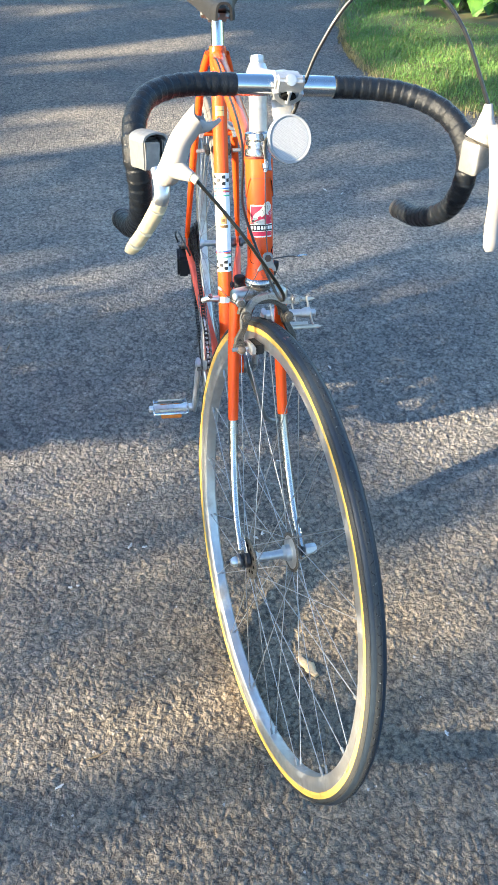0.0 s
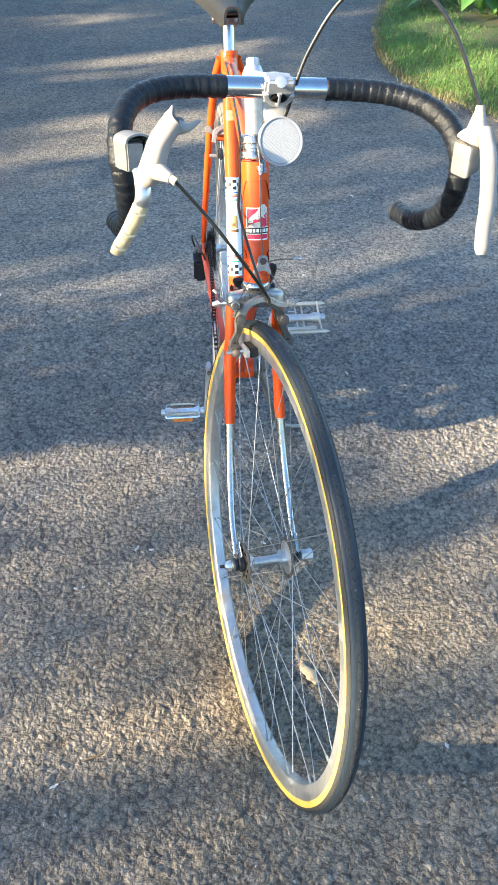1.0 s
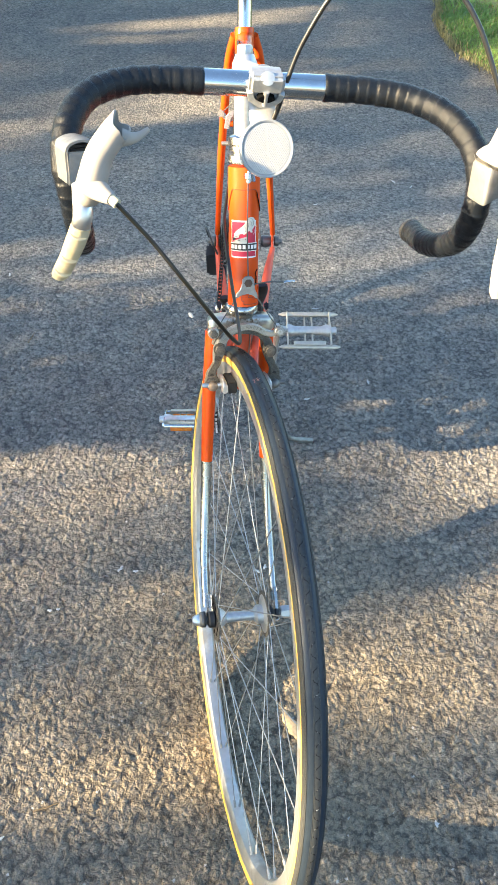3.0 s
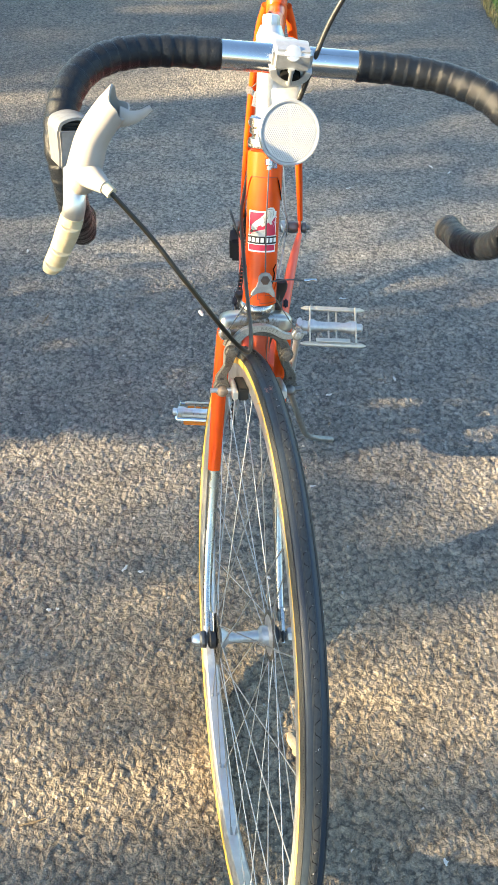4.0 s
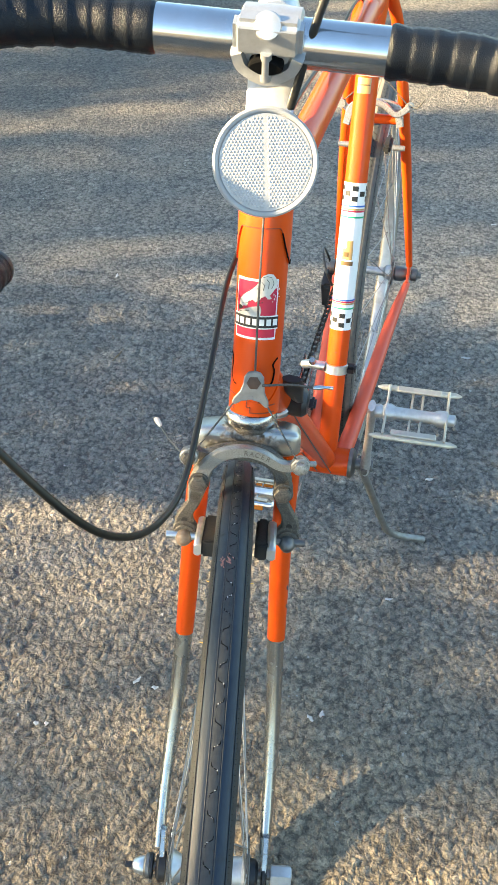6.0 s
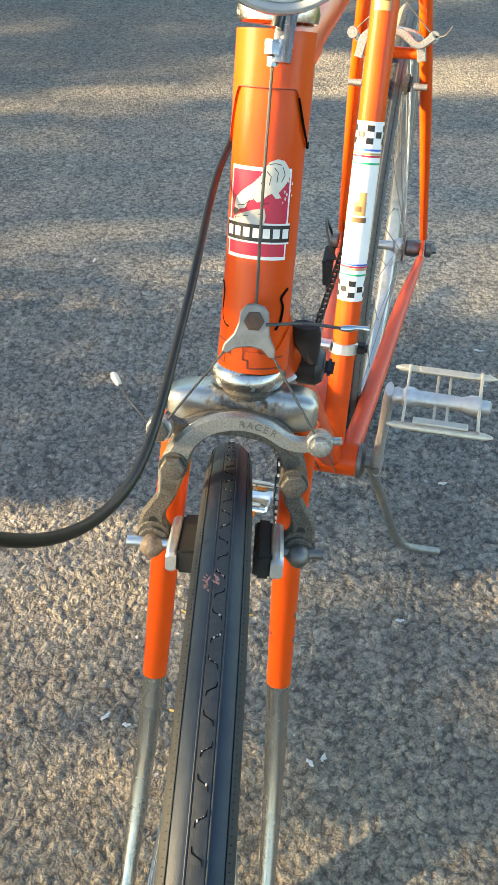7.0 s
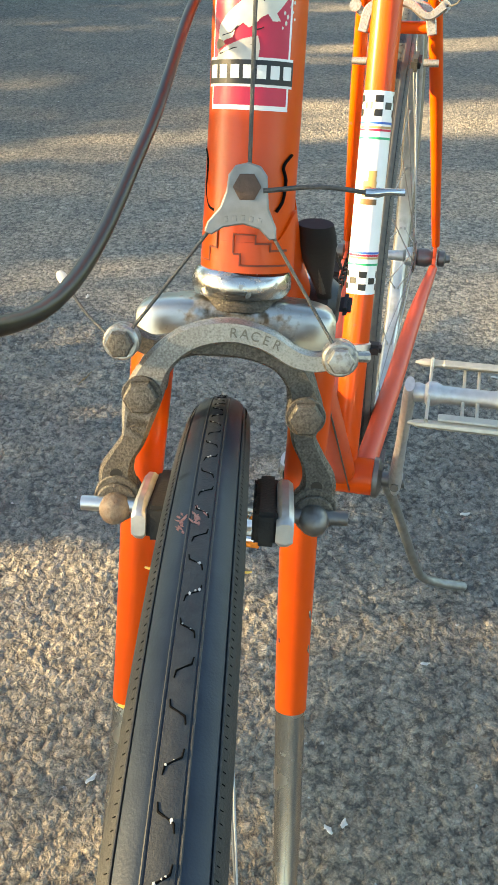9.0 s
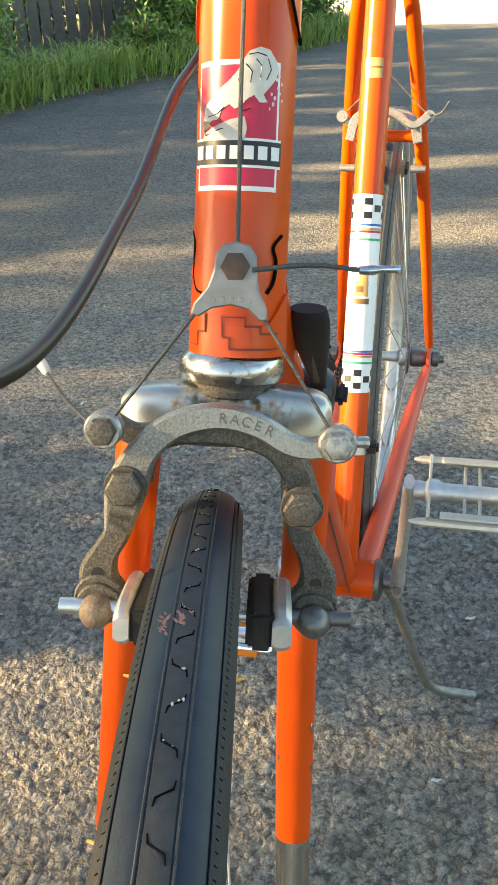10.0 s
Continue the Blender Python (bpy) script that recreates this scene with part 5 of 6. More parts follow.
arm_b = [(0.0362, 0.2975), (0.0375, 0.3080), (0.0345, 0.3180), (0.0302, 0.3270), (0.0302, 0.3363), (0.0275, 0.3480), (0.0184, 0.3580), (0.0018, 0.3622), (-0.0186, 0.3616), (-0.0310, 0.3600), (-0.0407, 0.3640)]
brake = part("front_brake", strap(arm_a[3:], [0.0100, 0.0150, 0.0112, 0.0100, 0.0092, 0.0086, 0.0080, 0.0075, 0.0080], 0.0085, FORK @ pose(0, 0, 0.036)), ARCH, bike, "worn alloy centre-pull front brake caliper, grimy")
part("brake_arm", strap(arm_b[3:], [0.0100, 0.0150, 0.0110, 0.0100, 0.0095, 0.0090, 0.0080, 0.0085], 0.0085, FORK @ pose(0, 0, 0.0265)), GRIMY, brake, "grimy rear arm of the caliper")
for pts, w0, s in ((arm_a, 0.036, -1), (arm_b, 0.031, 1)):
    c = pts[0]
    part("lower_arm", strap([pts[4], pts[3], pts[2], (pts[1][0], pts[1][1] + 0.001), (c[0], c[1] + 0.003)], [0.0125, 0.0098, 0.0098, 0.0138, 0.0145], 0.0085, FORK @ pose(0, 0, w0)), GRIMY, brake, "grimy lower arm")
    part("arm_slot", lathe([(0.0024, 0.0), (0.0024, 0.0003)], fork_pt(c[0] + 0.0004 * s, c[1] + 0.0105, w0 + 0.0084), F_W, 16), CHAIN, brake, "dark slot in the arm")
    part("arm_eye", lathe([(0.0088, 0.0), (0.0092, 0.001), (0.0092, 0.0085), (0.0086, 0.0092)], fork_pt(c[0], c[1] + 0.001, w0), F_W, 20), GRIMY, brake)
    part("washer", lathe([(0.0080, 0.0), (0.0082, 0.0006), (0.0082, 0.0016), (0.0076, 0.0022)], fork_pt(c[0], c[1] - 0.001, w0 + 0.009), F_W, 20), GRIMY, brake)
    part("eyebolt", lathe([(0.0058, 0.0), (0.0062, 0.002), (0.0060, 0.005), (0.0048, 0.008), (0.0027, 0.0096), (0.0005, 0.010)], fork_pt(c[0], c[1] - 0.002, w0 + 0.0105), F_W, 20), RUST if s < 0 else STEEL, brake, "rusty domed eyebolt" if s < 0 else "dark domed eyebolt")
    part("pad_post", sweep([fork_pt(c[0] + 0.0135 * s, c[1] - 0.001, w0 + 0.012), fork_pt(c[0] - 0.012 * s, c[1] - 0.001, w0 + 0.012)], 0.0030, 14), ALLOY if s < 0 else STEEL, brake, "metal pad post")
# the backing bridge behind the arms
bridge_line = [(-0.0330, 0.3420), (-0.0290, 0.3540), (-0.0180, 0.3600), (0.0, 0.3620), (0.0165, 0.3590), (0.0265, 0.3500), (0.0300, 0.3380)]
part("brake_bridge", strap(bridge_line, [0.014, 0.0115, 0.011, 0.012, 0.011, 0.0115, 0.014], 0.010, FORK @ pose(0, 0, 0.0165)), GRIMY, brake, "grimy backing bridge")
for (u, v), r, mat in (((-0.0330, 0.3435), 0.0068, GRIMY), ((0.0300, 0.3385), 0.0068, GRIMY)):
    part("pivot_washer", lathe([(r * 1.12, 0), (r * 1.15, 0.001), (r * 1.1, 0.002)], fork_pt(u, v, 0.0435), F_W, 24), GRIMY, brake)
    part("pivot_bolt", hexbolt(fork_pt(u, v, 0.0450), F_W, r, 0.0045), GRIMY, brake, "grimy hexagonal pivot bolt")
for (u, v), mat in (((-0.0407, 0.3640), GRIMY), ((0.0412, 0.3622), ALLOY_DULL)):
    part("cable_anchor", lathe([(0.0062, -0.004), (0.0068, -0.003), (0.0068, 0.0035), (0.0060, 0.0045)], fork_pt(u, v, 0.0430), F_W, 24), ALLOY_DULL, brake, "round straddle cable anchor")
    part("anchor_nut", hexbolt(fork_pt(u, v, 0.0475), F_W, 0.0052, 0.0040), mat, brake)
part("anchor_stub", sweep([fork_pt(0.046, 0.3622, 0.040), fork_pt(0.0525, 0.3618, 0.038)], 0.0022, 10), ALLOY_DULL, brake)
for s, u in ((-1, -0.0215), (1, 0.0172)):
    # brake block in its shoe
    place = FORK @ pose(u, 0.3010, 0.0490)
    part("brake_block", rbox((0.0085 if s > 0 else 0.0120, 0.0140, 0.040), place, 0.0015), PAD_RUBBER, brake, "black rubber brake block")
    if s > 0:
        for k in range(4):
            part("block_rib", rbox((0.0022, 0.0130, 0.0062), FORK @ pose(u - 0.0042 * s, 0.3010, 0.0345 + 0.0097 * k), 0.0009), PAD_RUBBER, brake)
    part("pad_shoe", strap([(0.0280, 0.3005), (0.0300, 0.3005), (0.036, 0.3005), (0.049, 0.3005), (0.062, 0.3005), (0.068, 0.3005), (0.0700, 0.3005)], [0.008, 0.012, 0.0160, 0.0170, 0.0160, 0.012, 0.008], 0.0066 if s > 0 else 0.0054, FORK @ Matrix.Translation((u + (0.0037 if s > 0 else -0.0114), 0, 0)) @ Matrix(((0, 0, 1), (0, 1, 0), (1, 0, 0))).transposed().to_4x4()), STEM, brake, "pale silver brake shoe")
# the word cut into the arch, its letters in a darker tone
LETTER_CUT = material("dark_letter_alloy", (0.17, 0.155, 0.13), 0.5, 0.6, scale=300)
def letter(ch, size):
    cu = bpy.data.curves.new("letter", "FONT")
    cu.body, cu.size, cu.extrude, cu.align_x, cu.align_y = ch, size, 0.0002, "CENTER", "CENTER"
    tmp = bpy.data.objects.new("letter", cu)
    me = bpy.data.meshes.new_from_object(tmp)
    bpy.data.objects.remove(tmp)
    me.materials.append(LETTER_CUT)
    return me


for k, ch in enumerate("RACER"):
    u = 0.0010 + 0.0041 * k
    piece("letter", letter(ch, 0.0052), brake, FORK @ pose(u, 0.3694 - 0.00027 * k ** 1.9, 0.0447, 0, 0, -2 - 5.5 * k))

# straddle carrier, wires
CARRY = HEAD @ pose(0.0025, 0, 0.0325, 0, 8, 0)
outline = [(0.0030, 0.4300), (-0.0015, 0.4288), (-0.0040, 0.4255), (-0.0046, 0.4200), (-0.0066, 0.4140), (-0.0112, 0.4085), (-0.0122, 0.4050), (-0.0095, 0.4038), (-0.0050, 0.4068), (0.0020, 0.4082), (0.0080, 0.4068), (0.0120, 0.4030), (0.0145, 0.4035), (0.0142, 0.4075), (0.0112, 0.4140), (0.0105, 0.4200), (0.0100, 0.4255), (0.0075, 0.4288)]
carrier = part("cable_carrier", plate(outline, 0.0032, CARRY, 0.0006), SHOE, bike, "silver straddle cable carrier")
part("carrier_bolt", hexbolt(on(CARRY, 0.0030, 0.4215, 0.0031), mix_way(CARRY, 0, 0, 1), 0.0052, 0.0010, dome=0), BOLT_BROWN, carrier, "rusty hexagonal carrier bolt")
part("carrier_nut", lathe([(0.004, -0.009), (0.0045, -0.008), (0.0045, 0.0), (0.004, 0.0)], on(CARRY, 0.0030, 0.4215, 0.0), mix_way(CARRY, 0, 0, 1), 12), STEEL, carrier)
for k in range(5):
    part("mark_bar", rbox((0.0014, 0.0019, 0.0003), CARRY @ pose(-0.0042 + 0.0031 * k, 0.4098 + 0.0004 * (2 - abs(k - 2)), 0.0032, 0, 0, 10 - 5 * k), 0.0001, seg=1), SHOE, carrier)
wa, wb_, wc, wd = fork_pt(-0.0395, 0.3655, 0.0465), on(CARRY, -0.0095, 0.4065, 0.0015), on(CARRY, 0.0125, 0.4055, 0.0015), fork_pt(0.0405, 0.3640, 0.0465)
part("straddle_wire", sweep([wa, wb_, on(CARRY, -0.004, 0.411, -0.001), on(CARRY, 0.008, 0.411, -0.001), wc, wd], 0.00068, 8), WIRE, carrier, "braided straddle wire")
part("brake_wire", sweep([on(CARRY, 0.0032, 0.4215, -0.0015), on(CARRY, 0.0032, 0.432, -0.0012), on(HEAD, 0.0040, 0.480, 0.0270), on(HEAD, 0.0045, 0.537, 0.0285)], 0.0008, 8), WIRE, carrier, "braided brake wire down the head tube")
tail = on(CARRY, 0.009, 0.4205, 0.0045)
wire_end = part("loose_wire", sweep(smooth([tail, Vector((0.030, 0.975, 0.7530)), Vector((0.047, 0.978, 0.7508))], 5), 0.0009, 8), WIRE, bike, "loose end of brake wire with crimped tip")
part("wire_tip", sweep([Vector((0.046, 0.978, 0.7508)), Vector((0.0505, 0.979, 0.7507)), Vector((0.0535, 0.980, 0.7508)), Vector((0.0600, 0.980, 0.7510))], [0.0014, 0.0018, 0.0012, 0.0013], 10), CHROME_CLEAN, wire_end, "crimped silver tip")
stray = part("stray_wire", sweep(smooth([fork_pt(-0.0440, 0.3650, 0.0465), Vector((-0.0545, 0.948, 0.7085)), Vector((-0.0600, 0.951, 0.7140)), Vector((-0.0635, 0.9535, 0.7168))], 6), 0.0006, 6), WIRE, bike, "thin stray wire with pale end sleeve")
part("end_sleeve", sweep([Vector((-0.0626, 0.9530, 0.7162)), Vector((-0.0634, 0.9536, 0.7168)), Vector((-0.0662, 0.9560, 0.7188)), Vector((-0.0674, 0.9572, 0.7197))], [0.0012, 0.0018, 0.0021, 0.0013], 12), PAINT_PALE, stray, "pale crimped end sleeve")

# ---- cable stop, reflector ----
stop = part("cable_stop", strap([(0, 0), (0, 0.012), (0, 0.022), (0, 0.040)], [0.016, 0.012, 0.009, 0.009], 0.0022, Matrix.Translation(on(HEAD, 0.0085, 0.575, 0.015)) @ Matrix((mix_way(HEAD, 1, 0, 0), mix_way(HEAD, 0, -0.93, 0.36), mix_way(HEAD, 0, 0.36, 0.93))).transposed().to_4x4()), CHROME, bike, "chrome cable stop bracket under the headset nut")
part("stop_nut", lathe([(0.0040, 0), (0.0044, 0.001), (0.0044, 0.006), (0.0028, 0.007), (0.0028, 0.011)], on(HEAD, 0.0045, 0.5475, 0.0285), mix_way(HEAD, 0, -1, 0), 8), CHROME, stop)
REF_AT, REF_WAY = Vector((0.021, 0.940, 0.931)), Vector((0.26, -0.90, 0.36)).normalized()
RX = Vector((0, 0, 1)).cross(REF_WAY).normalized()
RM = Matrix.Translation(REF_AT) @ Matrix((RX, REF_WAY.cross(RX), REF_WAY)).transposed().to_4x4()
reflector = part("reflector", lathe([(0.0255, -0.010), (0.0283, -0.007), (0.0292, -0.002), (0.0290, 0.0006), (0.0280, 0.0014), (0.0266, 0.0013), (0.0260, 0.0009), (0.0255, 0.0)], REF_AT, REF_WAY, 56), REFLECT_EDGE, bike, "round clear prismatic reflector in a white plastic rim")
part("reflector_lens", lathe([(0.0254, 0.0), (0.0254, 0.0008), (0.0, 0.0008)], REF_AT, REF_WAY, 48), REFLECT, reflector, "clear prismatic lens")
dots = bmesh.new()
cell = 0.0019
for i in range(-16, 17):
    for j in range(-16, 17):
        x, y = cell * (i + 0.5 * (j % 2)), cell * 0.866 * j
        if math.hypot(x, y) < 0.0240 and abs(x) > 0.0012:
            ring = [RM @ Vector((x + 0.00094 * math.cos(a), y + 0.00094 * math.sin(a), 0.0008)) for a in (math.pi / 6 + k * math.pi / 3 for k in range(6))]
            tip = dots.verts.new(RM @ Vector((x, y, 0.00108)))
            vs = [dots.verts.new(q) for q in ring]
            for k in range(6):
                dots.faces.new((vs[k], vs[(k + 1) % 6], tip))
part("prism_field", dots, REFLECT, reflector, "field of small hexagonal prisms", sharp=8)
part("reflector_bolt", lathe([(0.003, -0.024), (0.003, -0.009)], REF_AT, REF_WAY, 10), CHROME, reflector)
part("reflector_bracket", sweep([TURN_BARS @ Vector((0.006, 0.985, 0.975)), TURN_BARS @ Vector((0.006, 0.972, 0.955)), TURN_BARS @ Vector((0.007, 0.960, 0.940)), REF_AT - REF_WAY * 0.012], 0.0135, 12, up=(0, -0.8, 0.6), flat=0.13), STEM, reflector, "flat grey bracket")

# ---- stem and handlebar ----
CL = Vector((0.006, 0.9705, 0.9855))
BM = TURN_BARS @ Matrix.Translation(CL) @ pose(0, 0, 0, 0, 2.6, 0)


def bar_pt(x, y, z):
    return on(BM, x, y, z)


quill_top = on(HEAD, 0, 0.668, 0)
stem = part("stem", sweep([on(HEAD, 0, 0.578, 0), on(HEAD, 0, 0.632, 0), on(HEAD, 0, 0.648, 0), on(HEAD, 0, 0.662, 0), on(HEAD, 0, 0.672, 0)], [0.0120, 0.0122, 0.0150, 0.0145, 0.0105], 28), STEM, bike, "pale alloy handlebar stem")
part("stem_bolt", lathe([(0.0085, 0.670), (0.0090, 0.671), (0.0088, 0.679), (0.0080, 0.6815), (0.004, 0.6825)], P0, AXIS, 8), STEM, stem, "faceted expander bolt")
ext0, ext1 = on(BARS, 0, 0.655, 0.004), bar_pt(0, 0.014, 0.0)
part("stem_extension", sweep([ext0, ext0.lerp(ext1, 0.3), ext0.lerp(ext1, 0.75), ext1], [0.0125, 0.0120, 0.0125, 0.0155], 24, up=(0, 0.3, 0.95), flat=0.95), STEM, stem)
part("stem_clamp", lathe([(0.0150, -0.0160), (0.0168, -0.0150), (0.0172, -0.006), (0.0172, 0.006), (0.0168, 0.0150), (0.0150, 0.0160)], bar_pt(0, 0, 0), mix_way(BM, 1, 0, 0), 32), STEM, stem, "pale alloy bar clamp")
lug_m = BM @ pose(0, -0.0140, 0.000, 18, 0, 0)
part("clamp_ear", rbox((0.036, 0.014, 0.020), lug_m @ pose(0, -0.001, 0.0085), 0.0034, seg=3), STEM, stem)
part("clamp_ear", strap([(-0.0160, 0.004), (-0.0125, -0.004), (0.0, -0.0100), (0.0125, -0.004), (0.0160, 0.004)], [0.0075, 0.0075, 0.0075, 0.0075, 0.0075], 0.013, lug_m @ pose(0, -0.0075, -0.0045) @ Matrix(((1, 0, 0), (0, 0, 1), (0, -1, 0))).transposed().to_4x4() @ pose(0, 0, -0.013)), STEM, stem)
part("clamp_gap", plate([(0.0092 * math.cos(a), 0.0050 * math.sin(a) * (1 - 0.25 * abs(math.cos(a)))) for a in (2 * math.pi * k / 24 for k in range(24))], 0.010, lug_m @ pose(0, -0.0035, -0.0045) @ Matrix(((1, 0, 0), (0, 0, 1), (0, -1, 0))).transposed().to_4x4() @ pose(0, 0, -0.003)), GROOVE, stem, "dark gap of the clamp")
part("clamp_bolt", sweep([on(lug_m, 0, -0.0082, -0.013), on(lug_m, 0, -0.0082, 0.003)], 0.0030, 14), STEM, stem)
part("clamp_bolt_head", lathe([(0.0070, -0.0012), (0.0072, -0.0006), (0.0066, 0.0004), (0.004, 0.0009)], on(lug_m, 0, -0.0055, 0.0165), mix_way(lug_m, 0, -0.75, 0.66), 20), STEM, stem)

bends = {1: [(0.062, 0, 0), (0.105, -0.002, 0), (0.147, -0.014, -0.001), (0.181, -0.040, -0.006), (0.203, -0.072, -0.020), (0.212, -0.099, -0.046), (0.214, -0.104, -0.080)],
         -1: [(0.062, 0, 0), (0.105, -0.002, 0), (0.145, -0.014, -0.001), (0.176, -0.040, -0.006), (0.192, -0.072, -0.020), (0.196, -0.099, -0.046), (0.190, -0.104, -0.080)]}
drops = {1: [(0.215, -0.086, -0.117), (0.213, -0.052, -0.146), (0.209, -0.004, -0.170), (0.205, 0.044, -0.180)], -1: [(0.186, -0.087, -0.122), (0.186, -0.051, -0.155), (0.189, -0.010, -0.177), (0.193, 0.037, -0.189)]}
handlebar = part("handlebar", sweep([bar_pt(-0.075, 0, 0), bar_pt(0.075, 0, 0)], 0.0127, 28), CHROME_CLEAN, bike, "drop handlebar with bright bare centre")
for s in (-1, 1):
    line = [Vector((s * x, y, z)) for x, y, z in bends[s] + drops[s]]
    soft = smooth(line, 32)
    dist, pts, rad = 0.0, [], []
    for i, q in enumerate(soft):
        if i:
            dist += (q - soft[i - 1]).length
        ph = (dist / 0.0110) % 1.0
        pts.append(on(BM, *q))
        rad.append(0.0131 + 0.0011 * min(1.0, ph * 6) * (1 - 0.85 * ph) + 0.0003 * math.sin(dist * 310 + s))
    part("bar_tape", sweep(pts, rad, 20), TAPE, handlebar, "black wrapped bar tape with a dull sheen", sharp=40)
    e = (pts[-1] - pts[-2]).normalized()
    part("bar_plug", lathe([(0.0138, -0.002), (0.0146, 0.0), (0.0138, 0.004), (0.0095, 0.006), (0.0085, 0.004), (0.0005, 0.004)], pts[-1], e, 24), BLACK, handlebar, "black bar end plug")

# ---- brake levers ----
right_body = bmesh.new()
RM_BODY = BM @ Matrix.Translation((0.2130, -0.120, -0.036)) @ pose(0, 0, 0, -6, 0, 14)
rows = []
for f, k in ((0.0, 0.90), (0.02, 0.97), (0.08, 1.0), (0.35, 1.0), (0.7, 1.0), (0.92, 1.0), (1.0, 0.92)):
    ring = []
    for n in range(32):
        a = 2 * math.pi * n / 32
        x = 0.0138 * k * (0.80 + 0.20 * f) * math.copysign(abs(math.cos(a)) ** 0.28, math.cos(a)) - 0.002 * (1 - f)
        y = 0.0165 * k * math.copysign(abs(math.sin(a)) ** 0.28, math.sin(a))
        ring.append(RM_BODY @ Vector((x, y, 0.034 * (f - 0.5) + (0.30 + 0.25 * (1 - f)) * x)))
    rows.append(ring)
rings(right_body, rows)
lever_r = part("brake_lever", right_body, SHOE, bike, "silver brake lever with white rubber hood and white blade")
part("lever_hood", sweep(smooth([bar_pt(0.2200, -0.1080, 0.0110), bar_pt(0.2195, -0.1100, 0.0000), bar_pt(0.2175, -0.1170, -0.0100), bar_pt(0.2130, -0.1200, -0.0190), bar_pt(0.2120, -0.1205, -0.0215)], 6), [0.0062, 0.0095, 0.0140, 0.0188, 0.0190], 24), WHITE_RUBBER, lever_r, "white rubber hood")
part("hood_seam", sweep([bar_pt(0.2120 + 0.0193 * math.cos(a), -0.1205 + 0.0193 * math.sin(a), -0.0215 - 0.004 * math.cos(a)) for a in (2 * math.pi * k / 24 for k in range(25))], 0.0006, 6), GRIMY, lever_r, "dark rim of the hood")
part("hood_nipple", lathe([(0.0058, 0), (0.0062, 0.002), (0.0052, 0.008), (0.0044, 0.0095)], bar_pt(0.2200, -0.1080, 0.0080), mix_way(BM, -0.08, 0.2, 1), 14), WHITE_RUBBER, lever_r)
part("lever_blade", sweep(smooth([bar_pt(0.2195, -0.130, 0.000), bar_pt(0.2225, -0.153, -0.030), bar_pt(0.2252, -0.170, -0.072), bar_pt(0.2250, -0.178, -0.104), bar_pt(0.2248, -0.186, -0.124), bar_pt(0.2248, -0.189, -0.131)], 7), [0.0080, 0.0106, 0.0102, 0.0099, 0.0094, 0.006], 18, up=(0.1, -1, 0.2), flat=0.5), WHITE_RUBBER, lever_r, "white covered lever blade")

m_l = BM @ Matrix.Translation((-0.1825, -0.124, -0.038)) @ pose(0, 0, 0, -12, 0, 20) @ Matrix.Diagonal((1.0, 1.0, 0.80, 1.0))
body = bmesh.new()
rbox((0.0040, 0.036, 0.038), m_l @ pose(-0.0140, -0.001, 0.001), 0.0018, body)
rbox((0.0190, 0.0035, 0.036), m_l @ pose(-0.0060, -0.0170, 0.000, 0, 4, 0), 0.0016, body)
rbox((0.029, 0.0040, 0.042), m_l @ pose(0, 0.015, 0), 0.0018, body)
rbox((0.0035, 0.026, 0.036), m_l @ pose(0.0135, 0.003, 0.001), 0.0016, body)
strap([(-0.0145, -0.003), (-0.011, 0.0045), (0.0, 0.0080), (0.011, 0.0045), (0.0145, -0.003)], [0.0032, 0.0036, 0.0036, 0.0036, 0.0032], 0.034, m_l @ pose(0, 0.017, 0.0205, 90, 0, 0), body)
lever_l = part("brake_lever", body, SHOE, bike, "silver brake lever with slipped white hood and yellowed blade cover")
# black block stands for the shade in the open lever body
part("lever_inside", rbox((0.022, 0.016, 0.038), m_l @ pose(0, 0.003, 0.002), 0.003), BLACK, lever_l, "dark block for the shade inside the lever body")
part("pivot_pin", lathe([(0.0040, 0), (0.0042, 0.003), (0.0032, 0.005)], on(m_l, 0.001, -0.004, 0.008), mix_way(m_l, 0, -1, 0), 14), RUST, lever_l)


def torn_sleeve(points, radii, wall, cut, seg=28):
    """A hollow rubber sleeve, open at its far end, whose rim runs out by cut(direction) there."""
    p = [Vector(q) for q in points]
    n = len(p)
    outer, inner = [], []
    u = Vector((0.31, 0.17, 0.93))
    for i, q in enumerate(p):
        t = i / (n - 1)
        k = min(int(t * (len(radii) - 1)), len(radii) - 2)
        r = radii[k] + (radii[k + 1] - radii[k]) * (t * (len(radii) - 1) - k)
        way = (p[min(i + 1, n - 1)] - p[max(i - 1, 0)]).normalized()
        u = (u - way * u.dot(way)).normalized()
        v = way.cross(u)
        reach = max(0.0, (t - 0.55) / 0.45) ** 2
        for rows, rr in ((outer, r), (inner, r - wall)):
            ring = []
            for m in range(seg):
                a = 2 * math.pi * m / seg
                d = math.cos(a) * v + math.sin(a) * u
                ring.append(q + d * rr + way * cut(d) * reach)
            rows.append(ring)
    return rings(bmesh.new(), outer + inner[::-1][:-3], caps=True)


hood = part("lever_hood", torn_sleeve(smooth([bar_pt(-0.174, -0.170, -0.046), bar_pt(-0.170, -0.184, -0.035), bar_pt(-0.166, -0.190, -0.018), bar_pt(-0.161, -0.190, -0.001), bar_pt(-0.151, -0.189, 0.015), bar_pt(-0.143, -0.188, 0.025)], 7), [0.0100, 0.0135, 0.0128, 0.0120, 0.0116, 0.0112], 0.0016, lambda d: 0.004 * max(0.0, d.dot(Vector((-0.8, 0.1, 0.6)))) - 0.006 * max(0.0, d.dot(Vector((0.45, -0.75, -0.2)))) + 0.002 * math.sin(9 * d.x + 4 * d.z)), WHITE_RUBBER, lever_l, "white rubber hood slipped off its lever body, torn open at the end", sharp=50)
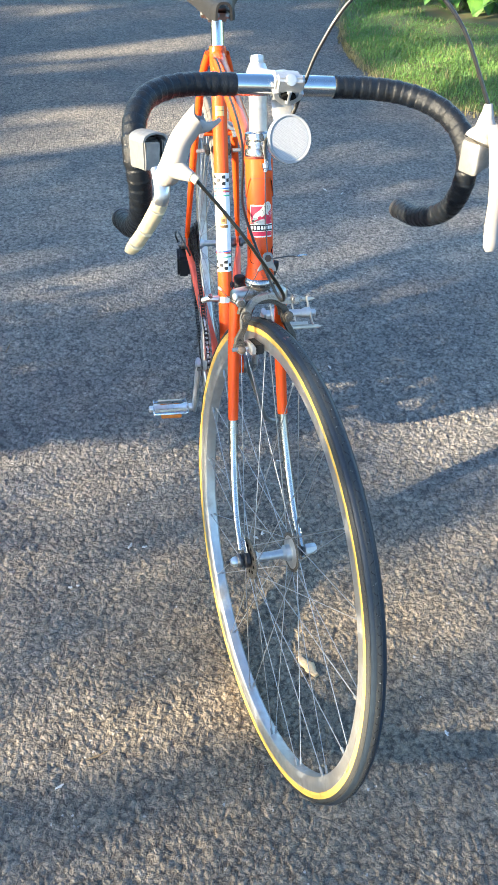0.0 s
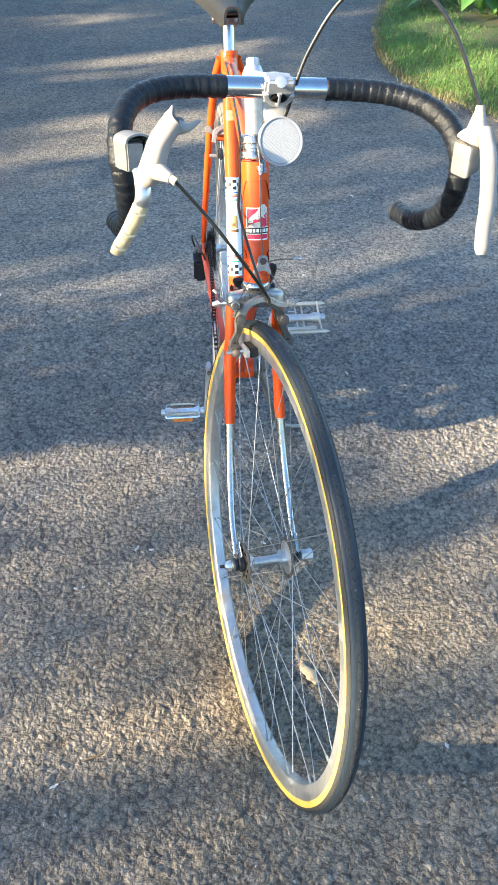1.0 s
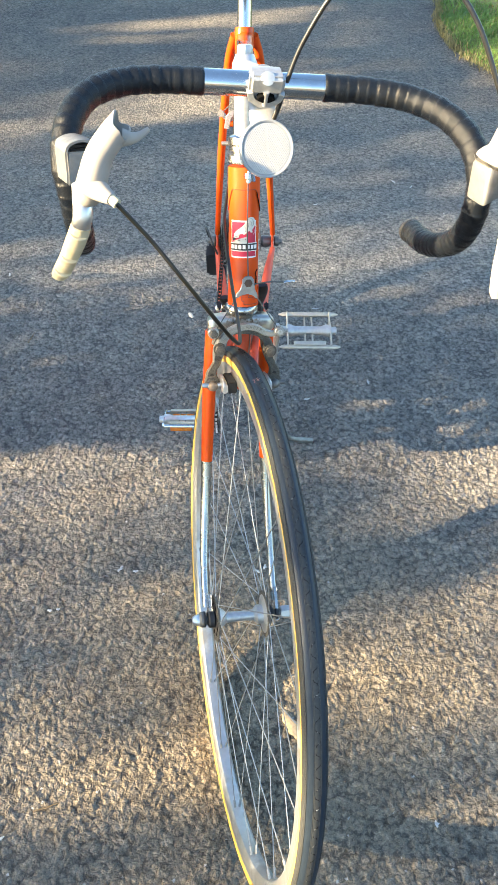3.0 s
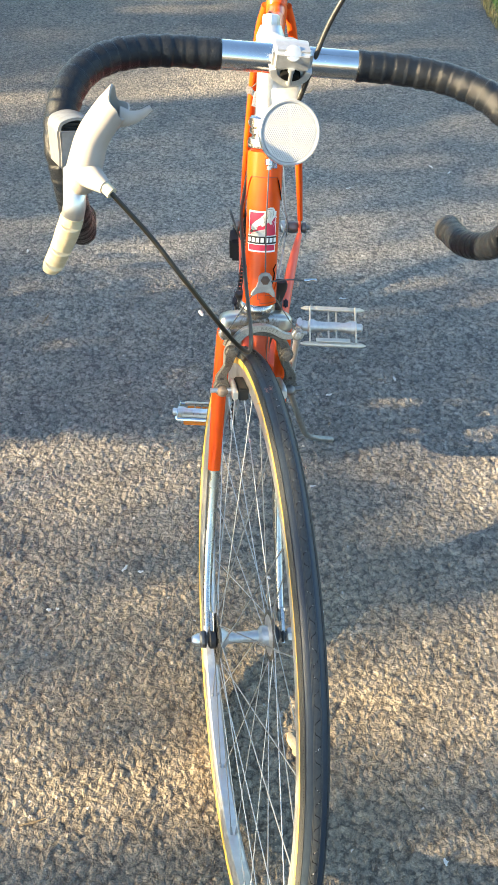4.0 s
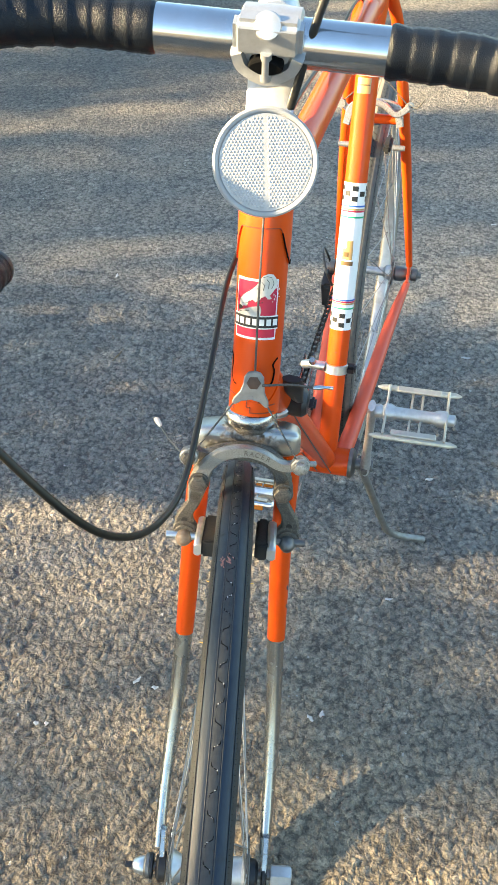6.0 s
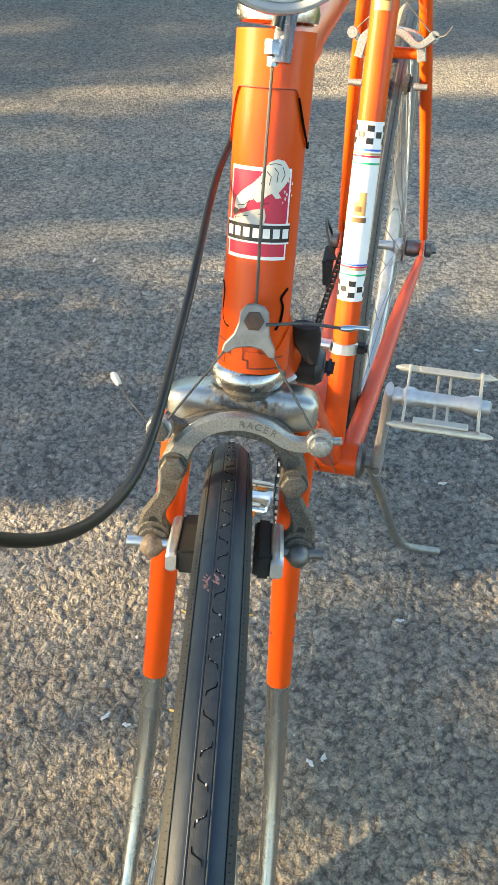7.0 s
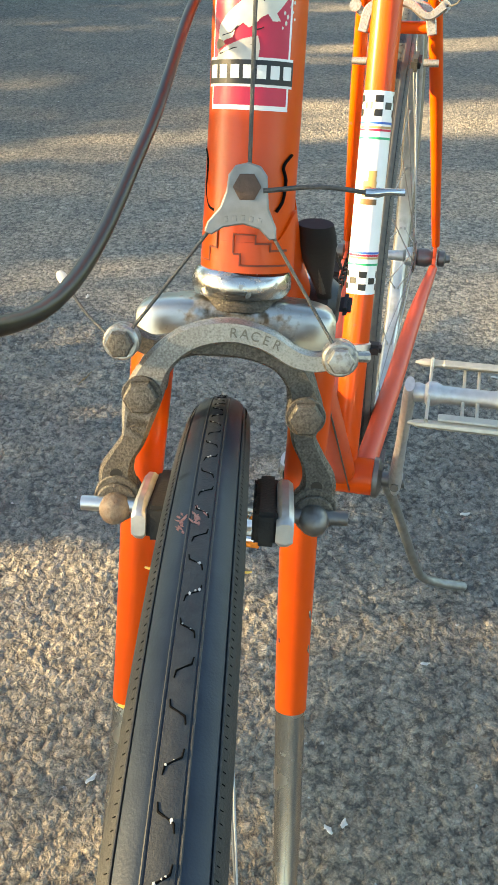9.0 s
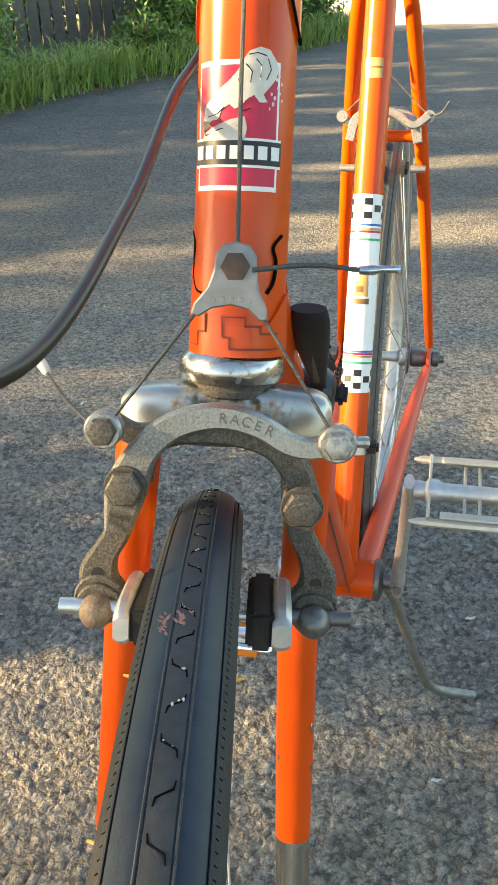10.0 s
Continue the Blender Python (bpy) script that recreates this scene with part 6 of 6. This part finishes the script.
part("hood_lip", sweep(smooth([bar_pt(-0.142, -0.188, 0.014), bar_pt(-0.134, -0.188, 0.014), bar_pt(-0.127, -0.187, 0.0165), bar_pt(-0.120, -0.186, 0.0215)], 6), [0.0080, 0.0052, 0.0034, 0.0022], 14, up=(0, -1, 0), flat=0.6), WHITE_RUBBER, lever_l, "torn lip of the hood")
part("hood_nose", sweep([bar_pt(-0.170, -0.190, -0.026), bar_pt(-0.160, -0.203, -0.027), bar_pt(-0.151, -0.212, -0.029)], [0.0115, 0.0088, 0.0052], 18), WHITE_RUBBER, lever_l)
part("hood_ferrule", sweep([bar_pt(-0.152, -0.211, -0.0285), bar_pt(-0.146, -0.216, -0.0315)], 0.0044, 16), CREAM_RUBBER, lever_l)
blade = smooth([bar_pt(-0.1785, -0.163, -0.040), bar_pt(-0.177, -0.176, -0.048), bar_pt(-0.178, -0.184, -0.066), bar_pt(-0.188, -0.170, -0.100), bar_pt(-0.199, -0.150, -0.132), bar_pt(-0.205, -0.140, -0.147)], 8)
part("lever_blade", sweep(blade[:21], [0.0085, 0.0090, 0.0088, 0.0086], 18, up=(0.2, -1, 0.2), flat=0.6), ALLOY, lever_l, "silver lever blade")
part("blade_cover", sweep(blade[17:], [0.0092, 0.0094, 0.0088, 0.0088, 0.0084, 0.0066], 18, up=(0.2, -1, 0.2), flat=0.6), CREAM_RUBBER, lever_l, "yellowed rubber cover on the lever blade")
for k, i in enumerate((19, 26, 32)):
    q = blade[i]
    w = (blade[i + 1] - blade[i - 1]).normalized()
    part("cover_rib", lathe([(0.0084, -0.0006), (0.0089, 0.0), (0.0084, 0.0006)], q, w, 18), CREAM_RUBBER, lever_l)

# ---- cable housings ----
part("rear_brake_housing", sweep(smooth([bar_pt(-0.147, -0.2155, -0.031), Vector((-0.0815, 0.742, 0.930)), Vector((-0.053, 0.735, 0.893)), Vector((-0.014, 0.751, 0.8255)), Vector((-0.006, 0.823, 0.7785)), Vector((-0.016, 0.925, 0.783)), Vector((-0.025, 1.010, 0.803)), Vector((-0.024, 1.050, 0.815)), Vector((-0.016, 1.110, 0.850)), Vector((-0.014, 1.200, 0.866)), Vector((-0.012, 1.360, 0.858)), Vector((-0.012, 1.560, 0.852)), Vector((-0.010, 1.650, 0.800)), Vector((0.0, 1.675, 0.735))], 12), 0.0020, 14), CABLE_WORN, bike, "sun-bleached black housing of the rear brake cable")
part("front_brake_housing", sweep(smooth([bar_pt(0.2195, -0.1065, 0.016), Vector((0.205, 0.909, 1.068)), Vector((0.156, 0.934, 1.108)), Vector((0.097, 0.958, 1.091)), Vector((0.054, 0.965, 1.027)), Vector((0.027, 0.972, 0.947)), on(HEAD, 0.0080, 0.578, 0.024), on(HEAD, 0.0050, 0.552, 0.0285)], 12), 0.0024, 14), CABLE, bike, "black housing of the front brake cable")

# ---- seat ----
POST_TOP = SEAT_TOP + SEAT_WAY * 0.056
seat_post = part("seat_post", sweep([SEAT_TOP - SEAT_WAY * 0.05, POST_TOP], 0.0122, 24), CHROME_CLEAN, bike, "bright alloy seat post")
part("seat_clamp", rbox((0.046, 0.034, 0.024), Matrix.Translation(POST_TOP) @ pose(0, 0, 0.000, 4, 0, 0), 0.006, seg=3), STEEL, seat_post, "dark steel seat clamp")
for s in (-1, 1):
    part("clamp_nut", hexbolt(POST_TOP + Vector((0.022 * s, 0, 0)), (s, 0, 0), 0.008, 0.008), STEEL, seat_post)
sad = bmesh.new()
loops = []
for k in range(17):
    t = k / 16
    y = POST_TOP.y - 0.135 + 0.275 * t
    w = 0.020 + 0.052 * max(0.0, (t - 0.25) / 0.75) ** 1.35 + 0.004 * math.sin(t * 6)
    if t > 0.93:
        w *= 1 - 2.2 * (t - 0.93)
    if t < 0.05:
        w *= 0.75 + 5 * t
    top, low = POST_TOP.z + 0.040 + 0.010 * (2 * t - 1) ** 2, 0.030 + 0.012 * t
    ring = []
    for i in range(20):
        a = math.pi * i / 19
        c, sn = math.cos(a), math.sin(a)
        ring.append(Vector((POST_TOP.x + w * math.copysign(abs(c) ** 0.7, c), y, top - low * (1 - sn ** 0.55))))
    for i in range(19, -1, -1):
        a = math.pi * i / 19
        c, sn = math.cos(a), math.sin(a)
        ring.append(Vector((POST_TOP.x + (w - 0.004) * math.copysign(abs(c) ** 0.7, c), y, top - 0.004 - (low - 0.004) * (1 - sn ** 0.55))))
    loops.append(ring)
rings(sad, loops)
saddle = part("saddle", sad, SADDLE, bike, "dark grey vinyl saddle")
for s in (-1, 1):
    part("saddle_rail", sweep(smooth([(POST_TOP.x + 0.008 * s, POST_TOP.y - 0.115, POST_TOP.z + 0.024), (POST_TOP.x + 0.018 * s, POST_TOP.y - 0.06, POST_TOP.z + 0.008), (POST_TOP.x + 0.021 * s, POST_TOP.y + 0.02, POST_TOP.z + 0.004), (POST_TOP.x + 0.034 * s, POST_TOP.y + 0.10, POST_TOP.z + 0.018)], 6), 0.0035, 10), STEEL, saddle)

# ---- cranks, pedals, chain ----
crank_way = Vector((0, -0.385, 0.923)).normalized()
part("bracket_axle", sweep([BB + Vector((-0.072, 0, 0)), BB + Vector((0.068, 0, 0))], 0.0085, 14), STEEL, bike)
part("bearing_cup", lathe([(0.020, 0.033), (0.0225, 0.034), (0.0225, 0.039), (0.015, 0.043)], BB, (1, 0, 0), 20), STEEL, bike, "dark bottom bracket cup")
def crank_set(s, way, name):
    x, cage = (0.058 if s > 0 else -0.063), CHROME_CLEAN if s < 0 else PEDAL_PALE
    a, b = BB + Vector((x, 0, 0)), BB + Vector((x + 0.006 * s, 0, 0)) + way * 0.172
    arm = part("crank", sweep([a - way * 0.018, a, a + way * 0.02, a.lerp(b, 0.5), b - way * 0.01, b + way * 0.012], [0.010, 0.015, 0.0125, 0.0105, 0.0115, 0.0085], 18, up=(1, 0, 0), flat=0.55), STEM, bike, name)
    part("cotter_pin", sweep([a + Vector((0, -0.02, 0.004)), a + Vector((0, 0.022, -0.004))], [0.0045, 0.0035], 10), STEEL, arm)
    spindle = b + Vector((0.004 * s, 0, 0))
    pedal = part("pedal", lathe([(0.0085, 0.0), (0.0095, 0.004), (0.0080, 0.010), (0.0115, 0.013), (0.0115, 0.020), (0.0085, 0.026), (0.0080, 0.072), (0.0110, 0.080), (0.0110, 0.090), (0.0075, 0.092), (0.0075, 0.100), (0.004, 0.102)], spindle, (s, 0, 0), 20), ALLOY if s < 0 else STEM, bike, "quill pedal with cage and amber reflectors" if s < 0 else "pale quill pedal with a slim cage")
    tilt = Matrix.Translation(spindle) @ pose(0, 0, 0, 12 if s > 0 else -18, 0, 0)
    for fx in (0.014, 0.090):
        part("cage_end", strap([(-0.041, 0.004), (-0.02, 0.001), (0, 0.002), (0.02, 0.001), (0.041, 0.004)], [0.008, 0.007, 0.014, 0.007, 0.008], 0.003, tilt @ Matrix.Translation((fx * s - 0.0015, 0, 0)) @ Matrix(((0, 1, 0), (0, 0, 1), (1, 0, 0))).transposed().to_4x4()), cage, pedal)
    for fy in (-1, 1):
        part("cage_rail", sweep([tilt @ Vector((u * s, 0.040 * fy, 0.001)) for u in ((-0.002, 0.006, 0.052, 0.098, 0.106) if s > 0 else (0.013, 0.016, 0.052, 0.088, 0.091))], [0.0012, 0.0042, 0.0045, 0.0042, 0.0012], 8, up=(0, 0, 1), flat=0.9), cage, pedal, "chrome cage rail" if s < 0 else "pale cage rail")
        part("rail_lip", rbox((0.056, 0.0085, 0.0028), tilt @ pose(0.052 * s, 0.0355 * fy, 0.0065), 0.001, seg=1), PEDAL_PALE, pedal, "pale cage lip")
        if s < 0:
            part("pedal_reflector", rbox((0.046, 0.006, 0.010), tilt @ pose(0.052 * s, 0.0425 * fy, -0.004), 0.0015), AMBER, pedal, "amber pedal reflector")
        for fx in (0.045, 0.058):
            part("cage_stay", rbox((0.003, 0.030, 0.003), tilt @ pose(fx * s, 0.0205 * fy, 0.0), 0.0008, seg=1), cage, pedal)
    return arm


crank_set(1, crank_way, "silver alloy crank arm")
crank_r = crank_set(-1, -crank_way, "silver alloy crank arm on the chain side")


def toothed(r, teeth, thick, place, hole):
    n = teeth * 4
    out = [((r + (0.0035 if k % 4 in (1, 2) else -0.0025)) * math.cos(2 * math.pi * k / n), (r + (0.0035 if k % 4 in (1, 2) else -0.0025)) * math.sin(2 * math.pi * k / n)) for k in range(n)]
    return plate(out, thick, Matrix.Translation(place - Vector((thick / 2, 0, 0))) @ Matrix(((0, 1, 0), (0, 0, 1), (1, 0, 0))).transposed().to_4x4(), 0.0003, (0, 0, hole, 36))


RING_X = -0.047
part("chainring", toothed(0.103, 52, 0.0035, BB + Vector((RING_X, 0, 0)), 0.086), ALLOY, bike, "large alloy chainring")
part("inner_chainring", toothed(0.084, 42, 0.0035, BB + Vector((RING_X + 0.008, 0, 0)), 0.070), ALLOY_DULL, bike, "small alloy chainring")
for k in range(5):
    a = 2 * math.pi * k / 5
    part("spider_arm", sweep([BB + Vector((RING_X - 0.003, 0, 0)), BB + Vector((RING_X - 0.002, 0.094 * math.cos(a), 0.094 * math.sin(a)))], [0.012, 0.006], 12, up=(1, 0, 0), flat=0.4), ALLOY, bike, "spider arm of the chainring")
freewheel = part("freewheel", toothed(0.052, 26, 0.003, REAR + Vector((-0.036, 0, 0)), 0.012), CHAIN, bike, "dark five-speed freewheel")
for k, r in enumerate((0.046, 0.040, 0.035, 0.030)):
    part("cog", toothed(r, int(r * 500), 0.003, REAR + Vector((-0.041 - 0.0048 * k, 0, 0)), 0.012), CHAIN, freewheel)
# chain: plates and rollers along the loop
COG = REAR + Vector((-0.046, 0, 0))
PULL = REAR + Vector((-0.046, 0.012, -0.085))
TENS = REAR + Vector((-0.046, -0.030, -0.130))
bc = BB + Vector((RING_X, 0, 0))
loop = [bc + Vector((0, 0.103 * math.cos(radians(a)), 0.103 * math.sin(radians(a)))) for a in range(265, 84, -12)]
loop += [COG + Vector((0, 0.037 * math.cos(radians(a)), 0.037 * math.sin(radians(a)))) for a in range(95, -60, -25)]
loop += [PULL + Vector((0, 0.014, 0.0)), PULL + Vector((0, 0.0, -0.014)), TENS + Vector((0, 0.012, 0.010)), TENS + Vector((0, -0.002, -0.016)), loop[0]]
total, walk_pts = 0.0, [loop[0]]
for a, b in zip(loop, loop[1:]):
    n = max(1, round((b - a).length / 0.0127))
    walk_pts += [a.lerp(b, (i + 1) / n) for i in range(n)]
cb = bmesh.new()
for i, (a, b) in enumerate(zip(walk_pts, walk_pts[1:])):
    off = 0.0036 if i % 2 else 0.0024
    for s in (-1, 1):
        sweep([a + Vector((off * s, 0, 0)) - (b - a) * 0.15, a.lerp(b, 0.5) + Vector((off * s, 0, 0)), b + Vector((off * s, 0, 0)) + (b - a) * 0.15], [0.0040, 0.0030, 0.0040], 8, cb, up=(1, 0, 0), flat=0.2)
    sweep([a - Vector((0.004, 0, 0)), a + Vector((0.004, 0, 0))], 0.0026, 6, cb)
part("chain", cb, CHAIN, bike, "oily black bicycle chain")

# ---- derailleurs, shifters ----
derail = part("rear_derailleur", rbox((0.032, 0.044, 0.070), Matrix.Translation(REAR + Vector((-0.072, 0.004, -0.050))) @ pose(0, 0, 0, 20, 0, 0), 0.006), BLACK, bike, "black rear derailleur")
part("derailleur_cage", strap([(0.012, -0.085), (-0.008, -0.108), (-0.030, -0.130)], [0.020, 0.016, 0.022], 0.002, Matrix.Translation(REAR + Vector((-0.054, 0, 0))) @ Matrix(((0, 1, 0), (0, 0, 1), (1, 0, 0))).transposed().to_4x4()), BLACK, derail)
for q in (PULL, TENS):
    part("jockey_wheel", lathe([(0.004, -0.004), (0.014, -0.003), (0.015, 0.0), (0.014, 0.003), (0.004, 0.004)], q, (1, 0, 0), 16), BLACK, derail)
part("derailleur_housing", sweep(smooth([REAR + Vector((-0.060, -0.080, 0.010)), REAR + Vector((-0.072, -0.080, 0.040)), REAR + Vector((-0.085, -0.030, 0.050)), REAR + Vector((-0.088, 0.030, 0.010)), REAR + Vector((-0.076, 0.040, -0.030))], 8), 0.0022, 10), CABLE, derail, "short looped gear housing")
for s, mat in ((-1, STEEL), (1, STEEL)):
    part("rear_axle_nut", lathe([(0.0095, 0.066), (0.0115, 0.068), (0.0115, 0.076), (0.006, 0.078), (0.005, 0.084)], REAR, (s, 0, 0), 14), mat, rear_wheel, "dark axle nut")
    part("rear_cone", lathe([(0.010, 0.036), (0.013, 0.040), (0.013, 0.052), (0.009, 0.060)], REAR, (s, 0, 0), 18), STEEL, rear_wheel)
clamp_at = BB + SEAT_WAY * 0.142
mech = part("front_derailleur", lathe([(0.0146, -0.007), (0.0168, -0.006), (0.0168, 0.006), (0.0146, 0.007)], clamp_at, SEAT_WAY, 32), ALLOY, bike, "silver front derailleur clamped on the seat tube")
part("clamp_screw", rbox((0.016, 0.014, 0.012), Matrix.Translation(clamp_at + Vector((0.020, 0.002, 0.0))), 0.003), BLACK, mech)
part("derailleur_arm", sweep([clamp_at + Vector((-0.015, -0.006, 0.004)), clamp_at + Vector((-0.034, -0.006, 0.006)), clamp_at + Vector((-0.046, 0.004, -0.004))], 0.0065, 12), ALLOY, mech)
part("arm_screw", lathe([(0.005, 0), (0.0055, 0.002), (0.004, 0.006)], clamp_at + Vector((-0.032, -0.010, 0.012)), (0, -0.4, 0.9), 12), CHROME, mech)
for dx in (-0.010, 0.004):
    part("cage_plate", strap([(0.030, -0.010), (0.0, -0.020), (-0.040, -0.050)], [0.020, 0.022, 0.018], 0.0016, Matrix.Translation(clamp_at + Vector((-0.044 + dx, 0.02, -0.012))) @ Matrix(((0, 1, 0), (0, 0, 1), (1, 0, 0))).transposed().to_4x4()), CHROME, mech)
DT_WAY = (BB - dt0).normalized()
sh = dt0 + DT_WAY * 0.100
shift = part("gear_shifter", lathe([(0.0150, -0.008), (0.0168, -0.007), (0.0168, 0.007), (0.0150, 0.008)], sh, DT_WAY, 28), ALLOY, bike, "down tube gear shifter with black levers")
for s in (-1, 1):
    hub_at = sh + Vector((0.020 * s, 0, 0))
    part("shifter_boss", lathe([(0.012, -0.009), (0.013, -0.006), (0.013, 0.004), (0.010, 0.008)], hub_at, (s, 0, 0), 20), BLACK, shift)
    part("wing_screw", rbox((0.006, 0.012, 0.006), Matrix.Translation(hub_at + Vector((0.012 * s, 0, 0))) @ pose(0, 0, 0, 30, 0, 0), 0.002), BLACK, shift)
    low = 1.0 if s > 0 else 0.42
    line = smooth([hub_at + Vector((0.001 * s, 0, 0)), hub_at + Vector((0.003 * s, -0.026 * low, 0.024 * low)), hub_at + Vector((0.003 * s, -0.044 * low, 0.048 * low)), hub_at + Vector((0.003 * s, -0.051 * low, 0.064 * low))], 5)
    lever = part("shift_lever", sweep(line, [0.0040, 0.0038, 0.0042, 0.0052, 0.0066, 0.0080, 0.0088, 0.0089, 0.0078], 18, up=(0, 0.75, 0.6), flat=0.42), BLACK, shift, "black plastic paddle of the shift lever")
    if s > 0:
        part("lever_panel", sweep([q + Vector((0, -0.0022, 0.0010)) for q in line[3:9]], [0.0040, 0.0044, 0.0050], 4, up=(0, 0.75, 0.6), flat=0.35), STEEL, lever, "worn grey panel on the lever")
    part("gear_wire", sweep([hub_at + Vector((-0.008 * s, 0, -0.010)), BB + Vector((0.010 * s, -0.02, -0.006))], 0.0008, 6), WIRE, shift)

# ---- rear brake ----
rb = BRIDGE + Vector((0, -0.014, 0.0))
RBM = Matrix.Translation(rb) @ pose(0, 0, 0, 90 - 18, 0, 0)
rear_brake = part("rear_brake", strap([(-0.036, -0.010), (-0.030, 0.012), (-0.012, 0.020), (0.010, 0.018), (0.030, 0.006), (0.046, 0.016)], [0.010, 0.011, 0.009, 0.009, 0.008, 0.009], 0.008, RBM @ pose(0, 0.006, 0.006)), ALLOY_DULL, bike, "silver centre-pull rear brake behind the seat tube")
part("rear_brake_arm", strap([(0.036, -0.010), (0.030, 0.012), (0.012, 0.020), (-0.010, 0.018), (-0.030, 0.006), (-0.046, 0.016)], [0.010, 0.011, 0.009, 0.009, 0.008, 0.009], 0.008, RBM @ pose(0, 0.006, -0.006)), ALLOY_DULL, rear_brake)
for s in (-1, 1):
    part("rear_eyebolt", sweep([rb + Vector((0.030 * s, -0.008, -0.030)), rb + Vector((0.046 * s, -0.008, -0.030))], [0.0042, 0.0036], 12), ALLOY_DULL, rear_brake)
    part("rear_shoe", rbox((0.010, 0.040, 0.013), Matrix.Translation(rb + Vector((0.022 * s, 0.006, -0.032))), 0.003), PAD_RUBBER, rear_brake, "black brake block in its shoe")
    part("rear_anchor", lathe([(0.006, -0.005), (0.0065, 0.0), (0.006, 0.005)], on(RBM, 0.046 * s, 0.022, 0.004), (0, -1, 0.2), 14), ALLOY_DULL, rear_brake)
    part("rear_straddle", sweep([on(RBM, 0.046 * s, 0.022, 0.006), rb + Vector((0.004 * s, 0.010, 0.062))], 0.0008, 6), WIRE, rear_brake)
part("rear_wire_tail", sweep(smooth([on(RBM, 0.046, 0.022, 0.006), rb + Vector((0.058, -0.010, 0.028)), rb + Vector((0.066, -0.014, 0.040))], 5), 0.0009, 6), WIRE, rear_brake)

# ---- kickstand ----
stand = part("kickstand", sweep(smooth([(0.042, 1.455, 0.240), (0.055, 1.466, 0.200), (0.083, 1.490, 0.098), (0.095, 1.503, 0.057), (0.104, 1.512, 0.040), (0.120, 1.522, 0.026), (0.157, 1.541, 0.007)], 8), [0.0062, 0.0060, 0.0058, 0.0058, 0.0060, 0.0062, 0.0062], 14), STAND_STEEL, bike, "dark steel kickstand with bent foot")
part("kickstand_bracket", rbox((0.060, 0.040, 0.012), Matrix.Translation(BB + Vector((0.012, 0.045, -0.010))), 0.003), STEEL, stand)

# ---- litter on the asphalt ----
def scrap(name, x, y, size, turn, mat, label, category, r5):
    b = bmesh.new()
    n = 7
    loops = []
    for k in range(n):
        t = k / (n - 1)
        w = size[1] * 0.5 * (0.35 + math.sin(math.pi * min(0.98, max(0.06, t)))) * (1 + 0.25 * r5.uniform(-1, 1))
        c = Vector((size[0] * (t - 0.5), 0.25 * w * math.sin(t * 9), size[2] * (0.5 + 0.2 * math.sin(t * 7))))
        loops.append([c + Vector((0, w * math.cos(a), 0.5 * size[2] * math.sin(a))) for a in (2 * math.pi * i / 8 for i in range(8))])
    rings(b, loops)
    ob = new(name, finish(b, name, mat))
    dip = -0.027 * math.exp(-((x - 0.10) / 0.40) ** 2 - ((y - 0.72) / 0.33) ** 2)
    ob.matrix_basis = pose(x, y, dip - 0.0015, 0, 0, turn)
    return tagged(ob, label, category)


r5 = np.random.default_rng(17)
scrap("wood_chip", 0.085, 0.845, (0.052, 0.018, 0.008), 118, CHIP_WOOD, "pale broken wood chip lying on the asphalt", "wood chip", r5)
for x, y, l, a in ((-0.235, 1.170, 0.020, 60), (-0.205, 1.165, 0.014, 10), (0.310, 1.770, 0.020, 100), (0.045, 1.178, 0.014, 80), (0.030, 1.168, 0.016, 140), (0.240, 2.73, 0.022, 30), (0.520, 2.91, 0.024, 120), (0.575, 2.87, 0.022, 60), (-0.670, 2.27, 0.022, 100), (0.155, 1.70, 0.020, 20), (-0.360, 0.650, 0.020, 30), (0.300, 0.680, 0.014, 100), (0.115, 1.405, 0.016, 15), (0.20, 2.10, 0.026, 5), (-0.355, 1.070, 0.010, 0), (-0.340, 1.073, 0.008, 0)):
    ob = scrap("petal", x, y, (l * 0.75, 0.0048, 0.003), a, CHIP_PALE, "small dry pale petal lying on the asphalt", "petal", r5)
    tagged(ob, group="petals on the driveway")
for x, y, l, a in ((-0.30, 0.70, 0.040, 20), (-0.55, 1.95, 0.05, 80)):
    ob = scrap("twig", x, y, (l, 0.0026, 0.0026), a, TWIG, "thin dry twig lying on the asphalt", "twig", r5)
    tagged(ob, group="twigs on the driveway")
